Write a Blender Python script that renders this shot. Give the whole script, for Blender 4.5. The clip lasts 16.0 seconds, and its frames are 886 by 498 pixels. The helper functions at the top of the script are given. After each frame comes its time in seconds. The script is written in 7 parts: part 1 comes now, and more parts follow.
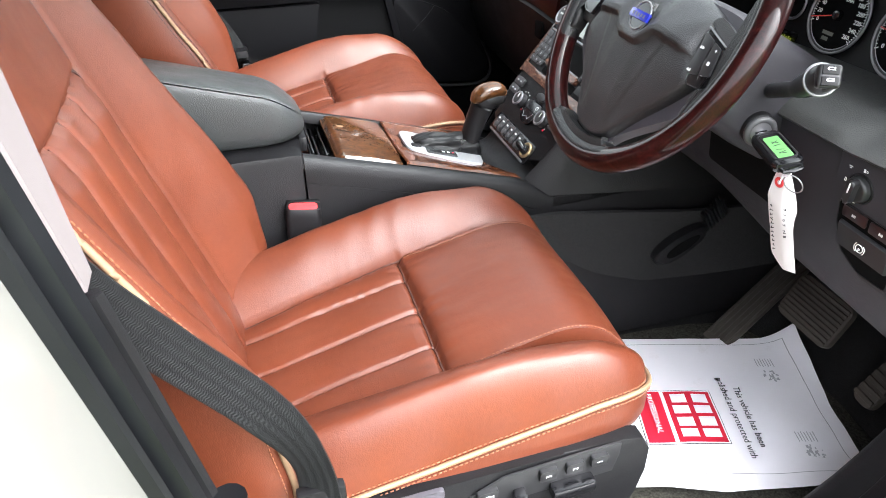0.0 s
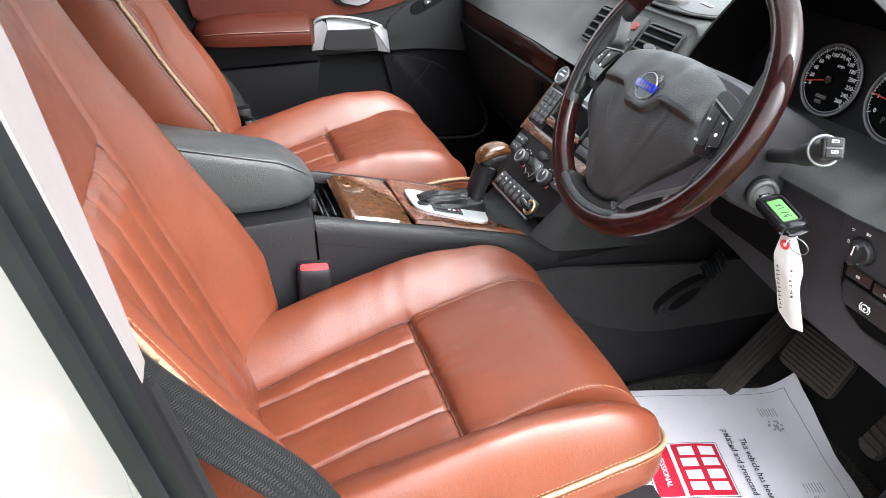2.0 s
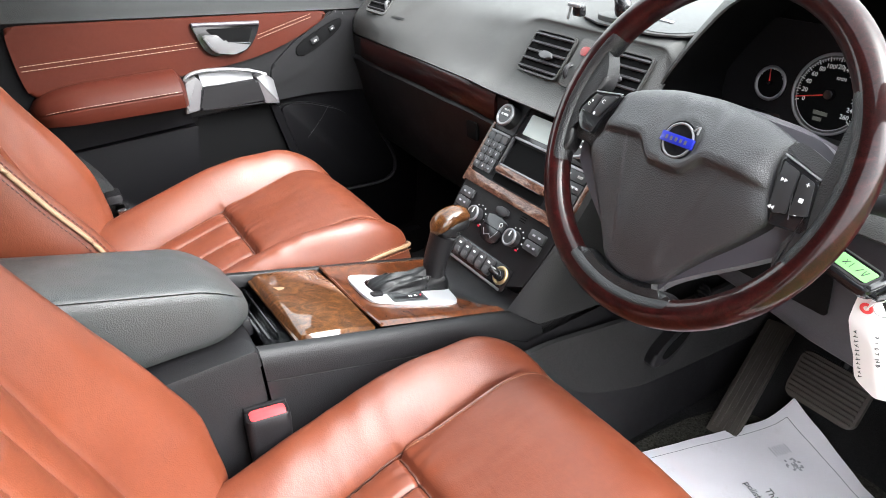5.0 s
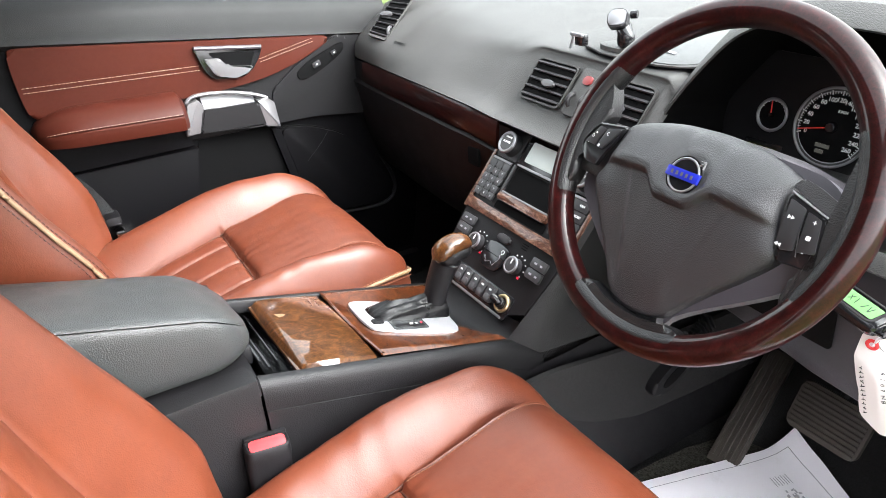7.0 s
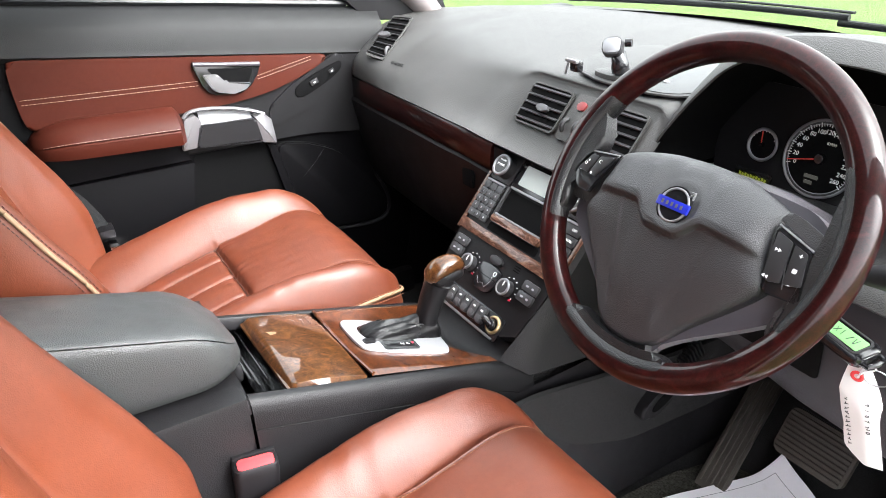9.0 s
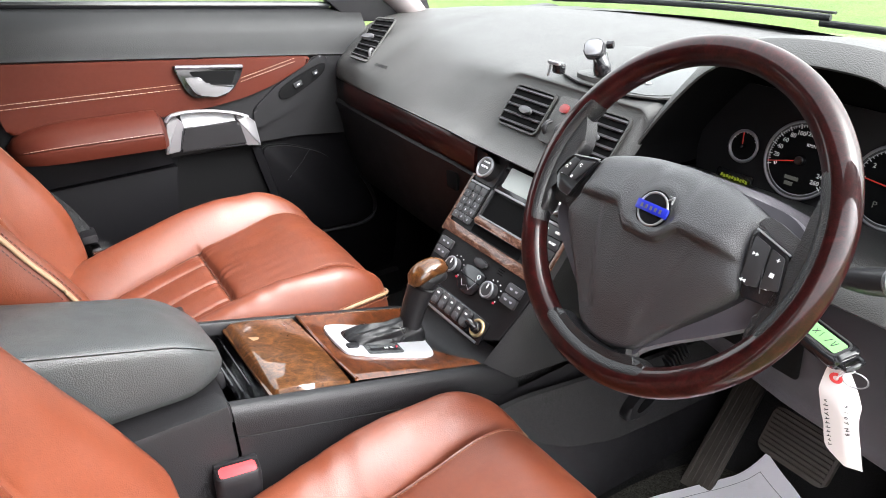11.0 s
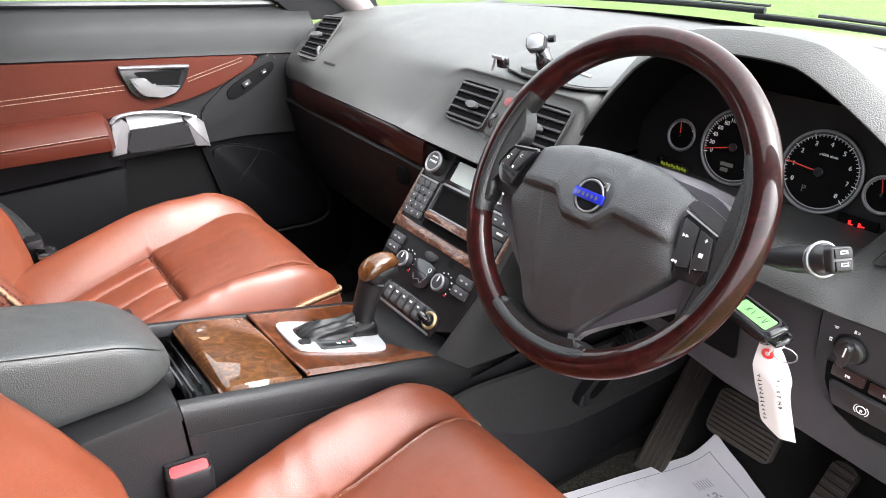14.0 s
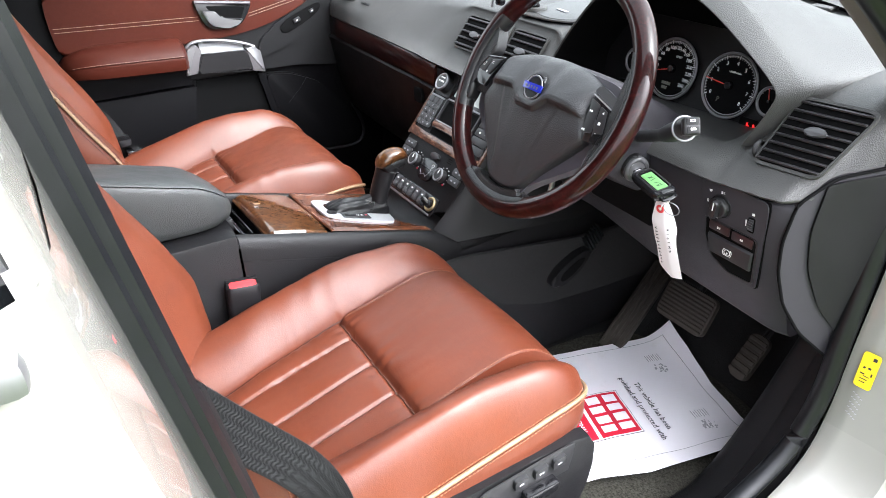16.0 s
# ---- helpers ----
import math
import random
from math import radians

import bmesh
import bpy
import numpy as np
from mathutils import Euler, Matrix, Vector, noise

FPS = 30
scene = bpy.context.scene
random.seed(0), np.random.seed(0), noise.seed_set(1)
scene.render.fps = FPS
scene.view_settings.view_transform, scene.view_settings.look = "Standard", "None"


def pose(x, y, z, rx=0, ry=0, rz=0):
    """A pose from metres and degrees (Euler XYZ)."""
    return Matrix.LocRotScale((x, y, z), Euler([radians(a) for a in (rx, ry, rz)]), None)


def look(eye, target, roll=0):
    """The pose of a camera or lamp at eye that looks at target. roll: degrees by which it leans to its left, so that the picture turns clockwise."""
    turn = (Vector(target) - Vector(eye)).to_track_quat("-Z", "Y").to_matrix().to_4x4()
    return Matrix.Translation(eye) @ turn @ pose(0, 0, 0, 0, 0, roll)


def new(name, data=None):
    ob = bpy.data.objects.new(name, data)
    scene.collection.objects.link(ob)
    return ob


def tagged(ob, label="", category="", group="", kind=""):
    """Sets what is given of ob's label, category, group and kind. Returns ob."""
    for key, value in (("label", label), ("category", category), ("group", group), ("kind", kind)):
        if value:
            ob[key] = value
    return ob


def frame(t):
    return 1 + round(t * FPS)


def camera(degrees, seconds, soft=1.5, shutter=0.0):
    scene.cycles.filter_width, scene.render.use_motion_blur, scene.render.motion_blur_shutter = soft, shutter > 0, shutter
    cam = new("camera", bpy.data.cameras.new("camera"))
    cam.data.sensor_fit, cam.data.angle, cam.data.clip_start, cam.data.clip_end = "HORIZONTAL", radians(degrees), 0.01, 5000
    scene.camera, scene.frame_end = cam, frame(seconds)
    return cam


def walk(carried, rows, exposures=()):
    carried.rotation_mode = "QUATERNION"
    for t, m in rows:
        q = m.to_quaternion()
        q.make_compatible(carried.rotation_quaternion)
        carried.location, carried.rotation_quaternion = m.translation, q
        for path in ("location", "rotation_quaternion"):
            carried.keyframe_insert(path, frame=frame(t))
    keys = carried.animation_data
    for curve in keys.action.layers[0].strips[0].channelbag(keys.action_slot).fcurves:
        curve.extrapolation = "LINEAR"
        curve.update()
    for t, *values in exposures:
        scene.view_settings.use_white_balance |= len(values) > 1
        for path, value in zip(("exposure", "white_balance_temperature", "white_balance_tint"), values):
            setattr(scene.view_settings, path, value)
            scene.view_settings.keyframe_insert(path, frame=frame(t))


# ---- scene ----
cam = camera(64.3, 16.0, 0.7)
PATH = [
    (0, (1.142, -0.19, 1.369), (-0.467, 0.275, 0.276), -0.5),
    (0.5, (1.135, -0.191, 1.373), (-0.454, 0.307, 0.265), 0.3),
    (1, (1.133, -0.186, 1.385), (-0.467, 0.334, 0.303), 0.5),
    (1.5, (1.137, -0.193, 1.399), (-0.488, 0.345, 0.364), 0.4),
    (2, (1.13, -0.226, 1.405), (-0.523, 0.296, 0.407), -0.5),
    (2.5, (1.076, -0.213, 1.394), (-0.605, 0.235, 0.408), -2.3),
    (3, (0.956, -0.152, 1.394), (-0.738, 0.221, 0.398), -4.9),
    (3.5, (0.879, -0.159, 1.388), (-0.762, 0.336, 0.358), -5.6),
    (4, (0.861, -0.231, 1.407), (-0.709, 0.45, 0.373), -5.3),
    (4.5, (0.849, -0.255, 1.41), (-0.66, 0.572, 0.391), -4.4),
    (7, (0.825, -0.26, 1.423), (-0.699, 0.62, 0.473), -3.2),
    (7.5, (0.827, -0.259, 1.427), (-0.701, 0.629, 0.49), -2.6),
    (8, (0.83, -0.26, 1.431), (-0.699, 0.639, 0.508), -2.0),
    (10.5, (0.823, -0.257, 1.438), (-0.706, 0.654, 0.527), -1.6),
    (11, (0.829, -0.247, 1.44), (-0.686, 0.681, 0.522), -1.8),
    (11.5, (0.83, -0.241, 1.437), (-0.673, 0.704, 0.514), -1.9),
    (12, (0.83, -0.236, 1.438), (-0.664, 0.721, 0.515), -1.9),
    (12.5, (0.831, -0.238, 1.441), (-0.66, 0.729, 0.523), -1.9),
    (13, (0.837, -0.235, 1.438), (-0.647, 0.743, 0.522), -1.9),
    (13.5, (0.844, -0.235, 1.438), (-0.632, 0.756, 0.522), -2.0),
    (14, (0.853, -0.237, 1.436), (-0.605, 0.776, 0.514), -1.9),
    (14.5, (0.865, -0.245, 1.427), (-0.556, 0.795, 0.479), -1.4),
    (15, (0.906, -0.257, 1.422), (-0.504, 0.782, 0.456), -1.0),
    (15.5, (1.064, -0.273, 1.441), (-0.379, 0.712, 0.466), -1.2),
    (16, (1.178, -0.346, 1.447), (-0.319, 0.532, 0.453), -1.4),
]
walk(cam, [(t, look(eye, target, roll)) for t, eye, target, roll in PATH], [(0.0, 2.66, 6150, 11.0), (2.5, 2.68, 6150, 11.0), (3.5, 2.97, 6120, 11.5), (4.5, 2.96, 6250, 11.5), (7.5, 2.95, 6320, 12.5), (12.0, 2.95, 6350, 14.0), (14.5, 2.95, 6330, 14.0), (16.0, 2.60, 6080, 13.0)])

# ---- light ----
world = bpy.data.worlds.new("overcast_sky")
scene.world = world
world.use_nodes = True
wn, wl = world.node_tree.nodes, world.node_tree.links
sky = wn.new("ShaderNodeTexSky")
sky.sky_type = "NISHITA"
sky.sun_disc = False
sky.sun_elevation, sky.sun_rotation = radians(46), radians(57)
sky.air_density, sky.dust_density, sky.ozone_density = 1.6, 5.0, 1.0
pale = wn.new("ShaderNodeHueSaturation")
pale.inputs["Saturation"].default_value = 0.10
wl.new(sky.outputs[0], pale.inputs["Color"])
wl.new(pale.outputs[0], wn["Background"].inputs["Color"])
wn["Background"].inputs["Strength"].default_value = 0.192

sun_data = bpy.data.lights.new("sun", "SUN")
sun_data.energy, sun_data.angle, sun_data.color = 0.56, radians(62), (1.0, 0.97, 0.93)
sun = new("sun", sun_data)
sun.matrix_world = look((3.8, 2.4, 5.3), (0.0, 0.1, 0.9))

# ---- materials ----
def material(name, base, rough=0.5, metal=0.0, coat=0.0, spec=0.5):
    m = bpy.data.materials.new(name)
    m.use_nodes = True
    b = m.node_tree.nodes["Principled BSDF"]
    b.inputs["Base Color"].default_value = (*base, 1)
    b.inputs["Roughness"].default_value = rough
    b.inputs["Metallic"].default_value = metal
    b.inputs["Coat Weight"].default_value = coat
    b.inputs["Coat Roughness"].default_value = 0.035
    b.inputs["Specular IOR Level"].default_value = spec
    return m


def node(m, kind, **values):
    n = m.node_tree.nodes.new(kind)
    for key, v in values.items():
        n.inputs[key.replace("_", " ")].default_value = v
    return n


def wire(m, a, b):
    m.node_tree.links.new(a, b)


def bsdf(m):
    return m.node_tree.nodes["Principled BSDF"]


def coords(m, scale=(1, 1, 1)):
    t = m.node_tree.nodes.new("ShaderNodeTexCoord")
    p = node(m, "ShaderNodeMapping", Scale=scale)
    wire(m, t.outputs["Object"], p.inputs["Vector"])
    return p.outputs[0]


def noise_tex(m, vec, scale, detail=3.0, rough=0.55, distort=0.0):
    n = node(m, "ShaderNodeTexNoise", Scale=scale, Detail=detail, Roughness=rough, Distortion=distort)
    wire(m, vec, n.inputs["Vector"])
    return n.outputs["Fac"]


def ramp(m, fac, stops):
    r = m.node_tree.nodes.new("ShaderNodeValToRGB")
    while len(r.color_ramp.elements) < len(stops):
        r.color_ramp.elements.new(0.5)
    for e, (p, c) in zip(r.color_ramp.elements, stops):
        e.position, e.color = p, (*c, 1)
    wire(m, fac, r.inputs[0])
    return r.outputs[0]


def mix_col(m, fac, a, b, mode="MIX"):
    n = m.node_tree.nodes.new("ShaderNodeMix")
    n.data_type, n.blend_type = "RGBA", mode
    for v, i in ((fac, 0), (a, 6), (b, 7)):
        if isinstance(v, (int, float)):
            n.inputs[i].default_value = v
        elif isinstance(v, tuple):
            n.inputs[i].default_value = (*v, 1)
        else:
            wire(m, v, n.inputs[i])
    return n.outputs[2]


def bump(m, height, strength, distance, below=None):
    n = node(m, "ShaderNodeBump", Strength=strength, Distance=distance)
    wire(m, height, n.inputs["Height"])
    if below:
        wire(m, below, n.inputs["Normal"])
    wire(m, n.outputs[0], bsdf(m).inputs["Normal"])
    return n.outputs[0]


def rough_range(m, fac, lo, hi):
    n = node(m, "ShaderNodeMapRange", To_Min=lo, To_Max=hi)
    n.inputs["From Min"].default_value, n.inputs["From Max"].default_value = 0.3, 0.7
    wire(m, fac, n.inputs["Value"])
    wire(m, n.outputs[0], bsdf(m).inputs["Roughness"])


def cells(m, vec, scale, feature="F1"):
    n = node(m, "ShaderNodeTexVoronoi", Scale=scale)
    n.feature = feature
    wire(m, vec, n.inputs["Vector"])
    return n.outputs["Distance"]


def leather(name, dark, light, rough, grain=900.0, wrinkle=0.3, strength=0.12, creases=0.0, pebble=0.0006):
    m = material(name, light, rough)
    v = coords(m)
    large, small = noise_tex(m, v, 7.0, 4.0), noise_tex(m, v, 160.0, 3.0)
    c = ramp(m, large, [(0.32, dark), (0.68, light)])
    c = mix_col(m, 0.22, c, ramp(m, small, [(0.3, tuple(0.75 * x for x in dark)), (0.7, light)]))
    wire(m, c, bsdf(m).inputs["Base Color"])
    rough_range(m, noise_tex(m, v, 22.0, 3.0), rough - 0.06, rough + 0.08)
    folds = noise_tex(m, coords(m, (0.6, 1.6, 1.0)), 38.0, 5.0, 0.62, 1.2)
    first = bump(m, folds, wrinkle, 0.004)
    if creases:
        # fine stretch lines gathered in worn patches
        lines = noise_tex(m, coords(m, (1.0, 0.16, 0.30)), 150.0, 3.0, 0.6, 0.6)
        cross = noise_tex(m, coords(m, (0.22, 1.0, 0.8)), 110.0, 3.0, 0.6, 0.8)
        worn = ramp(m, noise_tex(m, v, 6.5, 3.0), [(0.40, (0, 0, 0)), (0.62, (1, 1, 1))])
        fine = mix_col(m, worn, mix_col(m, 0.5, lines, cross), (0.5, 0.5, 0.5))
        first = bump(m, fine, creases, 0.0022, first)
        # fine cracks of old leather
        bend = m.node_tree.nodes.new("ShaderNodeVectorMath")
        bend.operation = "SCALE"
        bend.inputs["Scale"].default_value = 0.030
        drift = node(m, "ShaderNodeTexNoise", Scale=26.0, Detail=3.0)
        wire(m, v, drift.inputs["Vector"])
        wire(m, drift.outputs["Color"], bend.inputs[0])
        shift = m.node_tree.nodes.new("ShaderNodeVectorMath")
        wire(m, coords(m, (0.55, 1.0, 0.7)), shift.inputs[0])
        wire(m, bend.outputs[0], shift.inputs[1])
        line = cells(m, shift.outputs[0], 105.0, "DISTANCE_TO_EDGE")
        thin = ramp(m, line, [(0.0, (0, 0, 0)), (0.05, (1, 1, 1))])
        patch_mask = ramp(m, noise_tex(m, v, 9.0, 4.0), [(0.46, (1, 1, 1)), (0.62, (0, 0, 0))])
        cracks = mix_col(m, patch_mask, thin, (1.0, 1.0, 1.0))
        first = bump(m, cracks, 0.06, 0.0012, first)
        wire(m, mix_col(m, cracks, mix_col(m, 0.10, c, tuple(0.5 * x for x in dark)), c), bsdf(m).inputs["Base Color"])
    bump(m, cells(m, v, grain), strength, pebble, first)
    return m


def grained(name, base, rough, grain=1500.0, strength=0.25, spread=0.25, spec=0.5, gloss=0.07):
    m = material(name, base, rough, spec=spec)
    v = coords(m)
    wear = noise_tex(m, v, 5.0, 5.0)
    lo, hi = tuple(x * (1 - spread) for x in base), tuple(x * (1 + spread) for x in base)
    wire(m, ramp(m, wear, [(0.3, lo), (0.7, hi)]), bsdf(m).inputs["Base Color"])
    rough_range(m, noise_tex(m, v, 30.0, 4.0), rough - gloss, rough + gloss)
    bump(m, cells(m, v, grain), strength, 0.0005)
    return m


def timber(name, stops, stretch, scale, coat=0.75, turns=1.0):
    m = material(name, stops[1][1], 0.4, coat=coat, spec=0.08)
    v = coords(m, stretch)
    swirl = noise_tex(m, v, scale, 6.0, 0.62, turns)
    fine = noise_tex(m, v, scale * 5, 4.0, 0.7, 2.0)
    c = ramp(m, swirl, stops)
    c = mix_col(m, 0.35, c, ramp(m, fine, [(0.35, stops[0][1]), (0.65, stops[-1][1])]))
    wire(m, c, bsdf(m).inputs["Base Color"])
    return m


TAN = leather("tan_leather", (0.086, 0.0198, 0.0083), (0.121, 0.0300, 0.0129), 0.415, 620.0, 0.07, 0.20, 0.24)
bsdf(TAN).inputs["Specular IOR Level"].default_value = 0.44
# The seats' tan leather again, darkened for the shade on the far door
TAN_SHADED = leather("tan_leather_shaded", (0.040, 0.0082, 0.0046), (0.048, 0.0104, 0.0058), 0.46, wrinkle=0.04)
bsdf(TAN_SHADED).inputs["Specular IOR Level"].default_value = 0.12
CREAM = leather("cream_piping", (0.200, 0.122, 0.066), (0.245, 0.155, 0.090), 0.6, wrinkle=0.1)
SEAM = material("seam_shadow_leather", (0.045, 0.012, 0.006), 0.6)
SEAM_THREAD = material("tan_thread", (0.20, 0.078, 0.037), 0.75)
THREAD = material("cream_thread", (0.27, 0.205, 0.155), 0.8)
BLACK_LEATHER = leather("black_leather", (0.004, 0.004, 0.0045), (0.009, 0.009, 0.0095), 0.33, grain=620.0, wrinkle=0.05, strength=0.8, pebble=0.0006)
ARM_LEATHER = leather("armrest_leather", (0.030, 0.0322, 0.0320), (0.039, 0.0418, 0.0416), 0.42, grain=620.0, wrinkle=0.01, strength=0.65, pebble=0.0006)
DASH = grained("dash_soft_plastic", (0.0370, 0.0368, 0.0352), 0.48, 620.0, 1.0, 0.05, 0.42, 0.02)
DASH_LOW = grained("lower_dash_plastic", (0.0265, 0.0250, 0.0290), 0.50, 1200.0, 0.3, 0.08, 0.26, 0.03)
TRIM = grained("black_trim_plastic", (0.0068, 0.0066, 0.0074), 0.48, 1400.0, 0.25, 0.2, 0.25)
PAD = grained("airbag_cover_plastic", (0.0185, 0.0185, 0.0200), 0.40, 800.0, 0.8, 0.10, 0.60)
GREY_SHELL = grained("grey_shroud_plastic", (0.052, 0.049, 0.058), 0.5, 1200.0, 0.2, 0.1)
# Door plastic darkened for the shade low on the door; FRONT_GREY stays lighter
DOOR_SHADED = grained("door_plastic_shaded", (0.0030, 0.0029, 0.0034), 0.50, 700.0, 0.35, 0.08, 0.06, 0.03)
FRONT_GREY = grained("door_front_plastic", (0.0072, 0.0071, 0.0078), 0.48, 700.0, 0.35, 0.08, 0.20, 0.03)
ROLL = grained("door_top_plastic", (0.0072, 0.0075, 0.0078), 0.56, 800.0, 0.4, 0.06, 0.22, 0.03)
CONSOLE = grained("console_plastic", (0.0066, 0.0065, 0.0072), 0.46, 620.0, 0.5, 0.10, 0.28, 0.04)
GLOSS = material("gloss_black", (0.008, 0.008, 0.009), 0.16)
BUTTON = material("button_black", (0.017, 0.0168, 0.0180), 0.40, spec=0.45)
BUTTON_GREY = material("button_grey", (0.055, 0.055, 0.058), 0.4)
RUBBER = grained("seal_rubber", (0.0042, 0.0045, 0.0055), 0.36, 1500.0, 0.12, 0.3, 0.4, 0.05)
PEDAL = grained("pedal_rubber", (0.034, 0.0285, 0.0225), 0.7, 400.0, 0.5, 0.4)
SCOOP = material("scoop_silver", (0.150, 0.149, 0.156), 0.42)
DOOR_SILVER = material("grip_silver", (0.165, 0.163, 0.169), 0.42, 0.6)
BOOT = leather("boot_leather", (0.004, 0.004, 0.0045), (0.007, 0.007, 0.0075), 0.30, grain=700.0, wrinkle=0.25, strength=0.15)
bsdf(BOOT).inputs["Specular IOR Level"].default_value = 0.22
FOG_KEY = material("fog_key_black", (0.020, 0.0105, 0.0110), 0.30)
ROCKER = material("rocker_grey", (0.030, 0.030, 0.032), 0.38)
SILVER = material("satin_silver", (0.27, 0.27, 0.28), 0.44, 0.85)
PLATE_SILVER = material("brushed_plate_silver", (0.46, 0.465, 0.485), 0.38, 0.5)
CHROME = material("chrome", (0.82, 0.82, 0.82), 0.08, 1.0)
WHITE_INK = material("white_print", (0.75, 0.75, 0.75), 0.6)
GREY_INK = material("grey_print", (0.30, 0.30, 0.32), 0.7)
FAINT_INK = material("faint_print", (0.42, 0.42, 0.45), 0.7)
RED_PLASTIC = material("red_plastic", (0.62, 0.045, 0.05), 0.3)
HAZARD = material("hazard_red", (0.16, 0.02, 0.02), 0.35)
NEEDLE = material("red_needle", (0.65, 0.03, 0.02), 0.4)
RED_INK = material("red_print", (0.62, 0.012, 0.04), 0.6)
BLUE = material("badge_blue", (0.012, 0.02, 0.30), 0.25, coat=0.5)
BRASS = material("brass_socket", (0.55, 0.42, 0.24), 0.3, 0.9)
YELLOW = material("yellow_sticker", (0.85, 0.62, 0.01), 0.5)
GREEN = material("green_label", (0.16, 0.40, 0.13), 0.55)
INK = material("black_ink", (0.02, 0.02, 0.03), 0.7)
HEADLINER = grained("pillar_fabric", (0.145, 0.126, 0.124), 0.85, 900.0, 0.2, 0.05)
DISPLAY = material("smoked_display", (0.045, 0.048, 0.049), 0.14)
LENS = material("display_lens", (0.30, 0.33, 0.31), 0.25)
# Near black for black parts, and for recess shade painted as flat sheets
BLACK_AND_SHADE = material("black_and_recess_shade", (0.0022, 0.0022, 0.0024), 0.8, spec=0.08)

WALNUT = timber("burl_walnut", [(0.33, (0.008, 0.0026, 0.0010)), (0.48, (0.042, 0.0145, 0.0040)), (0.70, (0.120, 0.048, 0.0130))], (1.3, 1.0, 1.0), 26.0, coat=1.0, turns=2.8)
RED_WALNUT = timber("red_walnut", [(0.33, (0.012, 0.0030, 0.0013)), (0.48, (0.050, 0.0125, 0.004)), (0.68, (0.125, 0.040, 0.012))], (1.0, 1.5, 1.0), 20.0, coat=1.0, turns=2.2)
# Grain whose palest tone also paints the sky's reflection in the varnish
STACK_WOOD = timber("stack_wood", [(0.34, (0.014, 0.004, 0.003)), (0.52, (0.050, 0.0155, 0.009)), (0.66, (0.22, 0.125, 0.085))], (0.5, 1.6, 1.6), 34.0, turns=2.4)
MAHOGANY = timber("rim_mahogany", [(0.30, (0.0018, 0.0005, 0.0005)), (0.50, (0.0085, 0.0013, 0.0013)), (0.75, (0.034, 0.0045, 0.0044))], (1.0, 1.0, 1.0), 46.0, 0.5, 1.2)
STRIP_WOOD = timber("dash_strip_wood", [(0.30, (0.003, 0.0009, 0.0008)), (0.50, (0.009, 0.0019, 0.0016)), (0.75, (0.026, 0.0054, 0.0042))], (0.5, 2.0, 2.0), 24.0, 0.3, 1.6)

CARPET = material("black_carpet", (0.018, 0.018, 0.017), 0.95, spec=0.1)
_v = coords(CARPET)
wire(CARPET, ramp(CARPET, noise_tex(CARPET, _v, 520.0, 3.0), [(0.3, (0.014, 0.014, 0.0143)), (0.7, (0.036, 0.0355, 0.0355))]), bsdf(CARPET).inputs["Base Color"])
bump(CARPET, noise_tex(CARPET, _v, 900.0, 3.0), 0.9, 0.003)
MAT = material("grey_carpet_mat", (0.05, 0.05, 0.042), 0.95, spec=0.1)
_v = coords(MAT)
wire(MAT, ramp(MAT, noise_tex(MAT, _v, 320.0, 4.0), [(0.3, (0.018, 0.0175, 0.014)), (0.7, (0.080, 0.077, 0.064))]), bsdf(MAT).inputs["Base Color"])
bump(MAT, noise_tex(MAT, _v, 700.0, 3.0), 1.0, 0.004)
TAG_PAPER = material("tag_paper", (0.72, 0.69, 0.70), 0.8)
PAPER = material("white_paper", (0.84, 0.83, 0.85), 0.75)
_v = coords(PAPER)
wire(PAPER, mix_col(PAPER, ramp(PAPER, noise_tex(PAPER, _v, 16.0, 6.0, 0.7), [(0.60, (0, 0, 0)), (0.80, (0.6, 0.6, 0.6))]), (0.86, 0.84, 0.88), (0.66, 0.63, 0.62)), bsdf(PAPER).inputs["Base Color"])
bump(PAPER, noise_tex(PAPER, _v, 9.0, 3.0), 0.25, 0.01)
PAINT = material("pearl_white_paint", (0.80, 0.78, 0.72), 0.25, coat=1.0)
_v = coords(PAINT)
wire(PAINT, ramp(PAINT, noise_tex(PAINT, _v, 3.0, 5.0), [(0.3, (0.212, 0.210, 0.188)), (0.7, (0.240, 0.237, 0.214))]), bsdf(PAINT).inputs["Base Color"])
WEBBING = material("belt_webbing", (0.012, 0.012, 0.012), 0.66, spec=0.2)
_w = node(WEBBING, "ShaderNodeTexWave", Scale=420.0)
_w.bands_direction = "DIAGONAL"
wire(WEBBING, coords(WEBBING), _w.inputs["Vector"])
wire(WEBBING, ramp(WEBBING, _w.outputs["Fac"], [(0.2, (0.003, 0.0032, 0.0034)), (0.8, (0.013, 0.0135, 0.014))]), bsdf(WEBBING).inputs["Base Color"])
bump(WEBBING, _w.outputs["Fac"], 0.6, 0.0006)
MESH_GRILLE = material("speaker_grille", (0.02, 0.02, 0.02), 0.5)
_c = cells(MESH_GRILLE, coords(MESH_GRILLE), 420.0)
wire(MESH_GRILLE, ramp(MESH_GRILLE, _c, [(0.25, (0.004, 0.004, 0.004)), (0.45, (0.055, 0.058, 0.058))]), bsdf(MESH_GRILLE).inputs["Base Color"])
GRASS = material("mown_grass", (0.10, 0.22, 0.03), 0.8, spec=0.2)
_v = coords(GRASS, (1.0, 0.25, 1.0))
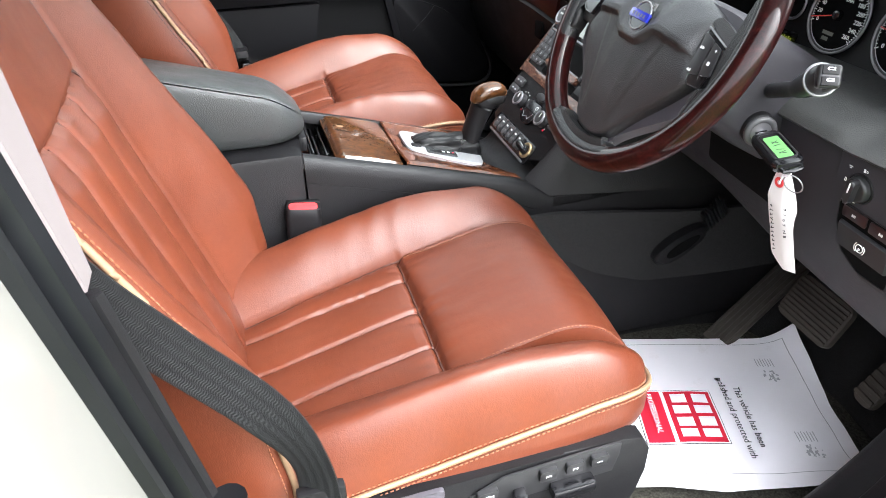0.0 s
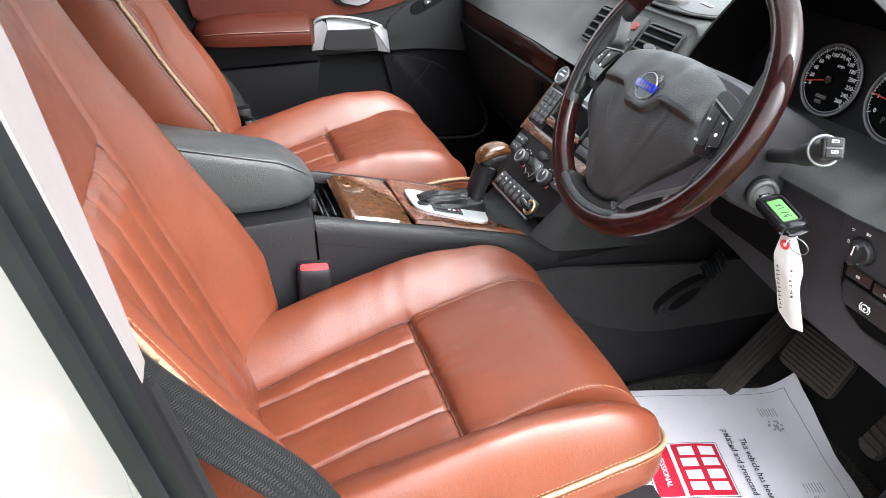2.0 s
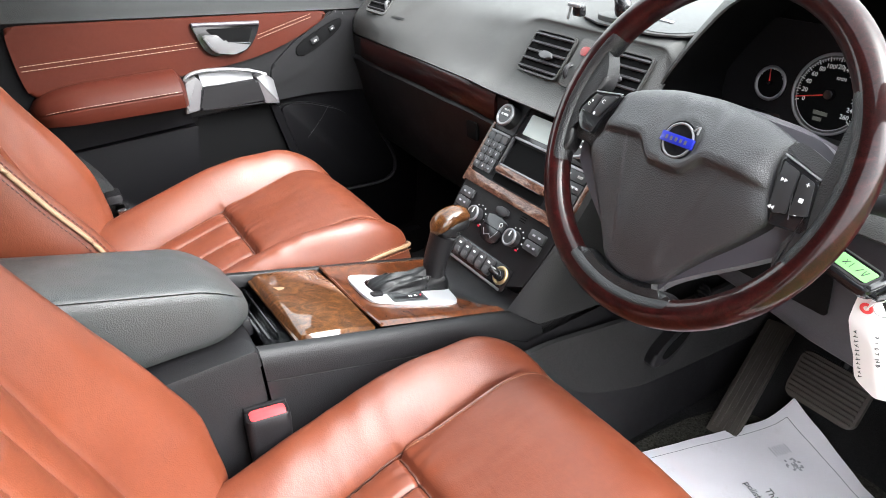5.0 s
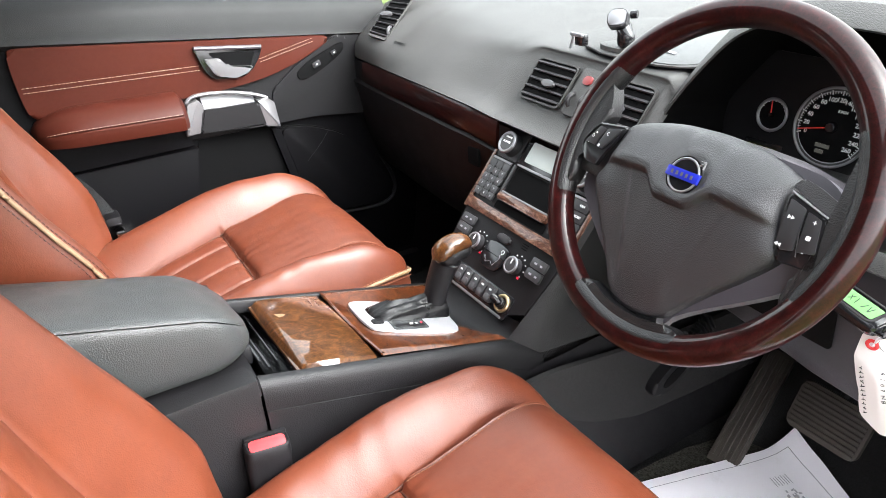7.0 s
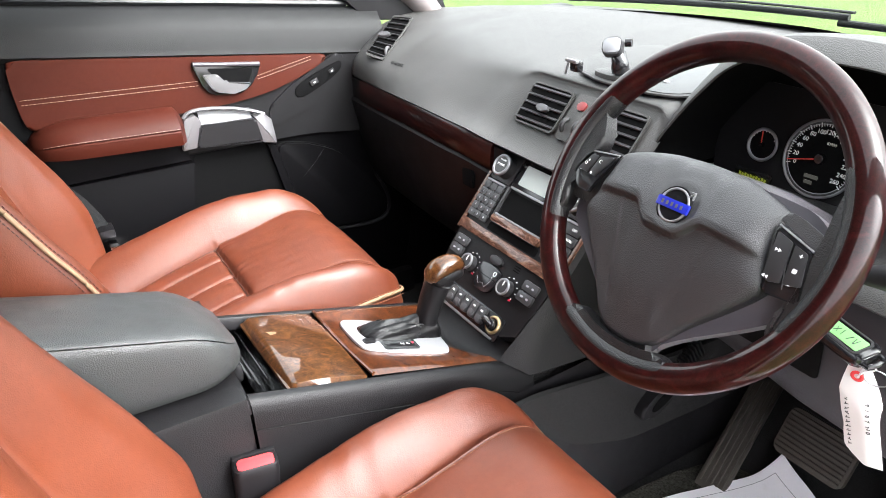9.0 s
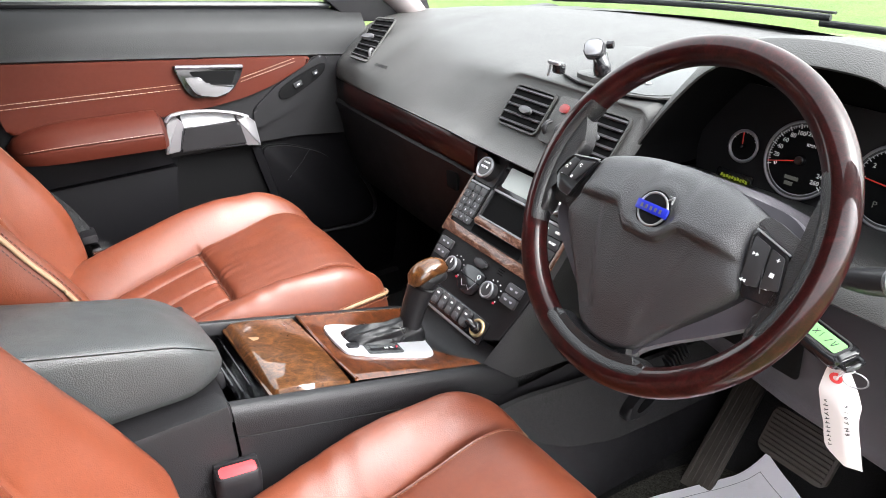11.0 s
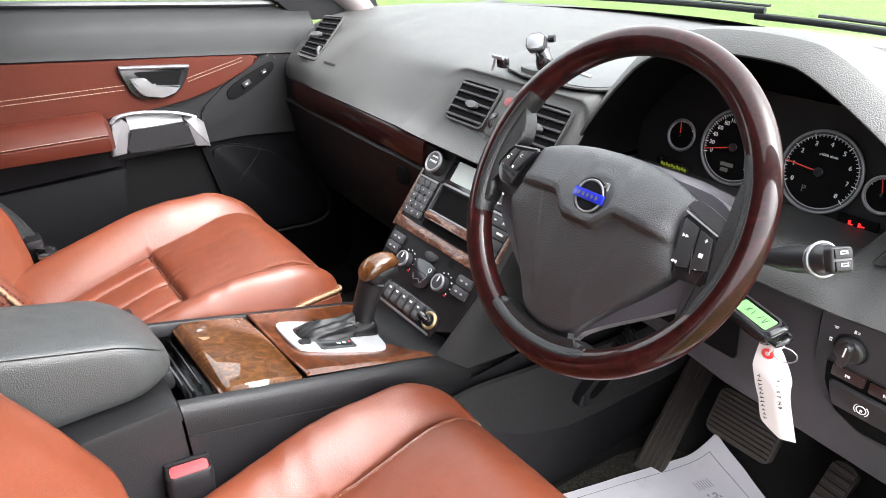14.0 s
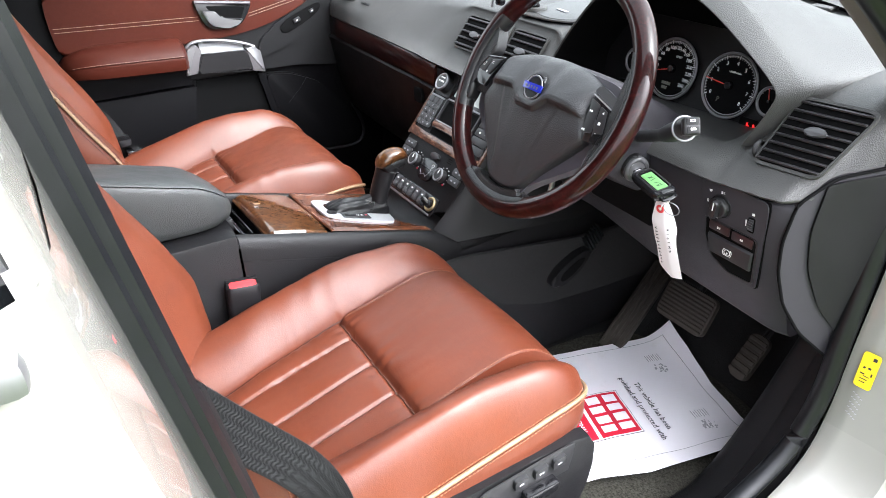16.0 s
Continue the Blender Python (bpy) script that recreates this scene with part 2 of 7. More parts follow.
_g = mix_col(GRASS, 0.5, ramp(GRASS, noise_tex(GRASS, coords(GRASS), 2.2, 5.0), [(0.3, (0.050, 0.088, 0.014)), (0.7, (0.088, 0.138, 0.029))]),
             ramp(GRASS, noise_tex(GRASS, _v, 55.0, 4.0), [(0.3, (0.032, 0.058, 0.010)), (0.7, (0.118, 0.175, 0.045))]))
wire(GRASS, _g, bsdf(GRASS).inputs["Base Color"])
bump(GRASS, noise_tex(GRASS, _v, 60.0, 4.0), 1.0, 0.05)
GLASS = bpy.data.materials.new("window_glass")
GLASS.use_nodes = True
GLASS.node_tree.nodes.remove(bsdf(GLASS))
_t = node(GLASS, "ShaderNodeBsdfTransparent", Color=(0.90, 0.95, 0.92, 1))
_g = node(GLASS, "ShaderNodeBsdfGlossy", Roughness=0.02)
_x = node(GLASS, "ShaderNodeMixShader", Fac=0.05)
wire(GLASS, _t.outputs[0], _x.inputs[1])
wire(GLASS, _g.outputs[0], _x.inputs[2])
wire(GLASS, _x.outputs[0], GLASS.node_tree.nodes["Material Output"].inputs["Surface"])
DIM_GLASS = material("tinted_glass", (0.012, 0.014, 0.015), 0.08)


def glowing(name, colour, strength):
    m = material(name, (0.01, 0.01, 0.01), 0.4)
    bsdf(m).inputs["Emission Color"].default_value = (*colour, 1)
    bsdf(m).inputs["Emission Strength"].default_value = strength
    return m


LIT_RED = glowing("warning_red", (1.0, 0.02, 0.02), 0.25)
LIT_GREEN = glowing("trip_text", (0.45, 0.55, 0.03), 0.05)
LIT_DIM = glowing("odometer_text", (0.35, 0.36, 0.30), 0.025)

# ---- building tools ----
ORIGIN = {}


def thing(name, at, label, category, group="", kind=""):
    """A top-level Empty at the base of a thing."""
    ob = new(name)
    ob.location = at
    ob.empty_display_size = 0.05
    ORIGIN[ob.name] = Vector(at)
    return tagged(ob, label, category, group, kind)


def finish(mesh, mat, angle=38):
    mesh.materials.append(mat)
    mesh.polygons.foreach_set("use_smooth", [True] * len(mesh.polygons))
    mesh.set_sharp_from_angle(angle=radians(angle))


def part(name, bm, mat, parent, label="", angle=38):
    """One mesh, given in world coordinates, under a thing or a part."""
    base = ORIGIN[parent.name] if parent else Vector((0, 0, 0))
    bmesh.ops.recalc_face_normals(bm, faces=bm.faces)
    bmesh.ops.translate(bm, verts=bm.verts, vec=-base)
    mesh = bpy.data.meshes.new(name)
    bm.to_mesh(mesh)
    bm.free()
    finish(mesh, mat, angle)
    ob = new(name, mesh)
    ob.parent = parent
    ORIGIN[ob.name] = base
    return tagged(ob, label)


def solo(name, bm, mat, label, category, kind="", group="", angle=38):
    return tagged(part(name, bm, mat, None, label, angle), "", category, group, kind)


def box(size, at=(0, 0, 0), bevel=0.0, m=None, segments=2, bm=None):
    """A rounded box; m places it, at is its centre in that frame."""
    out = bm or bmesh.new()
    b = bmesh.new()
    bmesh.ops.create_cube(b, size=1.0)
    bmesh.ops.scale(b, vec=size, verts=b.verts)
    if bevel:
        bmesh.ops.bevel(b, geom=b.edges[:], offset=min(bevel, 0.49 * min(size)), segments=segments, profile=0.6, affect="EDGES")
    bmesh.ops.translate(b, vec=at, verts=b.verts)
    if m:
        bmesh.ops.transform(b, matrix=m, verts=b.verts)
    return merge(out, b)


def merge(out, b):
    """Adds the mesh b to out, and drops b."""
    made = [out.verts.new(v.co) for v in b.verts]
    b.verts.index_update()
    for f in b.faces:
        out.faces.new([made[v.index] for v in f.verts])
    b.free()
    return out


def cyl(radius, depth, m, top=None, sides=32, bevel=0.0, bm=None):
    """A cylinder or cone along the frame's z, its base at z = 0."""
    out = bm or bmesh.new()
    b = bmesh.new()
    bmesh.ops.create_cone(b, cap_ends=True, segments=sides, radius1=radius, radius2=radius if top is None else top, depth=depth)
    bmesh.ops.translate(b, vec=(0, 0, depth / 2), verts=b.verts)
    if bevel:
        rim = [e for e in b.edges if all(v.co.z > depth * 0.99 for v in e.verts)]
        bmesh.ops.bevel(b, geom=rim, offset=bevel, segments=3, profile=0.6, affect="EDGES")
    bmesh.ops.transform(b, matrix=m, verts=b.verts)
    return merge(out, b)


def ring(radius, minor, m, sides=48, thick=12, flat=1.0, bm=None, a0=0.0, a1=360.0):
    """A torus or an arc of one about the frame's z."""
    out = bm or bmesh.new()
    whole = a1 - a0 >= 359.9
    count = sides if whole else sides + 1
    rows = []
    for i in range(count):
        a = radians(a0 + (a1 - a0) * i / sides)
        row = []
        for j in range(thick):
            p = 2 * math.pi * j / thick
            r = radius + minor * math.cos(p)
            row.append(out.verts.new(m @ Vector((r * math.cos(a), r * math.sin(a), flat * minor * math.sin(p)))))
        rows.append(row)
    for i in range(count if whole else count - 1):
        a, b = rows[i], rows[(i + 1) % count]
        for j in range(thick):
            out.faces.new((a[j], b[j], b[(j + 1) % thick], a[(j + 1) % thick]))
    if not whole:
        out.faces.new(rows[0][::-1])
        out.faces.new(rows[-1])
    return out


def sweep(points, radius, sides=10, closed=False, bm=None, flat=1.0, up=None):
    """A tube along a list of points; radius may be a list."""
    out = bm or bmesh.new()
    pts = [Vector(p) for p in points]
    n = len(pts)
    rows = []
    for i, p in enumerate(pts):
        d = (pts[(i + 1) % n] - pts[i - 1]) if closed else (pts[min(i + 1, n - 1)] - pts[max(i - 1, 0)])
        d.normalize()
        ref = Vector(up) if up else (Vector((0, 0, 1)) if abs(d.z) < 0.9 else Vector((1, 0, 0)))
        side = d.cross(ref).normalized()
        top = side.cross(d)
        r = radius[i] if isinstance(radius, (list, tuple)) else radius
        rows.append([out.verts.new(p + r * (math.cos(2 * math.pi * j / sides) * side + flat * math.sin(2 * math.pi * j / sides) * top)) for j in range(sides)])
    for i in range(n if closed else n - 1):
        a, b = rows[i], rows[(i + 1) % n]
        for j in range(sides):
            out.faces.new((a[j], a[(j + 1) % sides], b[(j + 1) % sides], b[j]))
    if not closed:
        out.faces.new(rows[0])
        out.faces.new(rows[-1][::-1])
    return out


def loft(rows, bm=None, closed=False, caps=False):
    """Quads between rows of points of equal length."""
    out = bm or bmesh.new()
    vs = [[out.verts.new(p) for p in row] for row in rows]
    n = len(vs[0])
    for a, b in zip(vs, vs[1:]):
        for j in range(n if closed else n - 1):
            out.faces.new((a[j], a[(j + 1) % n], b[(j + 1) % n], b[j]))
    if caps:
        out.faces.new(vs[0][::-1])
        out.faces.new(vs[-1])
    return out


def slab(outline, depth, m, bevel=0.0, bm=None, segments=2):
    """A plate with a closed 2D outline in the frame's xy, from z = 0 up to depth, its upper edge rounded."""
    out = bm or bmesh.new()
    b = bmesh.new()
    low = [b.verts.new((x, y, 0)) for x, y in outline]
    high = [b.verts.new((x, y, depth)) for x, y in outline]
    n = len(low)
    b.faces.new(low[::-1])
    b.faces.new(high)
    for i in range(n):
        b.faces.new((low[i], low[(i + 1) % n], high[(i + 1) % n], high[i]))
    if bevel:
        b.edges.ensure_lookup_table()
        rim = [e for e in b.edges if all(v.co.z > depth * 0.99 for v in e.verts)]
        bmesh.ops.bevel(b, geom=rim, offset=bevel, segments=segments, profile=0.6, affect="EDGES")
    bmesh.ops.transform(b, matrix=m, verts=b.verts)
    return merge(out, b)


def frame_plate(outer, inner, depth, m, bm=None):
    """A plate with a hole: two outlines of equal length."""
    out = bm or bmesh.new()
    rows = [[m @ Vector((x, y, z)) for x, y in line] for line, z in ((outer, 0), (outer, depth), (inner, depth), (inner, 0), (outer, 0))]
    return loft(rows, out, closed=True)


def rounded(w, h, r, n=5, cx=0.0, cy=0.0):
    """The outline of a rounded rectangle."""
    pts = []
    for sx, sy, a in ((1, 1, 0), (-1, 1, 90), (-1, -1, 180), (1, -1, 270)):
        for i in range(n + 1):
            t = radians(a + 90 * i / n)
            pts.append((cx + sx * (w / 2 - r) + r * math.cos(t), cy + sy * (h / 2 - r) + r * math.sin(t)))
    return pts


def smooth_outline(pts, times=2):
    """Corner cutting of a closed outline."""
    for _ in range(times):
        nxt = []
        for i, p in enumerate(pts):
            q = pts[(i + 1) % len(pts)]
            nxt += [tuple(0.75 * a + 0.25 * b for a, b in zip(p, q)), tuple(0.25 * a + 0.75 * b for a, b in zip(p, q))]
        pts = nxt
    return pts


def soft_corners(pts, cut=0.14, n=4):
    """A closed outline with small rounded corners."""
    out = []
    for i, p in enumerate(pts):
        a, b = Vector((*pts[i - 1], 0)), Vector((*pts[(i + 1) % len(pts)], 0))
        p = Vector((*p, 0))
        d = cut * min((a - p).length, (b - p).length)
        s, e = p + (a - p).normalized() * d, p + (b - p).normalized() * d
        for k in range(n + 1):
            t = k / n
            q = s * (1 - t) ** 2 + p * 2 * t * (1 - t) + e * t * t
            out.append((q.x, q.y))
    return out


def glide(pts, n):
    """n points on a Catmull-Rom line through pts."""
    pts = [Vector(p) for p in pts]
    out = []
    for i in range(n):
        t = i / (n - 1) * (len(pts) - 1)
        k = min(int(t), len(pts) - 2)
        f = t - k
        p0, p1, p2, p3 = pts[max(k - 1, 0)], pts[k], pts[k + 1], pts[min(k + 2, len(pts) - 1)]
        out.append(0.5 * (2 * p1 + (p2 - p0) * f + (2 * p0 - 5 * p1 + 4 * p2 - p3) * f * f + (3 * p1 - 3 * p2 + p3 - p0) * f ** 3))
    return out


def curve_fn(knots):
    """A smooth function through (x, y) knots."""
    xs = np.array([k[0] for k in knots], float)
    ys = np.array([k[1] for k in knots], float)
    fine = np.linspace(xs[0], xs[-1], 600)
    wide = np.interp(np.linspace(xs[0] - 0.1 * (xs[-1] - xs[0]), xs[-1] + 0.1 * (xs[-1] - xs[0]), 720), xs, ys)
    k = np.exp(-0.5 * (np.arange(-24, 25) / 9.0) ** 2)
    soft = np.convolve(wide, k / k.sum(), mode="same")[60:660]
    return lambda x: float(np.interp(x, fine, soft))


def stitches(points, mat, parent, name="stitching", length=0.0042, gap=0.0022, thick=0.0009, label=""):
    """A row of raised thread stitches along a line of points, one joined mesh."""
    pts = [Vector(p) for p in points]
    run = [0.0]
    for a, b in zip(pts, pts[1:]):
        run.append(run[-1] + (b - a).length)

    def at(s):
        i = min(max(int(np.searchsorted(run, s)) - 1, 0), len(pts) - 2)
        f = (s - run[i]) / max(run[i + 1] - run[i], 1e-9)
        return pts[i].lerp(pts[i + 1], f)

    bm = bmesh.new()
    s = 0.0
    while s + length < run[-1]:
        a, b = at(s), at(s + length)
        d = (b - a).normalized()
        sweep([a, a + d * length * 0.2, b - d * length * 0.2, b], [thick * 0.4, thick, thick, thick * 0.4], 5, bm=bm)
        s += length + gap
    ob = part(name, bm, mat, parent, label)
    return tagged(ob, kind="stuff")


def frame_of(origin, x, y):
    """A frame from an origin and two directions, its z along x cross y."""
    x = Vector(x).normalized()
    z = x.cross(Vector(y)).normalized()
    y = z.cross(x)
    m = Matrix((x, y, z)).transposed().to_4x4()
    m.translation = origin
    return m


def letters(name, string, size, m, mat, parent, label="", align="CENTER", thick=0.0004):
    """Raised lettering in the built-in font, as a mesh."""
    data = bpy.data.curves.new(name, "FONT")
    data.body, data.size, data.align_x, data.align_y, data.extrude = string, size, align, "CENTER", thick
    data.resolution_u = 2
    tmp = bpy.data.objects.new(name, data)
    mesh = bpy.data.meshes.new_from_object(tmp)
    bpy.data.objects.remove(tmp)
    mesh.transform(Matrix.Translation(-ORIGIN[parent.name]) @ m)
    mesh.materials.clear()
    mesh.materials.append(mat)
    ob = new(name, mesh)
    ob.parent = parent
    ORIGIN[ob.name] = ORIGIN[parent.name]
    return tagged(ob, label)


def moved(m, x, y, z=0.0, turn=0.0):
    return m @ pose(x, y, z, 0, 0, turn)


def bars(spots, m, mat, parent, name="printed_line", z=0.0004):
    """Thin flat bars (x, y, width, height) in a frame, one joined mesh."""
    bm = bmesh.new()
    for x, y, w, h in spots:
        box((w, h, 0.0005), (x, y, z), m=m, bm=bm)
    return tagged(part(name, bm, mat, parent), kind="stuff")

# ---- ground and car shell ----


def side_plane(x, flip=False):
    """A frame whose xy is the car's (y, z) at a given x; thickness goes to +x, or -x."""
    m = Matrix(((0, 0, -1 if flip else 1, x), (1, 0, 0, 0), (0, 1, 0, 0), (0, 0, 0, 1)))
    return m


def front_plane(y):
    """A frame whose xy is the car's (x, z) at a given y; thickness goes back to the seats (-y)."""
    return Matrix(((1, 0, 0, 0), (0, 0, -1, y), (0, 1, 0, 0), (0, 0, 0, 1)))


bm = loft([[(-300 + 20 * i, -300 + 20 * j, 0) for i in range(31)] for j in range(31)])
solo("ground", bm, GRASS, "short mown green grass field round the car", "grass", "structure")

# carpeted floor with its toe board and tunnel
profile = [(-1.5, 0.43), (0.70, 0.43), (0.80, 0.45), (0.93, 0.56), (1.02, 0.74), (1.06, 1.0)]
rows = [[(x, y, z) for y, z in profile] for x in (-0.76, -0.4, 0.0, 0.4, 0.76)]
rows_low = [[(x, y, z - 0.03) for y, z in profile] for x in (0.76, 0.4, 0.0, -0.4, -0.76)]
solo("floor", loft(rows + rows_low + rows[:1]), CARPET, "black carpeted car floor rising to the bulkhead", "floor", "structure")
bm = box((0.25, 1.9, 0.34), (0, 0.02, 0.585), 0.05)
solo("tunnel", bm, CARPET, "black carpeted transmission tunnel under the console", "floor", "structure")

# closing walls, roof and headliner
# unseen closing wall, added where the car has its rear windows
bm = box((1.56, 0.04, 1.3), (0, -1.52, 1.0))
solo("wall_rear", bm, TRIM, "plain dark wall added to close the unseen rear of the cabin", "wall", "structure")
rows = []
for i in range(13):
    y = -1.5 + 1.56 * i / 12
    drop = 0.05 * max(0.0, (y + 0.3) / 0.36) ** 2
    rows.append([(0.66 * s, y, 1.66 - 0.05 * abs(s) ** 3 - drop) for s in np.linspace(-1, 1, 13)])
low = [[(x, y, z - 0.03) for x, y, z in r] for r in rows]
solo("ceiling", loft(low), HEADLINER, "pale grey woven headliner", "ceiling", "structure")
solo("roof", loft(rows), PAINT, "pearl white car roof panel", "roof", "structure")

for side, word in ((-1, "passenger"), (1, "driver")):
    pillar = thing("a_pillar", (0.735 * side, 0.66, 1.1), "windscreen pillar with pale grey fabric trim and white outer skin", "pillar", kind="structure")
    path = glide([(0.75 * side, 0.66, 1.12), (0.735 * side, 0.62, 1.19), (0.695 * side, 0.36, 1.40), (0.645 * side, 0.02, 1.60)], 14)
    part("trim", sweep(path, [0.062, 0.056] + [0.042] * 12, 14, flat=0.75), HEADLINER, pillar, "pale grey fabric-textured pillar trim")
    path = [p + Vector((0.05 * side, 0.01, 0.0)) for p in path]
    part("outer_skin", sweep(path, 0.036, 12), PAINT, pillar)
    if side > 0:
        part("door_seal", sweep([p + Vector((0.014, -0.045, 0.0)) for p in glide([(0.76, 0.66, 1.10), (0.745, 0.62, 1.19), (0.70, 0.36, 1.40), (0.65, 0.02, 1.60)], 14)], 0.015, 10), RUBBER, pillar)
    rail = sweep(glide([(0.645 * side, 0.04, 1.60), (0.63 * side, -0.5, 1.645), (0.63 * side, -1.5, 1.62)], 16), 0.045, 12)
    solo("roof_rail", rail, HEADLINER, "pale grey trimmed roof rail above the doors", "trim", "structure")

# windscreen with its black border, cowl, wipers and bonnet
def screen_point(s, t):
    """s across (-1..1), t from base to top."""
    base = Vector((0.73 * s, 1.10 - 0.36 * abs(s) ** 2.4, 1.155 - 0.01 * abs(s)))
    top = Vector((0.62 * s, 0.06 - 0.03 * s * s, 1.625 - 0.015 * s * s))
    return base.lerp(top, t) + Vector((0, 0.05 * 4 * t * (1 - t), 0.03 * 4 * t * (1 - t)))


screen = thing("window_1", (0, 1.10, 1.15), "curved clear windscreen with a black printed border", "windscreen", kind="structure")
pane = part("pane", loft([[screen_point(s, t) for s in np.linspace(-1, 1, 25)] for t in np.linspace(0.03, 0.97, 13)]), GLASS, screen)
pane.visible_shadow = False
part("border", loft([[screen_point(s, t) + Vector((0, -0.002, -0.004)) for s in np.linspace(-1, 1, 25)] for t in (0.0, 0.045)]), GLOSS, screen)
cowl = loft([[(0.80 * s, 1.12 + d - 0.34 * abs(s) ** 2.4, 1.135 - 0.12 * d) for s in np.linspace(-1, 1, 25)] for d in (0.0, 0.05, 0.16)])
solo("cowl", cowl, TRIM, "black plastic scuttle panel below the windscreen", "trim", "structure")
bonnet = loft([[(0.86 * s, 1.24 + d - 0.30 * abs(s) ** 2.2, 1.10 - 0.05 * d - 0.10 * d * d - 0.06 * abs(s) ** 3) for s in np.linspace(-1, 1, 25)] for d in (0.0, 0.02, 0.3, 0.6, 0.9, 1.0)])
solo("bonnet", bonnet, PAINT, "pearl white car bonnet beyond the windscreen", "bonnet", "structure")
for x0, x1 in ((-0.62, 0.02), (0.0, 0.60)):
    w = thing("windscreen_wiper", (x0, 1.13, 1.15), "black wiper resting at the foot of the windscreen", "wiper", "wipers on the windscreen")
    ys = lambda x: 1.16 - 0.30 * abs(x / 0.8) ** 2.4
    line = [(x0 + (x1 - x0) * k / 10, ys(x0 + (x1 - x0) * k / 10) - 0.005, 1.175 + 0.012 * k / 10) for k in range(11)]
    part("blade", sweep(line, 0.005, 8, flat=1.4), RUBBER, w)
    part("arm", sweep([Vector(p) + Vector((0.0, 0.03 - 0.002 * k, 0.008)) for k, p in enumerate(line[2:])], [0.007] * 4 + [0.005] * 5, 8, flat=0.6), TRIM, w)

# driver's side: sill, hinge pillar, centre pillar, rear door skin
sill = thing("sill", (0.78, 0.15, 0.43), "scuffed black plastic door sill trim over a white sill", "sill", kind="structure")
rows = []
for k in range(37):
    y = -0.30 + 0.94 * k / 36
    rise = 9.0 * max(0.0, y - 0.44) ** 2
    rows.append([(x + 0.10 * rise * (0.76 - x) / 0.1, y, z + rise) for x, z in ((0.636, 0.430), (0.642, 0.452), (0.654, 0.470), (0.672, 0.480), (0.700, 0.484), (0.704, 0.492), (0.730, 0.503), (0.746, 0.516), (0.756, 0.520), (0.770, 0.505))])
part("tread_plate", loft(rows), TRIM, sill, "scuffed black plastic tread plate")
bm = sweep(glide([(0.748, -0.255, 0.90), (0.750, -0.262, 0.66), (0.750, -0.22, 0.54), (0.750, 0.0, 0.520), (0.751, 0.34, 0.527), (0.754, 0.44, 0.556), (0.760, 0.520, 0.620), (0.766, 0.553, 0.71), (0.765, 0.566, 0.81), (0.762, 0.585, 0.93), (0.757, 0.605, 1.10)], 60), 0.015, 12)
part("door_seal", bm, RUBBER, sill, "black rubber door seal")
edge = glide([(0, -0.30, 0.530), (0, 0.0, 0.530), (0, 0.30, 0.534), (0, 0.40, 0.546), (0, 0.462, 0.566), (0, 0.525, 0.612), (0, 0.556, 0.69), (0, 0.568, 0.80), (0, 0.586, 0.93), (0, 0.604, 1.08), (0, 0.610, 1.20)], 80)
rows = []
for k, p in enumerate(edge):
    d = (edge[min(k + 1, 79)] - edge[max(k - 1, 0)]).normalized()
    out = Vector((0, d.z, -d.y))  # away from the door opening
    rows.append([Vector((x, 0, 0)) + p + out * dep for x, dep in ((0.778, 0.060), (0.778, 0.008), (0.781, 0.002), (0.788, 0.0), (0.810, 0.004), (0.850, 0.012), (0.885, 0.014), (0.892, 0.022), (0.930, 0.030), (0.950, 0.045), (0.955, 0.20))])
cut = 46
part("outer_skin", loft(rows[:cut + 1]), PAINT, sill, "white painted sill")
hinge = thing("hinge_pillar", (0.86, 0.75, 0.45), "white painted front door pillar with stickers", "pillar", kind="structure")
part("skin", loft(rows[cut:]), PAINT, hinge)

centre = thing("centre_pillar", (0.80, -0.36, 0.45), "centre door pillar, pale upper trim and black lower trim", "pillar", kind="structure")


def pillar_y(z):
    return -0.292 - 0.165 * (z - 1.135)


def pillar_strip(start, x1, z0, z1, bulge=0.0, set_back=0.0, back=0.2, flare=0.0):
    rows = []
    for k in range(9):
        z = z0 + (z1 - z0) * k / 8
        x0 = max(start - 0.055, start - flare * (z - z0))
        y = pillar_y(z) - set_back
        rows.append([(x0, y - back, z), (x0, y - 0.012, z), (x0 + 0.1 * (x1 - x0), y, z), (0.5 * (x0 + x1), y + bulge, z), (x1 - 0.1 * (x1 - x0), y, z), (x1, y - 0.012, z), (x1, y - back, z)])
    return loft(rows, caps=True)


part("upper_trim", pillar_strip(0.717, 0.746, 1.110, 1.62, 0.0, 0.016, flare=0.31), HEADLINER, centre, "pale pinkish-grey fabric trim")
part("lower_trim", pillar_strip(0.733, 0.746, 0.45, 1.106, 0.004, 0.013), TRIM, centre, "dark grey plastic lower trim")
part("door_seal", pillar_strip(0.747, 0.768, 0.45, 1.62, 0.005, 0.017), RUBBER, centre, "black rubber door seal")
part("seal_groove", pillar_strip(0.768, 0.774, 0.45, 1.62, -0.006, 0.032), TRIM, centre)
part("outer_seal", pillar_strip(0.774, 0.785, 0.45, 1.62, 0.003, 0.026), RUBBER, centre)
rear_door = thing("door_2", (0.93, -0.8, 0.45), "closed pearl white rear door with bright window strip", "car door", kind="structure")
rows = []
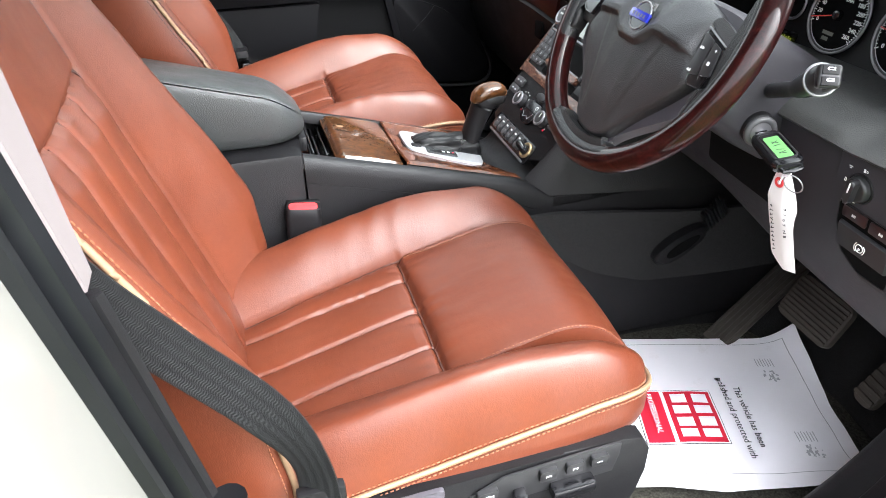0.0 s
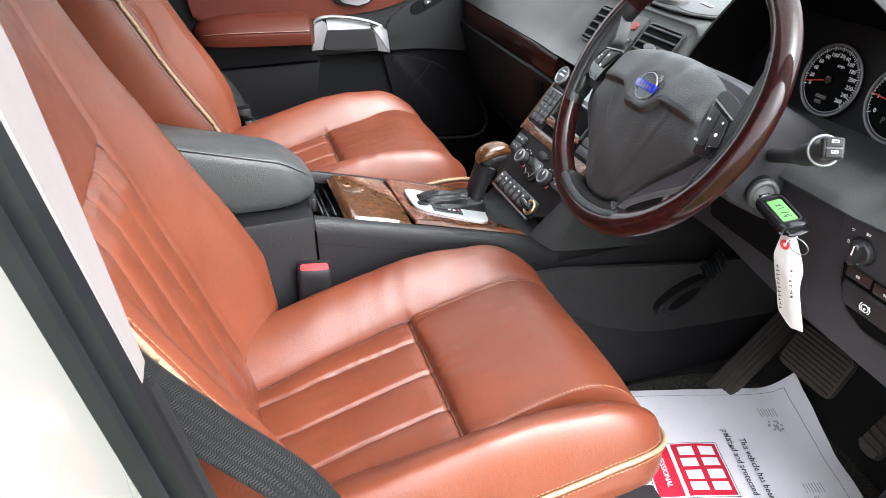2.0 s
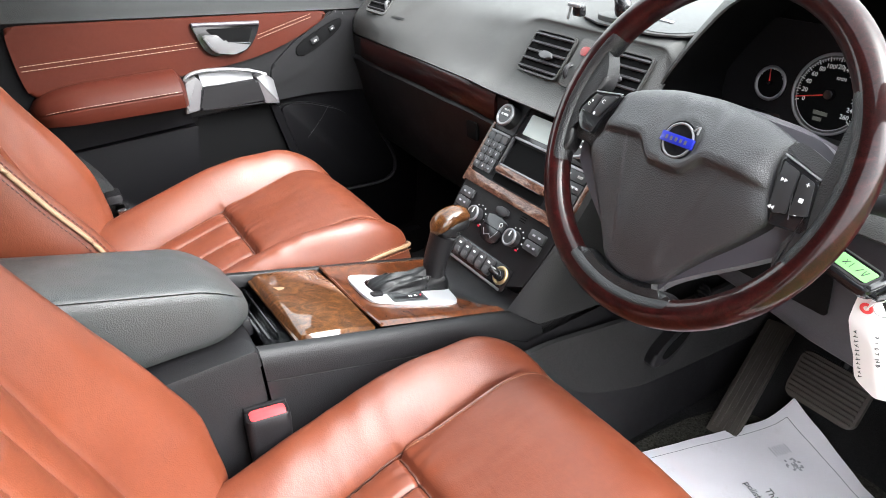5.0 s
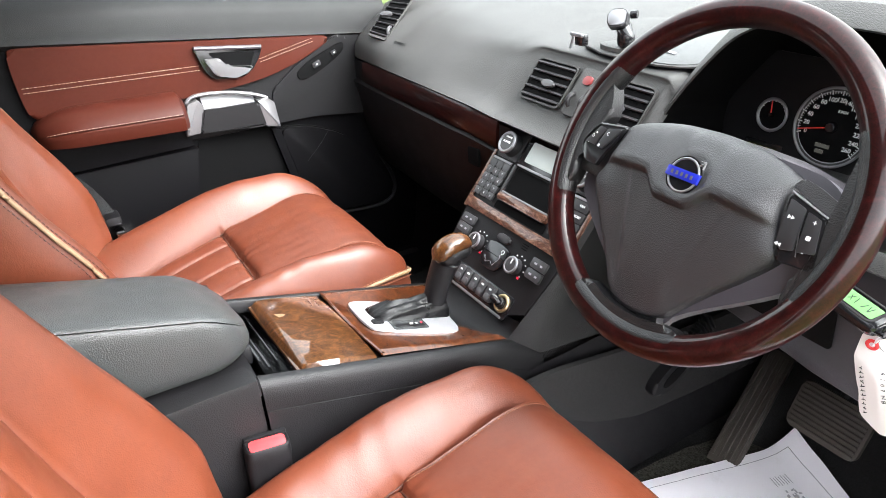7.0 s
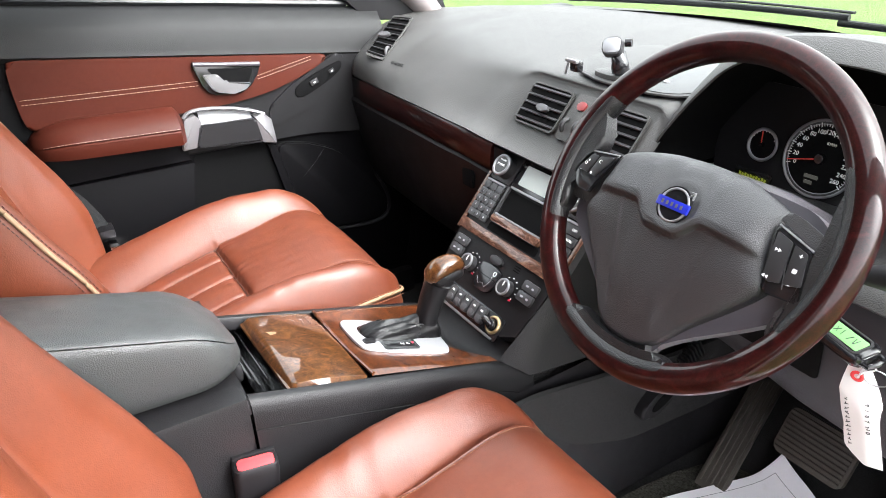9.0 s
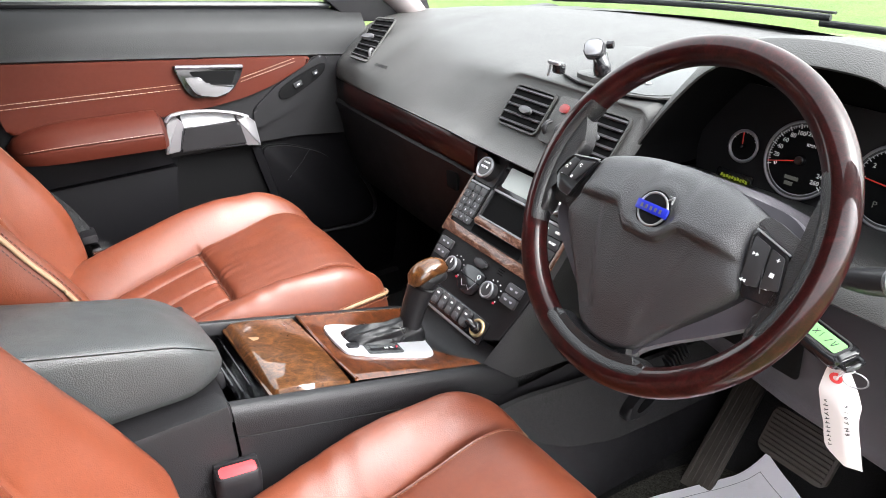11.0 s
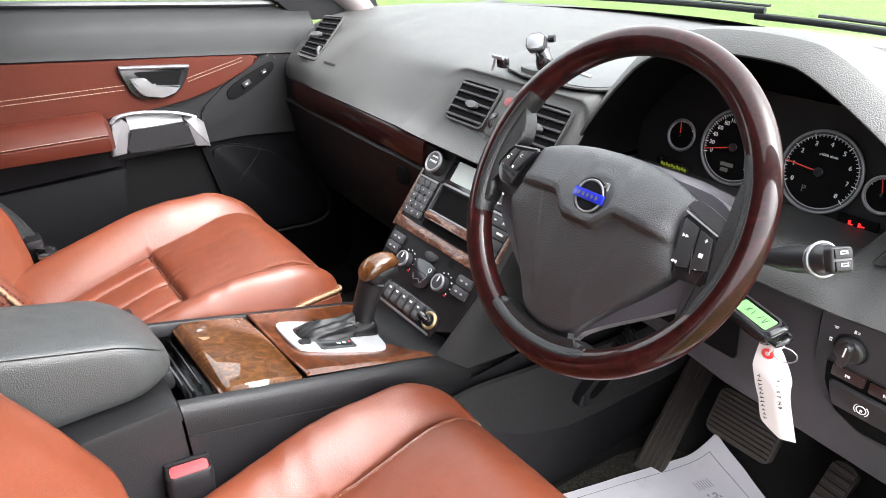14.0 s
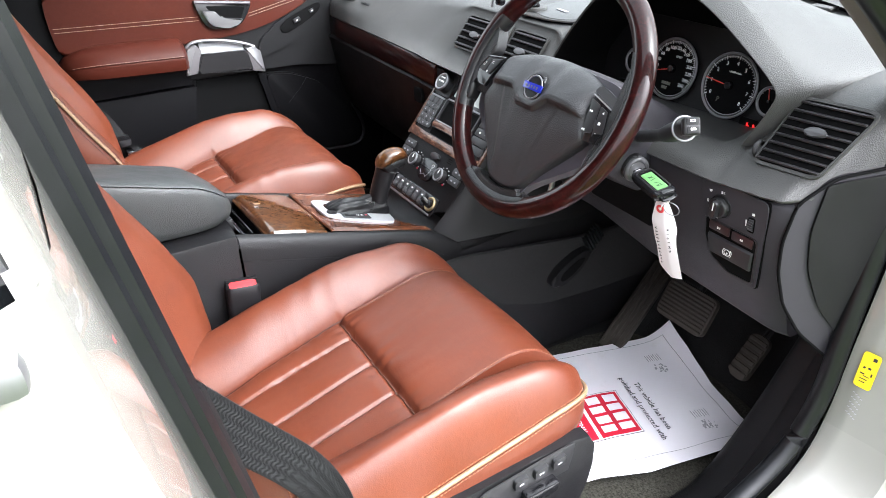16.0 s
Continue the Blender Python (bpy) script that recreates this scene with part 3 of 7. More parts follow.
for k in range(15):
    z = 0.40 + 0.92 * k / 14
    x = 0.955 - 0.04 * max(0.0, z - 0.95) ** 1.5
    rows.append([(0.765, pillar_y(z) - 0.046, z), (0.772, pillar_y(z) - 0.036, z), (0.84, pillar_y(z) - 0.033, z), (0.905, pillar_y(z) - 0.033, z), (x - 0.012, pillar_y(z) - 0.040, z), (x, pillar_y(z) - 0.056, z), (x, -0.8, z), (x, -1.35, z)])
part("skin", loft(rows), PAINT, rear_door, "pearl white painted skin")
rows = []
for k in range(9):
    z = 1.315 + 0.29 * k / 8
    x = 0.945 - 0.28 * (z - 1.27)
    rows.append([(0.765, pillar_y(z) - 0.046, z), (0.772, pillar_y(z) - 0.036, z), (x - 0.022, pillar_y(z) - 0.034, z), (x - 0.004, pillar_y(z) - 0.038, z), (x, pillar_y(z) - 0.048, z)])
part("window_frame", loft(rows), PAINT, rear_door)
glass = [[(0.936 - 0.28 * (z - 1.27), pillar_y(z) - 0.047, z), (0.936 - 0.28 * (z - 1.27), -1.3, z)] for z in (1.30, 1.42, 1.60)]
part("pane", loft(glass), DIM_GLASS, rear_door, "dark window glass")
part("window_channel", sweep([(0.941 - 0.28 * (z - 1.27), pillar_y(z) - 0.050, z) for z in (1.325, 1.4, 1.60)], 0.006, 8), RUBBER, rear_door)
part("weather_strip", box((0.012, 0.95, 0.012), (0.940, -0.850, 1.325), 0.004), RUBBER, rear_door)
part("bright_strip", box((0.014, 0.98, 0.015), (0.950, -0.862, 1.300), 0.005), SILVER, rear_door, "bright metal strip")

# stickers on the hinge pillar
st = thing("warning_sticker", (0.806, 0.565, 0.735), "yellow warning sticker over faded grey print, on white paint", "sticker")
m = frame_of((0.811, 0.5655, 0.784), (1, 0.10, 0), (0.10, 0.12, 1))
part("yellow_label", slab(rounded(0.024, 0.058, 0.005), 0.0008, m), YELLOW, st)
bars([(0.005, 0.021, 0.005, 0.005), (-0.005, 0.004, 0.003, 0.003), (0.002, 0.005, 0.004, 0.003), (0.007, -0.004, 0.002, 0.005), (-0.005, -0.006, 0.006, 0.0016), (0.001, -0.009, 0.008, 0.0010), (-0.002, -0.014, 0.011, 0.0010), (-0.002, -0.019, 0.008, 0.0012)], m, INK, st, z=0.0012)
bars([(-0.006 + 0.004 * (k % 4), -0.040 - 0.0022 * k, 0.0030, 0.0012) for k in range(20)], m, GREY_INK, st, "faded_print", z=0.0006)

# ---- passenger door ----
door = thing("door_1", (-0.72, 0.0, 0.45), "closed passenger door, grey plastic with tan leather insert and silver grip", "car door", kind="structure")
DX = -0.690


def belt_z(y):
    return 1.238 - 0.102 * y


def trim_z(y):
    return 1.1495 - 0.112 * y


rows = []
for k in range(31):
    y = -0.80 + 1.30 * k / 30
    zt, zl = belt_z(y), trim_z(y)
    rows.append([(-0.79, y, zt - 0.03), (-0.765, y, zt), (-0.745, y, zt + 0.003), (-0.725, y, zt - 0.006), (-0.708, y, zt - 0.028), (-0.697, y, 0.5 * (zt + zl)), (DX - 0.004, y, zl + 0.012), (DX, y, zl), (DX - 0.012, y, zl - 0.012)])
part("top_roll", loft(rows), ROLL, door, "dark grey grained upper door roll")

main = smooth_outline([(-0.80, 0.48), (0.52, 0.48), (0.56, 0.62), (0.54, 0.85), (0.50, 1.11), (0.36, 1.13), (-0.80, 1.235)], 1)
part("panel", slab(main, 0.07, side_plane(-0.775), 0.01), DOOR_SHADED, door, "dark grey plastic door panel, its shade put into the colour")
shell = slab([(-0.80, 0.35), (0.60, 0.35), (0.60, 1.10), (-0.80, 1.17)], 0.10, side_plane(-0.90))
part("outer_skin", shell, PAINT, door)

# smooth panel below the leather, running on to the dashboard
sweep_panel = soft_corners([(-0.02, 1.030), (0.10, 1.034), (0.19, 1.044), (0.27, 1.066), (0.345, 1.098), (0.375, 1.112), (0.50, 1.098), (0.53, 1.00), (0.52, 0.905), (0.40, 0.918), (0.30, 0.932), (0.19, 0.934), (-0.02, 0.934)], 0.3, 3)
part("front_panel", slab(sweep_panel, 0.014, side_plane(-0.708), 0.006, segments=4), FRONT_GREY, door, "smooth dark grey panel below the leather")

# tan leather insert
insert = smooth_outline([(-0.268, 1.1755), (-0.20, 1.168), (-0.08, 1.155), (0.05, 1.140), (0.30, 1.114), (0.35, 1.108), (0.345, 1.094), (0.27, 1.062), (0.19, 1.040), (0.08, 1.030), (-0.10, 1.030), (-0.232, 1.036), (-0.262, 1.040), (-0.270, 1.060), (-0.274, 1.110), (-0.274, 1.160)], 2)
part("leather_insert", slab(insert, 0.022, side_plane(-0.708), 0.008, segments=3), TAN_SHADED, door, "tan leather insert painted in shade, with cream double stitching")
xs = DX + 0.0045
for off in (-0.002, -0.011):
    line = [(xs, y, 1.104 + off - 0.012 * (y + 0.26) / 0.32) for y in np.linspace(-0.266, 0.06, 22)]
    stitches(line, THREAD, door, length=0.0056, gap=0.0012, thick=0.00055)
    line = [(xs, y, 1.086 + off * 0.8 + 0.020 * ((y - 0.19) / 0.10)) for y in np.linspace(0.185, 0.312, 14)]
    stitches(line, THREAD, door, length=0.0056, gap=0.0012, thick=0.00055)

# padded armrest
rows, arm_line = [], []
for k in range(25):
    t = k / 24
    y = -0.275 + 0.284 * t
    e = math.sqrt(max(0.02, 1 - ((t - 0.34) / 0.34) ** 2)) if t < 0.34 else 1.0
    if t > 0.95:
        e *= math.sqrt(max(0.3, 1 - ((t - 0.95) / 0.06) ** 2))
    low, out = 0.988 - 0.014 * t, 0.066 * e
    top = low + (0.026 + 0.043 * e) + 0.004 * t
    mid, h = 0.5 * (top + low), 0.5 * (top - low)
    rows.append([(DX - 0.01, y, mid + h), (DX + 0.30 * out, y, mid + h * 1.04), (DX + 0.62 * out, y, mid + 0.80 * h), (DX + 0.90 * out, y, mid + 0.35 * h), (DX + 0.985 * out, y, mid + 0.06 * h), (DX + 0.955 * out, y, mid - 0.01 * h), (DX + 0.99 * out, y, mid - 0.08 * h), (DX + out, y, mid - 0.4 * h), (DX + 0.92 * out, y, mid - 0.85 * h), (DX + 0.5 * out, y, mid - h), (DX - 0.01, y, mid - h)])
    if 0.06 < t < 0.97:
        arm_line.append((DX + 0.985 * out, y, mid + 0.10 * h))
arm = part("armrest_pad", loft(rows, caps=True), TAN_SHADED, door, "padded tan leather armrest painted in shade")
stitches(arm_line, THREAD, arm, length=0.0056, gap=0.0012, thick=0.00055)
part("armrest_shelf", slab(soft_corners([(-0.80, 0.923), (0.012, 0.930), (0.012, 0.990), (-0.80, 1.00)], 0.05), 0.0308, side_plane(-0.71), 0.002), DOOR_SHADED, door)

# silver pull grip: a flat arch round a dark bar, with a silver scoop behind it
grip = bmesh.new()
for leg in ([(0.000, 0.954), (0.031, 0.957), (0.047, 1.012), (0.036, 1.026), (0.014, 1.020)], [(0.171, 0.941), (0.203, 0.933), (0.197, 0.990), (0.180, 1.004), (0.160, 1.000)]):
    slab(soft_corners(leg, 0.10, 3), 0.030, side_plane(-0.697), 0.003, bm=grip, segments=3)
merge(grip, sweep(glide([(-0.680, y, z) for y, z in ((0.014, 1.020), (0.026, 1.030), (0.050, 1.033), (0.080, 1.031), (0.120, 1.024), (0.160, 1.012), (0.186, 1.000))], 24), 0.0055, 10, flat=0.7))
part("pull_grip", grip, DOOR_SILVER, door, "satin silver pull grip", 40)
part("grip_scoop", loft([[(x, y, 1.027 - 0.150 * max(0.0, y - 0.06) - d) for y in np.linspace(0.047, 0.158, 9)] for x, d in ((-0.692, -0.004), (-0.690, 0.004), (-0.686, 0.011), (-0.679, 0.018), (-0.671, 0.024))]), SCOOP, door, "satin silver scoop behind the grip")
part("grip_bar", slab(soft_corners([(0.042, 1.003), (0.162, 0.996), (0.172, 0.942), (0.029, 0.956)], 0.10), 0.036, side_plane(-0.702), 0.006, segments=4), TRIM, door, "black plastic bar of the grip")

# release handle
bowl = soft_corners([(0.049, 1.130), (0.194, 1.112), (0.183, 1.088), (0.166, 1.066), (0.144, 1.054), (0.081, 1.059), (0.066, 1.078), (0.058, 1.104)], 0.28)
release = part("release_handle", slab(bowl, 0.010, side_plane(DX + 0.002), 0.004, segments=3), GLOSS, door, "dark bowl with silver release lever")
# flat black sheet painting the shade inside the handle bowl
part("bowl_shade", slab(soft_corners([(0.076, 1.115), (0.175, 1.103), (0.160, 1.072), (0.112, 1.076)], 0.2), 0.0015, side_plane(DX + 0.0123)), BLACK_AND_SHADE, release)
part("top_bezel", sweep([(DX + 0.013, y, 1.1265 - 0.122 * (y - 0.055)) for y in np.linspace(0.053, 0.190, 8)], 0.0055, 8, flat=0.8), GREY_SHELL, release)
lever = soft_corners([(0.067, 1.103), (0.098, 1.101), (0.112, 1.083), (0.166, 1.074), (0.152, 1.062), (0.126, 1.056), (0.086, 1.066)], 0.2)
part("lever", slab(lever, 0.010, side_plane(DX + 0.010), 0.004, segments=3), DOOR_SILVER, release, "satin silver lever")

# window switch
ramp_line = [(0.196, 0.972), (0.215, 0.968), (0.290, 0.992), (0.350, 1.027), (0.376, 1.062), (0.392, 1.098), (0.372, 1.108), (0.331, 1.088), (0.260, 1.052), (0.205, 1.012)]
part("switch_ramp", slab(soft_corners(ramp_line, 0.2), 0.018, side_plane(-0.706), 0.007, segments=4), FRONT_GREY, door, "raised grey ramp round the window switch")
m = side_plane(-0.6885) @ Matrix.Translation((0.322, 1.0560, 0)) @ Matrix.Rotation(radians(21), 4, "Z")
sw = part("window_switch", slab(smooth_outline([(-0.066, -0.010), (-0.054, 0.014), (0.058, 0.015), (0.070, 0.006), (0.052, -0.012), (-0.044, -0.021)], 2), 0.004, m, 0.002), BLACK_AND_SHADE, door, "black switch panel")
part("rocker", box((0.020, 0.012, 0.007), (-0.012, 0, 0.006), 0.003, m), BUTTON, sw)
part("lock_button", box((0.013, 0.009, 0.005), (0.036, 0.002, 0.006), 0.002, m), BUTTON, sw)
bars([(-0.012, 0.0, 0.006, 0.002), (0.036, 0.002, 0.005, 0.002)], moved(m, 0, 0, 0.009), WHITE_INK, sw)

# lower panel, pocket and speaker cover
# door pocket drawn flat: its inner shade is the sheet's colour
part("pocket", slab([(0.030, 0.936), (0.186, 0.934), (0.240, 0.70), (-0.03, 0.70)], 0.003, side_plane(-0.7055)), BLACK_AND_SHADE, door, "flat near-black sheet painted as the shaded door pocket")
spk = soft_corners([(0.208, 0.921), (0.278, 0.911), (0.358, 0.877), (0.424, 0.803), (0.474, 0.728), (0.476, 0.690), (0.426, 0.676), (0.25, 0.69)], 0.35, 5)
part("speaker_groove", slab([(0.335 + 1.025 * (y - 0.335), 0.80 + 1.03 * (z - 0.80)) for y, z in spk], 0.006, side_plane(-0.706), 0.002), BLACK_AND_SHADE, door)
part("pocket_lip", slab(soft_corners([(0.186, 0.934), (0.206, 0.924), (0.262, 0.70), (0.238, 0.70)], 0.1), 0.016, side_plane(-0.7065), 0.005, segments=3), DOOR_SHADED, door, "rounded front edge of the pocket")
part("speaker_cover", slab(spk, 0.014, side_plane(-0.707), 0.005), DOOR_SHADED, door, "smooth speaker cover with a pale scratch")
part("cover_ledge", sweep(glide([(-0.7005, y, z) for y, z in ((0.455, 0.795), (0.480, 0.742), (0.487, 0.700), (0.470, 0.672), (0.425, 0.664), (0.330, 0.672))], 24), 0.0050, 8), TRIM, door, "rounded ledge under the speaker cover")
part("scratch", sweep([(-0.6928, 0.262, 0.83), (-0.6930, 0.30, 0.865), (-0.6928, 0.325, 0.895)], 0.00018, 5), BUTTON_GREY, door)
part("lower_panel", slab(soft_corners([(-0.80, 0.70), (-0.015, 0.70), (0.022, 0.922), (-0.80, 0.922)], 0.03), 0.030, side_plane(-0.71), 0.004), DOOR_SHADED, door)

# window and its frame
w2 = thing("window_2", (-0.74, -0.1, 1.24), "clear passenger window with black rubber seal", "window", kind="structure")
rows = [[(-0.750 + 0.30 * (z - 1.22), y, z if z > 1.3 else belt_z(y) - 0.01) for y in np.linspace(-0.80, 0.42, 9)] for z in (1.22, 1.40, 1.60)]
p = part("pane", loft(rows), GLASS, w2)
p.visible_shadow = False
part("seal", sweep([(-0.745, y, belt_z(y) + 0.008) for y in np.linspace(-0.80, 0.43, 12)], 0.008, 8), RUBBER, w2)
part("mirror_sail", slab(smooth_outline([(0.40, 1.17), (0.70, 1.14), (0.66, 1.26), (0.50, 1.40), (0.42, 1.40)], 1), 0.03, side_plane(-0.755), 0.006), TRIM, w2, "black mirror corner cover")
bp = thing("b_pillar_trim", (-0.70, -0.55, 0.5), "dark grey trim of the far centre pillar", "pillar", kind="structure")
part("trim", loft([[(-0.80, -0.72, z), (-0.70 - 0.02 * (z - 1), -0.72, z), (-0.69 - 0.02 * (z - 1), -0.60, z), (-0.80, -0.58, z)] for z in (0.45, 1.2, 1.62)], closed=True, caps=True), DOOR_SHADED, bp)

rear = thing("door_3", (-0.74, -1.1, 0.45), "closed rear door on the far side, dark trim inside and white outside", "car door", kind="structure")
part("inner_panel", slab([(-1.50, 0.42), (-0.80, 0.42), (-0.80, 1.20), (-1.50, 1.22)], 0.05, side_plane(-0.775), 0.01), DOOR_SHADED, rear)
part("outer_skin", slab([(-1.50, 0.35), (-0.80, 0.35), (-0.80, 1.22), (-1.50, 1.24)], 0.10, side_plane(-0.90)), PAINT, rear, "pearl white outer skin")
part("pane", loft([[(-0.750 + 0.30 * (z - 1.22), y, z) for y in (-1.50, -0.80)] for z in (1.21, 1.40, 1.60)]), DIM_GLASS, rear, "dark tinted glass")

# ---- seats ----
VALLEY = curve_fn([(-0.32, 0.108), (-0.20, 0.118), (-0.10, 0.131), (0.0, 0.143), (0.05, 0.141), (0.10, 0.140), (0.16, 0.142), (0.21, 0.147), (0.24, 0.152), (0.27, 0.156)])
BOLSTER_RISE = curve_fn([(-0.30, 0.060), (-0.15, 0.070), (0.0, 0.070), (0.06, 0.062), (0.10, 0.050), (0.15, 0.036), (0.20, 0.021), (0.27, 0.010)])
BACK_CROSS = curve_fn([(0, 0.0), (0.52, 0.0), (0.60, 0.14), (0.70, 0.48), (0.80, 0.84), (0.90, 1.02), (0.96, 0.98), (1.0, 0.86)])
BACK_BOLSTER = curve_fn([(0.66, 0.04), (0.72, 0.056), (0.76, 0.074), (0.86, 0.094), (0.93, 0.086), (1.0, 0.068), (1.06, 0.055), (1.11, 0.046), (1.16, 0.034), (1.25, 0.026), (1.42, 0.016)])


def dent(d, width, depth):
    return -depth * math.exp(-((d / width) ** 2))


def seat_maker(xs, dz):
    """The surface functions of one front seat."""

    def half(y):
        w = min(1.0, max(0.0, (y - 0.10) / 0.162))
        return 0.05 + 0.190 * max(0.0, 1 - w ** 4) ** (1 / 3)

    def seam_u(y):
        return VALLEY(y) - 0.0045 * min(1.0, max(0.0, y / 0.04))

    def roundoff(y):
        return 0.150 * (1 - math.sqrt(max(0.0, 1 - min(1.0, max(0.0, y - 0.135) / 0.1271) ** 2)))

    def pleat_edges(y):
        d = 0.011 * min(1.0, max(0.0, -y / 0.2))
        return (-VALLEY(y), -0.088 + d, -0.009 + d, 0.068 + d, VALLEY(y))

    def cushion(a, y, lift=0.0):
        u = a * half(y)
        au = abs(u)
        v, s = VALLEY(y), seam_u(y)
        base = 0.752 + 0.24 * y
        zv = base + 0.002 if y < 0 else min(0.754 - 0.04 * y, base + 0.002 - roundoff(y) - 0.005 * min(1.0, y / 0.05))
        crest = base + BOLSTER_RISE(y) - roundoff(y)
        edge = min(crest - 0.004, 0.733 + 0.20 * y - 0.62 * roundoff(y))
        wave = math.sin(y * 230 + 3 * math.sin(y * 41 + xs * 9)) * max(0.0, noise.noise(Vector((u * 9, y * 14, xs))) + 0.35)
        if au >= v:
            q = min(1.0, (au - v) / max(1e-4, half(y) - v))
            if q < 0.63:
                z = zv + (crest - zv) * math.sin(0.5 * math.pi * q / 0.63) ** 0.85
            else:
                z = crest + (edge - crest) * ((q - 0.63) / 0.37) ** 2.3
        elif y < 0:
            edges = pleat_edges(y)
            k = max(i for i in range(4) if u >= edges[i] or i == 0)
            f = (u - edges[k]) / (edges[k + 1] - edges[k])
            near = min(f, 1 - f) * (edges[k + 1] - edges[k])
            z = base + 0.0075 * abs(math.sin(math.pi * f)) ** 0.55 * min(1.0, -y / 0.025) * (0.45 + 0.55 * math.sin(math.pi * min(1, (-y) / 0.25)))
            z += dent(near, 0.0028, 0.0042)
            z += 0.0006 * wave * math.exp(-((near / 0.013) ** 2))
            z += 0.0010 * math.sin(u * 190 + 2.5 * math.sin(u * 53)) * math.exp(-((y / 0.030) ** 2))
        else:
            z = base - roundoff(y) + 0.010 * (1 - 0.8 * (u / s) ** 2) * (1 - math.exp(-y / 0.007)) + 0.0025 + 0.003 * math.sin(math.pi * min(1.0, y / 0.23))
            z -= 0.003 * max(0.0, 1 - (s - au) / 0.010) ** 2 if au < s else 0.0
            z += 0.0009 * math.sin(u * 210 + 2.5 * math.sin(u * 53)) * math.exp(-((y / 0.022) ** 2))
            if au > s:
                f = (au - s) / max(1e-4, v - s)
                z += (zv - z) * f * f * (3 - 2 * f)
        if y <= 0:
            z += dent(au - v, 0.0034, 0.0042)
        if au < 0.146:
            z += dent(y + 0.005, 0.0040, 0.0055)
        z += 0.0004 * wave * math.exp(-(((au - v) / 0.014) ** 2)) * (0.3 if y > 0.15 else 1.0)
        z += (0.0022 if au < v else 0.0007) * noise.noise(Vector((u * 16, y * 10, xs * 5))) + 0.0007 * noise.noise(Vector((u * 60, y * 25, xs)))
        # slack folds across the bolsters
        if au > v:
            z += 0.0008 * math.sin(y * 95 + u * 40 + 4 * math.sin(y * 17 + xs)) * max(0.0, noise.noise(Vector((u * 5, y * 9, xs + 2))) + 0.1)
        return Vector((xs + u, y, z + dz + lift))

    def half_back(z):
        return 0.252 if z < 1.08 else 0.252 - 0.05 * ((z - 1.08) / 0.34) ** 1.6

    def back(a, z, lift=0.0):
        u = a * half_back(z)
        y = -0.253 - 0.315 * (z - 0.704)
        y += BACK_BOLSTER(z) * BACK_CROSS(abs(a))
        au = abs(u)
        top = 1.088 + 0.01 * (u / 0.14) ** 2
        if au < 0.138 and z < top:
            cell = (u + 0.138) / 0.069
            y += 0.012 * abs(math.sin(math.pi * cell)) ** 0.6 * min(1.0, (top - z) / 0.035) * min(1.0, (z - 0.68) / 0.08)
            y += 0.0010 * math.sin(z * 75 + 9 * cell + 3 * math.sin(z * 21 + xs)) * math.exp(-(((top - z) / 0.07) ** 2))
            y += dent((cell - round(cell)) * 0.069, 0.004, 0.004)
        y += dent(au - 0.138, 0.0045, 0.006)
        if au < 0.14:
            y += dent(z - top, 0.0045, 0.006)
        y += 0.0025 * noise.noise(Vector((u * 12, z * 8, xs * 3 + 7)))
        y += 0.0016 * noise.noise(Vector((u * 45 + z * 18, z * 11 - u * 6, xs + 3))) * math.exp(-(((z - 0.90) / 0.16) ** 2))
        if z > 1.30:
            y -= 0.10 * ((z - 1.30) / 0.12) ** 2
        return Vector((xs + u, y + lift, z + dz))

    return half, seam_u, pleat_edges, cushion, half_back, back


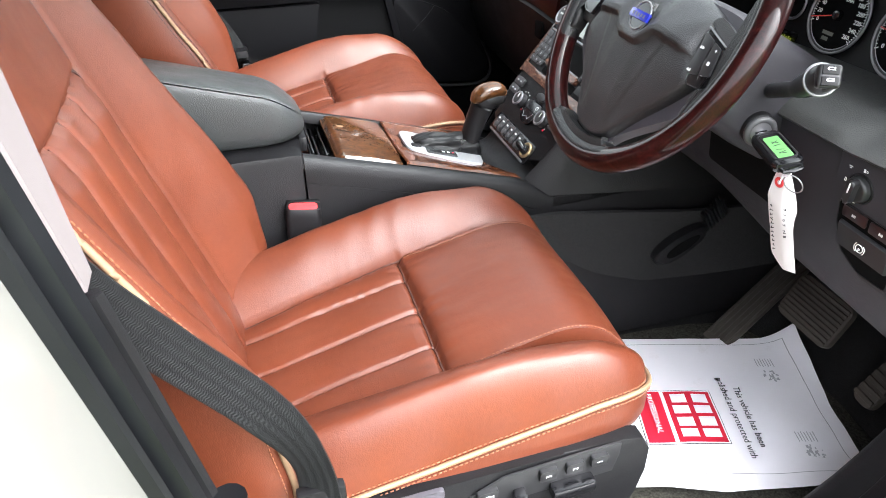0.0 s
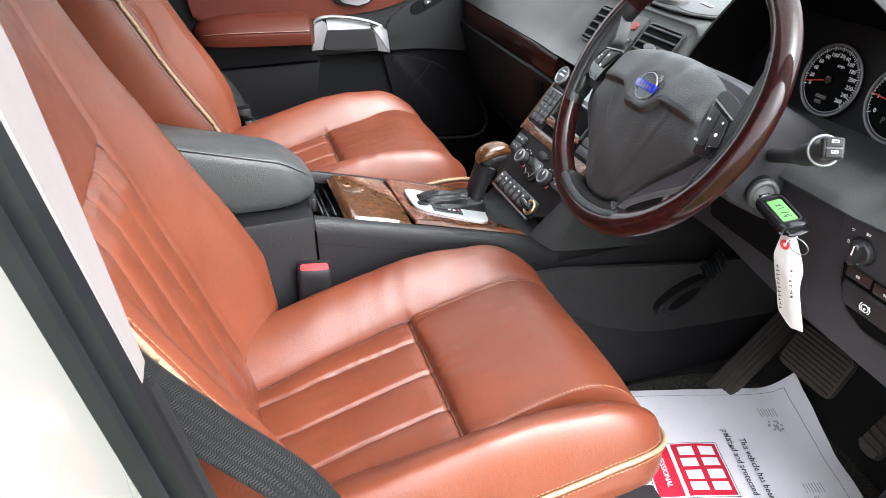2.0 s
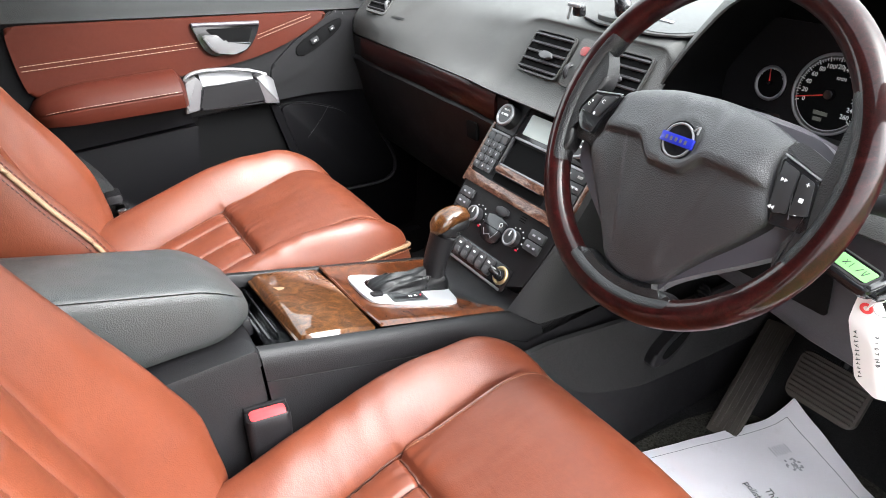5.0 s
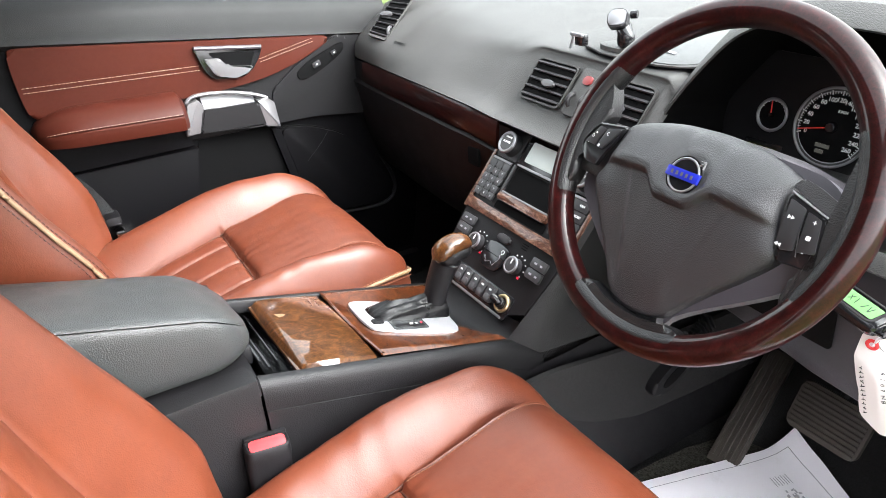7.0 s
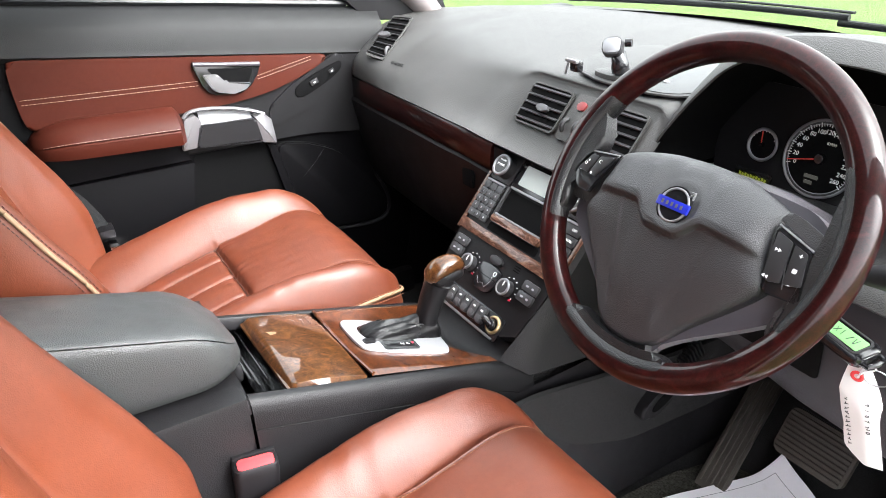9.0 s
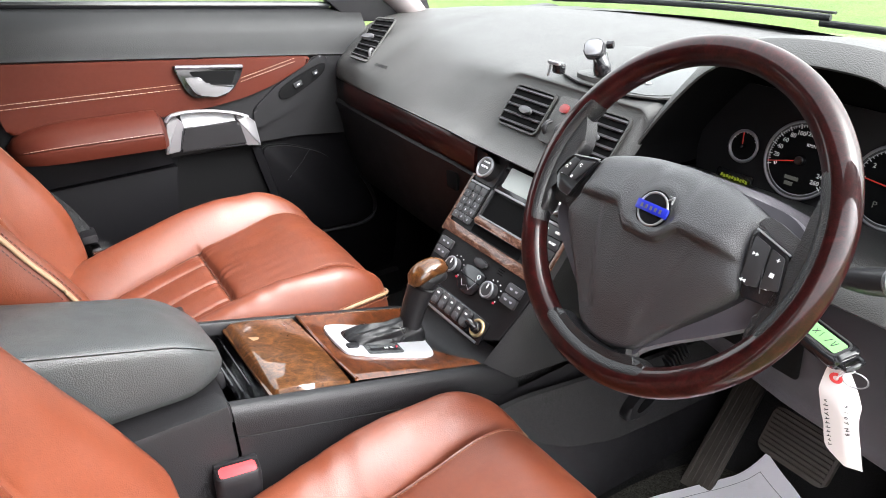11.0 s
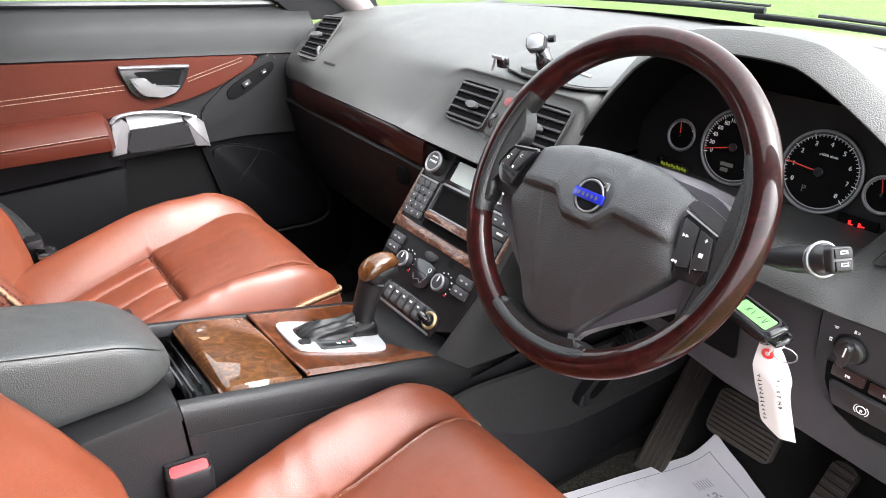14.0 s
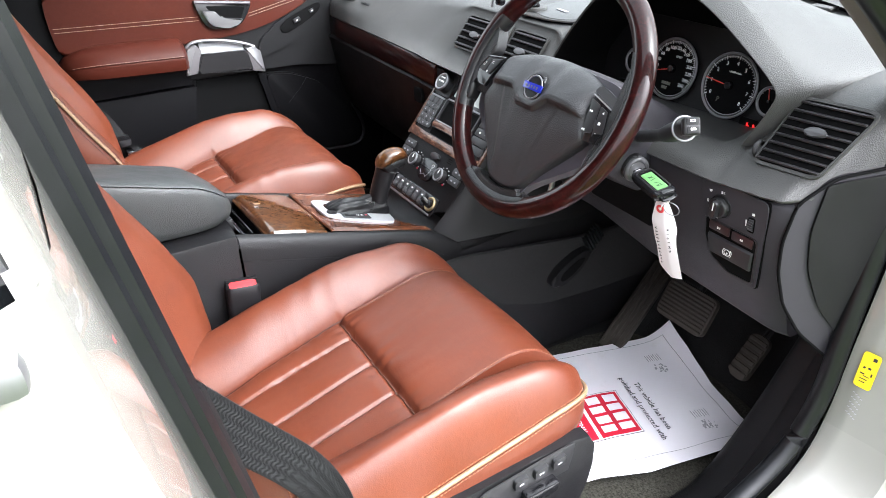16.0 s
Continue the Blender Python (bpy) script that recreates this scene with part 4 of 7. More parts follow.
def front_seat(xs, dz, label, controls):
    seat = thing("front_seat", (xs, 0.0, 0.43), label, "car seat", "front seats")
    half, seam_u, pleat_edges, cushion, half_back, back = seat_maker(xs, dz)

    # cushion top, dense enough for the seams
    ys = list(np.linspace(-0.285, 0.135, 180)) + list(0.135 + 0.1269 * np.sin(np.linspace(0, math.pi / 2, 44))[1:])
    def across(y):
        h = half(y)
        v = min(VALLEY(y), 0.96 * h)
        s = min(seam_u(y), v - 0.0006)
        right = list(np.linspace(s, v, 7))[1:] + list(np.linspace(v, h, 52))[1:]
        return [-u / h for u in right[::-1]] + [u / h for u in np.linspace(-s, s, 127)] + [u / h for u in right]

    top = [[cushion(a, y) for a in across(y)] for y in ys]
    bm = loft(top)
    rim = [r[0] for r in top] + top[-1][1:-1] + [r[-1] for r in top[::-1]]
    rows = [rim]
    for drop, out in ((0.008, 0.001), (0.026, 0.005), (0.045, 0.005), (0.062, 0.000), (0.075, -0.012)):
        row = []
        for p in rim:
            d = Vector((p.x - xs, 2.2 * max(0.0, p.y - 0.13), 0))
            d.normalize()
            q = p + d * out
            low = p.z - drop
            q.z = max(low, min(p.z - 0.05 * drop, 0.672 + dz - 0.1 * drop))
            row.append(q)
        rows.append(row)
    loft(rows, bm)
    bmesh.ops.remove_doubles(bm, verts=bm.verts, dist=0.00005)
    cus = part("cushion", bm, TAN, seat, "tan leather cushion, pleated behind and creased", 60)
    for side in (-1, 1):
        line = [cushion(side, y) + Vector((0.0030 * side, 0.003 * min(1.0, max(0.0, (y - 0.19) / 0.03)), -0.0002)) for y in np.concatenate([np.linspace(-0.20, 0.20, 60), np.linspace(0.203, 0.254, 30)])]
        part("piping", sweep(line, 0.0034, 10), CREAM, cus, "cream leather piping")
        for da, up in ((0.9975, 0.0012), (1.0, -0.0080)):
            row = [cushion(side * da, y) + Vector((0.0050 * side if up < 0 else 0, 0.005 * max(0.0, (y - 0.2) / 0.04) if up < 0 else 0, up)) for y in np.linspace(-0.20, 0.240, 90)]
            stitches(row, SEAM_THREAD, cus, thick=0.0010)
        row = [cushion(side * (seam_u(y) - 0.0045) / half(y), y, 0.0006) for y in np.linspace(0.004, 0.225, 50)]
        stitches(row, SEAM_THREAD, cus, length=0.0032, gap=0.0022, thick=0.0007)

    # dark stitched-down seam lines
    for side in (-1, 1):
        line = [cushion(side * VALLEY(y) / half(y), y, 0.0006) for y in np.linspace(-0.25, 0.240, 60)]
        part("seam", sweep(line, 0.0012, 6), SEAM, cus)
        line = [cushion(side * (seam_u(y) - 0.0012) / half(y), y, 0.0002) for y in np.linspace(0.0, 0.236, 60)]
        part("seam", sweep(line, 0.0011, 6), SEAM, cus)
    for k in range(1, 4):
        part("seam", sweep([cushion(pleat_edges(y)[k] / half(y), y, 0.0008) for y in np.linspace(-0.25, -0.008, 26)], 0.0014, 6), SEAM, cus)
    part("seam", sweep([cushion(u / half(0.0), -0.005, 0.0012) for u in np.linspace(-0.140, 0.140, 40)], 0.0016, 6), SEAM, cus)

    # backrest
    cols = np.linspace(-1, 1, 241)
    zs = list(np.linspace(0.655, 1.30, 190)) + list(np.linspace(1.30, 1.415, 18))[1:]
    front = [[back(a, z) for a in cols] for z in zs]
    bm = loft(front)
    rim = [r[0] for r in front] + front[-1][1:-1] + [r[-1] for r in front[::-1]]
    rows = [rim]
    for dep, out in ((0.012, 0.004), (0.035, 0.006), (0.07, 0.002), (0.11, -0.010), (0.15, -0.03)):
        row = []
        for p in rim:
            d = Vector((p.x - xs, 0, max(0.0, p.z - dz - 1.25)))
            d.normalize()
            q = p + d * out
            q.y -= dep
            q.z -= dep * 0.3
            row.append(q)
        rows.append(row)
    loft(rows, bm)
    bmesh.ops.remove_doubles(bm, verts=bm.verts, dist=0.00005)
    bk = part("backrest", bm, TAN, seat, "tan leather backrest with deep side bolsters", 60)
    for side in (-1, 1):
        part("seam", sweep([back(side * 0.138 / half_back(z), z, 0.0012) for z in np.linspace(0.72, 1.36, 60)], 0.0017, 6), SEAM, bk)
    for k in range(1, 4):
        u = -0.138 + 0.069 * k
        part("seam", sweep([back(u / half_back(z), z, 0.0012) for z in np.linspace(0.72, 1.086, 30)], 0.0016, 6), SEAM, bk)
    part("back_panel", slab([(x, y) for x, y in rounded(0.44, 0.72, 0.08)], 0.02, frame_of((xs, -0.545, 1.03 + dz), (1, 0, 0), (0, -0.30, 0.95))), TAN, seat)
    for side in (-1, 1):
        if side < 0 and xs > 0:
            continue
        line = [back(side, z) + Vector((0.0022 * side, 0.0008, 0)) for z in np.linspace(0.74, 1.38, 90)]
        part("piping", sweep(line, 0.0034, 10), CREAM, bk, "cream leather piping")
        for da, depth in ((0.974, 0.0010), (1.0, -0.0090)):
            row = [back(side * da, z) + Vector((0.0052 * side if depth < 0 else 0, depth, 0)) for z in np.linspace(0.75, 1.37, 110)]
            stitches(row, SEAM_THREAD if xs > 0 else SEAM, bk, length=0.0046, gap=0.0022, thick=0.0010)
        row = [back(side * 0.132 / half_back(z), z, 0.0006) for z in np.linspace(1.095, 1.36, 40)]
        stitches(row, SEAM_THREAD, bk, length=0.0032, gap=0.0022, thick=0.0006)

    # plastic base and runners
    part("base", box((0.42, 0.44, 0.12), (xs, -0.01, 0.60 + dz), 0.03), TRIM, seat)
    for dx in (-0.17, 0.17):
        part("runner", box((0.045, 0.46, 0.10), (xs + dx, 0.0, 0.48), 0.008), TRIM, seat)
    side_x = xs + 0.236
    outline = smooth_outline([(-0.25, 0.60), (-0.24, 0.70), (-0.10, 0.703), (0.17, 0.712), (0.222, 0.700), (0.222, 0.62), (0.19, 0.545), (-0.20, 0.545)], 1)
    valance = part("side_valance", slab([(y, z + dz) for y, z in outline], 0.022, side_plane(side_x - 0.002), 0.006), TRIM, seat, "black plastic side cover")
    if controls:
        part("base_plate", slab(soft_corners([(-0.235, 0.700), (-0.045, 0.706), (-0.055, 0.655), (-0.235, 0.650)], 0.15), 0.006, side_plane(side_x + 0.020), 0.003), GREY_SHELL, valance, "lighter grey cover plate")
        m = frame_of((side_x + 0.020, 0.085, 0.682 + dz), (0, 1, 0.055), (0.10, 0, 1))
        panel = slab(smooth_outline([(-0.105, 0.020), (0.082, 0.028), (0.095, 0.022), (0.080, -0.062), (-0.085, -0.062)], 1), 0.003, m, 0.001)
        pan = part("switch_panel", panel, BUTTON, valance)
        for x, word in ((0.062, "1"), (0.030, "2"), (-0.004, "3"), (-0.080, "MEM")):
            w = 0.022 if len(word) == 1 else 0.026
            k = moved(m, x, 0.008 if len(word) == 1 else 0.0, 0.003)
            part("memory_button", slab(rounded(w, 0.020, 0.003), 0.006, k, 0.0015), BUTTON, pan)
            letters("numeral", word, 0.010 if len(word) == 1 else 0.0075, moved(k, 0, 0, 0.0060, 90 if len(word) == 1 else 0), WHITE_INK, pan)
        part("recline_switch", box((0.016, 0.034, 0.016), (-0.040, -0.024, 0.010), 0.004, m), GLOSS, pan)
        part("slide_switch", box((0.056, 0.020, 0.018), (0.028, -0.026, 0.011), 0.004, m), GLOSS, pan)
        bars([(0.010, -0.046, 0.008, 0.004), (0.028, -0.046, 0.010, 0.004), (0.046, -0.046, 0.008, 0.004), (-0.036, -0.050, 0.010, 0.003)], moved(m, 0, 0, 0.003), WHITE_INK, pan)
    return seat


front_seat(0.383, 0.0, "tan leather front seat with cream piping, pleated panels and power controls", True)
front_seat(-0.370, 0.042, "tan leather front seat with cream piping beside the console", False)


def ribbon(points, widths, thick, parent, name="strap", label=""):
    """A flat band: points with the direction of its width."""
    pts = glide([p for p, _ in points], 60)
    wds = glide([w for _, w in points], 60)
    rows = []
    for i, p in enumerate(pts):
        w = wds[i].normalized() * widths / 2
        d = (pts[min(i + 1, 59)] - pts[max(i - 1, 0)]).normalized()
        nrm = d.cross(w).normalized() * thick
        ribs = [-1 + k / 9 for k in range(19)]
        rows.append([p + w * s - nrm * (0.45 * (k % 4 < 2)) for k, s in enumerate(ribs)] + [p + w * s + nrm * (1 + 0.45 * (k % 4 < 2)) for k, s in enumerate(ribs[::-1])])
    return part(name, loft(rows, closed=True, caps=True), WEBBING, parent, label)


belt = thing("seat_belt", (0.70, -0.2, 0.55), "black ribbed seat belt hanging beside the tan seat", "seat belt", "seat belts")
ribbon([((0.694, -0.42, 1.55), (0, 1, 0.1)), ((0.694, -0.40, 1.25), (0, 0.95, 0.25)), ((0.694, -0.338, 1.105), (0, 0.86, 0.5)), ((0.687, -0.283, 1.014), (0.02, 0.83, 0.56)), ((0.682, -0.220, 0.920), (0.02, 0.83, 0.56)), ((0.672, -0.188, 0.835), (0.45, 0.70, 0.40)), ((0.664, -0.182, 0.745), (0.5, 0.85, 0.1)), ((0.662, -0.182, 0.55), (0, 1, 0))], 0.047, 0.0013, belt, label="black woven webbing with ribbed lines")
part("anchor", box((0.014, 0.05, 0.03), (0.664, -0.182, 0.770), 0.005), TRIM, belt)

far_belt = thing("seat_belt", (-0.64, -0.3, 0.5), "black seat belt hanging behind the far seat", "seat belt", "seat belts")
ribbon([((-0.675, -0.62, 1.50), (0, 1, 0)), ((-0.672, -0.44, 1.15), (0, 0.9, 0.4)), ((-0.665, -0.27, 0.95), (0, 0.8, 0.6)), ((-0.64, -0.20, 0.84), (0, 0.9, 0.3)), ((-0.63, -0.19, 0.72), (0, 1, 0))], 0.046, 0.0013, far_belt)
part("tongue", box((0.05, 0.035, 0.008), (-0.605, -0.170, 0.815), 0.003, pose(0, 0, 0)), CHROME, far_belt, "bright steel belt tongue")
part("tongue_grip", box((0.045, 0.03, 0.018), (-0.63, -0.185, 0.835), 0.005), TRIM, far_belt)

buckle = thing("belt_buckle", (0.146, -0.146, 0.62), "black seat belt buckle with a red release button", "belt buckle")
m = Matrix.Translation((0.146, -0.146, 0.62)) @ Euler((radians(0), radians(4), radians(84))).to_matrix().to_4x4()
part("housing", loft([[m @ Vector((x * sx, y * sy, z)) for x, y in rounded(0.056, 0.032, 0.010)] for z, sx, sy in ((0.0, 0.8, 0.8), (0.12, 0.92, 0.9), (0.185, 1.0, 1.0), (0.198, 0.97, 0.94), (0.200, 0.90, 0.85))], closed=True, caps=True), TRIM, buckle)
part("release_button", slab(rounded(0.044, 0.017, 0.004), 0.006, m @ pose(0, -0.004, 0.196, 8, 0, 0), 0.002), RED_PLASTIC, buckle, "glossy red release button")
part("button_lip", box((0.052, 0.007, 0.010), (0, 0.010, 0.199), 0.002, m), TRIM, buckle)

# ---- centre console ----
ROLL_X = 0.075  # the console leans a little to the far side


def deck(y):
    """Height of the console's rim along the car."""
    return 0.864 - 0.27 * (y + 0.066)


console = thing("centre_console", (0.0, 0.0, 0.43), "black plastic centre console with burl walnut panels and silver trim", "console")
# side walls with a softly rounded upper rim
for side in (-1, 1):
    rows = []
    for k in range(45):
        y = -0.121 + 0.430 * k / 44
        z = deck(y) + ROLL_X * 0.12 * side
        if y > 0.235:
            z -= 0.35 * (y - 0.235) ** 1.15
        x = side
        rows.append([(x * 0.1135, y, z - 0.014), (x * 0.1140, y, z + 0.003), (x * 0.1165, y, z + 0.0065), (x * 0.123, y, z + 0.0070), (x * 0.129, y, z + 0.0035), (x * 0.1325, y, z - 0.004), (x * 0.1345, y, z - 0.016), (x * 0.1350, y, z - 0.0350), (x * 0.1340, y, z - 0.0355), (x * 0.1340, y, z - 0.0363), (x * 0.1352, y, z - 0.0368), (x * 0.138, y, z - 0.09), (x * 0.139, y, 0.60), (x * 0.139, y, 0.44)])
    part("side_wall", loft(rows), CONSOLE, console, "black grained plastic side")
part("rear_rim", box((0.23, 0.014, 0.026), (0, -0.113, deck(-0.111) - 0.004), 0.005, Matrix.Rotation(-math.atan(ROLL_X), 4, "Y")), CONSOLE, console)
part("tray", loft([[(x, -0.106, z0), (x, -0.100, 0.825), (x, -0.07, 0.820), (x, -0.064, z0 - 0.012)] for x, z0 in ((-0.111, 0.862), (0.111, 0.878))]), GLOSS, console, "black tray slot")
for y, z in ((-0.097, 0.846), (-0.086, 0.832), (-0.074, 0.838)):
    part("tray_rib", box((0.205, 0.0035, 0.012), (0.0, y, z), 0.0015, Matrix.Rotation(-math.atan(ROLL_X), 4, "Y")), GLOSS, console)

# walnut lid
tilt = frame_of((0, -0.0112, deck(-0.0112) + 0.001), (1, 0, ROLL_X), (0, 1, -0.27))
lid_rows = []
for i in range(33):
    v = -1 + 2 * i / 32
    row = []
    for j in range(41):
        u = -1 + 2 * j / 40
        z = 0.010 - 0.0045 * u * u - 0.003 * v * v
        if abs(u) > 0.95:
            z -= 0.007 * ((abs(u) - 0.95) / 0.05) ** 2
        if v < -0.78:
            z -= 0.013 * ((-v - 0.78) / 0.22) ** 2.4
        if v > 0.92:
            z -= 0.010 * ((v - 0.92) / 0.08) ** 2
        row.append(tilt @ Vector((0.1125 * u, 0.0562 * v, z + 0.002)))
    lid_rows.append(row)
lid = part("walnut_lid", loft(lid_rows), WALNUT, console, "glossy burl walnut lid with a worn chip")
part("lid_skirt", box((0.215, 0.100, 0.02), (0, 0, -0.012), 0.004, tilt), TRIM, console)
part("lid_edge", sweep([tilt @ Vector((0.111 * u, -0.0530, -0.006)) for u in (-0.97, -0.5, 0, 0.5, 0.97)], 0.004, 8), WALNUT, lid)
chip = slab(smooth_outline([(-0.030, -0.034), (-0.018, -0.030), (-0.022, -0.018), (-0.012, -0.012), (-0.020, -0.006), (-0.028, -0.020)], 0), 0.0004, tilt @ Matrix.Translation((-0.012, -0.006, 0.0105)))
part("worn_chip", chip, CREAM, lid, "pale worn chip in the varnish")

# walnut gear surround
tilt2 = frame_of((0, 0.045, deck(0.045) + 0.002), (1, 0, ROLL_X), (0, 1, -0.27))


def plate_point(u, y):
    """u across -1..1, y forward from the lid's edge, on the gently hollowed walnut plate."""
    w = 0.1128
    z = 0.006 + 0.004 * abs(u) ** 3 - 0.002 * (1 - abs(u))
    if abs(u) > 0.95:
        z -= 0.005 * ((abs(u) - 0.95) / 0.05) ** 2
    if y > 0.16:
        z -= 0.15 * (y - 0.16) ** 2 * (1 if abs(u) < 0.9 else 1)
    return tilt2 @ Vector((w * u, y, z))


rows = []
for i in range(27):
    t = i / 26
    row = []
    for j in range(33):
        u = -1 + 2 * j / 32
        reach = 0.150 + 0.062 * abs(u) ** 2.2
        row.append(plate_point(u, 0.003 + t * (reach - 0.003)))
    rows.append(row)
plate = part("walnut_surround", loft(rows), RED_WALNUT, console, "glossy walnut gear surround")
part("surround_edge", sweep([plate_point(u, 0.0035) + Vector((0, 0, -0.002)) for u in np.linspace(-0.98, 0.98, 9)], 0.003, 8), RED_WALNUT, plate)
rows = []
for k in range(9):
    t = k / 8
    rows.append([(0.111 * u, 0.045 + 0.150 + 0.062 * abs(u) ** 2.2 - 0.002 + t * (0.085 - 0.055 * abs(u) ** 2.2), (1 - t) * (deck(0.195 + 0.062 * abs(u) ** 2.2) + ROLL_X * 0.111 * u) + t * 0.803 - 0.020 * math.sin(math.pi * t) * (1 - 0.6 * abs(u) ** 2)) for u in np.linspace(-1, 1, 25)])
part("front_hollow", loft(rows), TRIM, console, "black scooped tray before the switch row")

# silver selector plate, boot and lever
sil = [(-0.064, 0.046), (-0.062, 0.028), (-0.040, 0.022), (0.028, 0.020), (0.044, 0.030), (0.078, 0.130), (0.074, 0.152), (0.052, 0.158), (-0.006, 0.168), (-0.026, 0.162)]
sil = smooth_outline(sil, 2)
sp = part("selector_plate", slab(sil, 0.004, tilt2 @ Matrix.Translation((0, 0, 0.0055)), 0.0015), PLATE_SILVER, console, "satin silver selector plate")
window = slab(rounded(0.036, 0.056, 0.004, cx=0.028, cy=0.086), 0.001, tilt2 @ Matrix.Translation((0, 0, 0.0097)) @ Matrix.Rotation(radians(-6), 4, "Z"))
part("gate_display", window, DISPLAY, sp, "smoked grey gear display")
part("display_dark", slab(rounded(0.010, 0.046, 0.002, cx=0.034, cy=0.086), 0.0014, tilt2 @ Matrix.Translation((0, 0, 0.0097)) @ Matrix.Rotation(radians(-6), 4, "Z")), GLOSS, sp)
for k, word in enumerate("PRN"):
    letters("gear_letter", word, 0.0075, tilt2 @ pose(0.040, 0.104 - 0.009 * k, 0.0113, 0, 0, 84), WHITE_INK if k else RED_INK, sp)
part("lock_button", slab(rounded(0.013, 0.018, 0.003), 0.003, tilt2 @ pose(0.020, 0.040, 0.0095), 0.001), TRIM, sp)

gear = thing("gear_selector", (0.0, 0.16, 0.82), "automatic gear lever with walnut knob and black leather boot", "gear lever")
rows = []
for k in range(27):
    t = k / 26
    y = 0.084 + 0.126 * t
    base = deck(y) + 0.0085
    close = math.sqrt(max(0.0, 1 - max(0.0, 1 - t / 0.16) ** 2)) * math.sqrt(max(0.02, 1 - max(0.0, (t - 0.90) / 0.10) ** 2))
    w = (0.029 - 0.011 * t) * (0.35 + 0.65 * close)
    h = (0.010 + 0.013 * min(1.0, t / 0.3) + 0.026 * t ** 2.2) * close
    pts = []
    for j in range(64):
        a = 2 * math.pi * j / 64
        fold = 1 + 0.07 * math.sin(7 * a + 4 * t) + 0.05 * math.sin(13 * a - 7 * t + 1.5) + 0.05 * math.sin(5 * a + 16 * t) * math.sin(math.pi * t)
        pts.append(Vector((-0.006 + 0.020 * t + w * fold * math.cos(a), y, base + h * fold * max(-0.25, math.sin(a)))))
    rows.append(pts)
part("boot", loft(rows, closed=True, caps=True), BOOT, gear, "wrinkled black leather boot")
axis = glide([(0.010, 0.190, 0.832), (0.012, 0.198, 0.862), (0.014, 0.208, 0.888), (0.015, 0.214, 0.903), (0.016, 0.226, 0.915)], 14)
part("stem", sweep(axis[:12], [0.0165 + 0.0004 * k for k in range(12)], 20, flat=1.2), TRIM, gear, "black lever stem")
rows = []
for k in range(15):
    t = k / 14
    c = Vector((0.018, 0.188 + 0.068 * t, 0.891 + 0.034 * math.sin(math.pi * (0.18 + 0.50 * t)) - 0.002 * t))
    r = 0.0200 * math.sqrt(max(0.02, 1 - (2 * t - 1) ** 4)) * (1.0 - 0.18 * t)
    rows.append([c + Vector((1.05 * r * math.cos(a), 0, 0.80 * r * math.sin(a))) for a in np.linspace(0, 2 * math.pi, 24, endpoint=False)])
part("knob", loft(rows, closed=True, caps=True), WALNUT, gear, "polished walnut knob")
rows = []
for k in range(11):
    t = k / 10
    c = Vector((0.016, 0.196 + 0.058 * t, 0.888 + 0.030 * math.sin(math.pi * (0.2 + 0.4 * t))))
    r = 0.0200 * math.sqrt(max(0.05, 1 - (2 * t - 1) ** 4))
    rows.append([c + Vector((r * math.cos(a), 0, 0.8 * r * math.sin(a) - 0.008)) for a in np.linspace(0, 2 * math.pi, 20, endpoint=False)])
part("grip", loft(rows, closed=True, caps=True), TRIM, gear, "black plastic underside")

# armrest bin
bin_ = thing("armrest_bin", (0, -0.35, 0.43), "black storage bin with padded black leather armrest lid", "armrest")
part("bin", box((0.266, 0.50, 0.462), (0, -0.3725, 0.669), 0.008), CONSOLE, bin_, "black plastic bin")
part("bin_shoulder", loft([[(-0.132, y, z - 0.02), (-0.128, y, z), (-0.09, y, z + 0.006), (0.09, y, z + 0.006), (0.128, y, z), (0.132, y, z - 0.02)] for y, z in ((-0.122, 0.895), (-0.30, 0.897), (-0.62, 0.90))], caps=True), TRIM, bin_)


def arm_outline(w, front, r=0.055, n=8):
    pts = [(-w, -0.62)]
    for i in range(n + 1):
        a = math.pi - 0.5 * math.pi * i / n
        pts.append((-w + r + r * math.cos(a), front - r + r * math.sin(a)))
    for i in range(n + 1):
        a = 0.5 * math.pi - 0.5 * math.pi * i / n
        pts.append((w - r + r * math.cos(a), front - r + r * math.sin(a)))
    return pts + [(w, -0.62)]


def arm_layer(w, front, base, rise):
    top = min(1.0, max(0.0, base - 0.90) / 0.05)
    return [(x * (0.86 if x < 0 else 1.0), y, base + rise * max(0.0, -0.12 - y) + 0.185 * x * top - 0.028 * top * max(0.0, (y + 0.175) / 0.065) ** 2) for x, y in arm_outline(w, front)]


low = [arm_layer(0.092, -0.128, 0.902, 0.0), arm_layer(0.103, -0.118, 0.906, 0.02), arm_layer(0.109, -0.112, 0.914, 0.08), arm_layer(0.1115, -0.109, 0.924, 0.13), arm_layer(0.1125, -0.108, 0.936, 0.20), arm_layer(0.1120, -0.109, 0.946, 0.25), arm_layer(0.1105, -0.110, 0.9520, 0.28), arm_layer(0.1090, -0.1115, 0.9535, 0.28)]
part("lid_lower", loft(low, closed=True, caps=True), ARM_LEATHER, bin_, "black grained leather lower wrap", 50)
top = [arm_layer(0.1085, -0.1120, 0.9538, 0.28), arm_layer(0.1100, -0.1105, 0.9552, 0.28), arm_layer(0.1085, -0.1120, 0.9575, 0.28), arm_layer(0.1035, -0.1170, 0.9598, 0.28), arm_layer(0.094, -0.1270, 0.9612, 0.28), arm_layer(0.075, -0.147, 0.9618, 0.28), arm_layer(0.060, -0.170, 0.9620, 0.28)]
part("lid_pad", loft(top, closed=True, caps=True), ARM_LEATHER, bin_, "padded black leather lid top", 50)

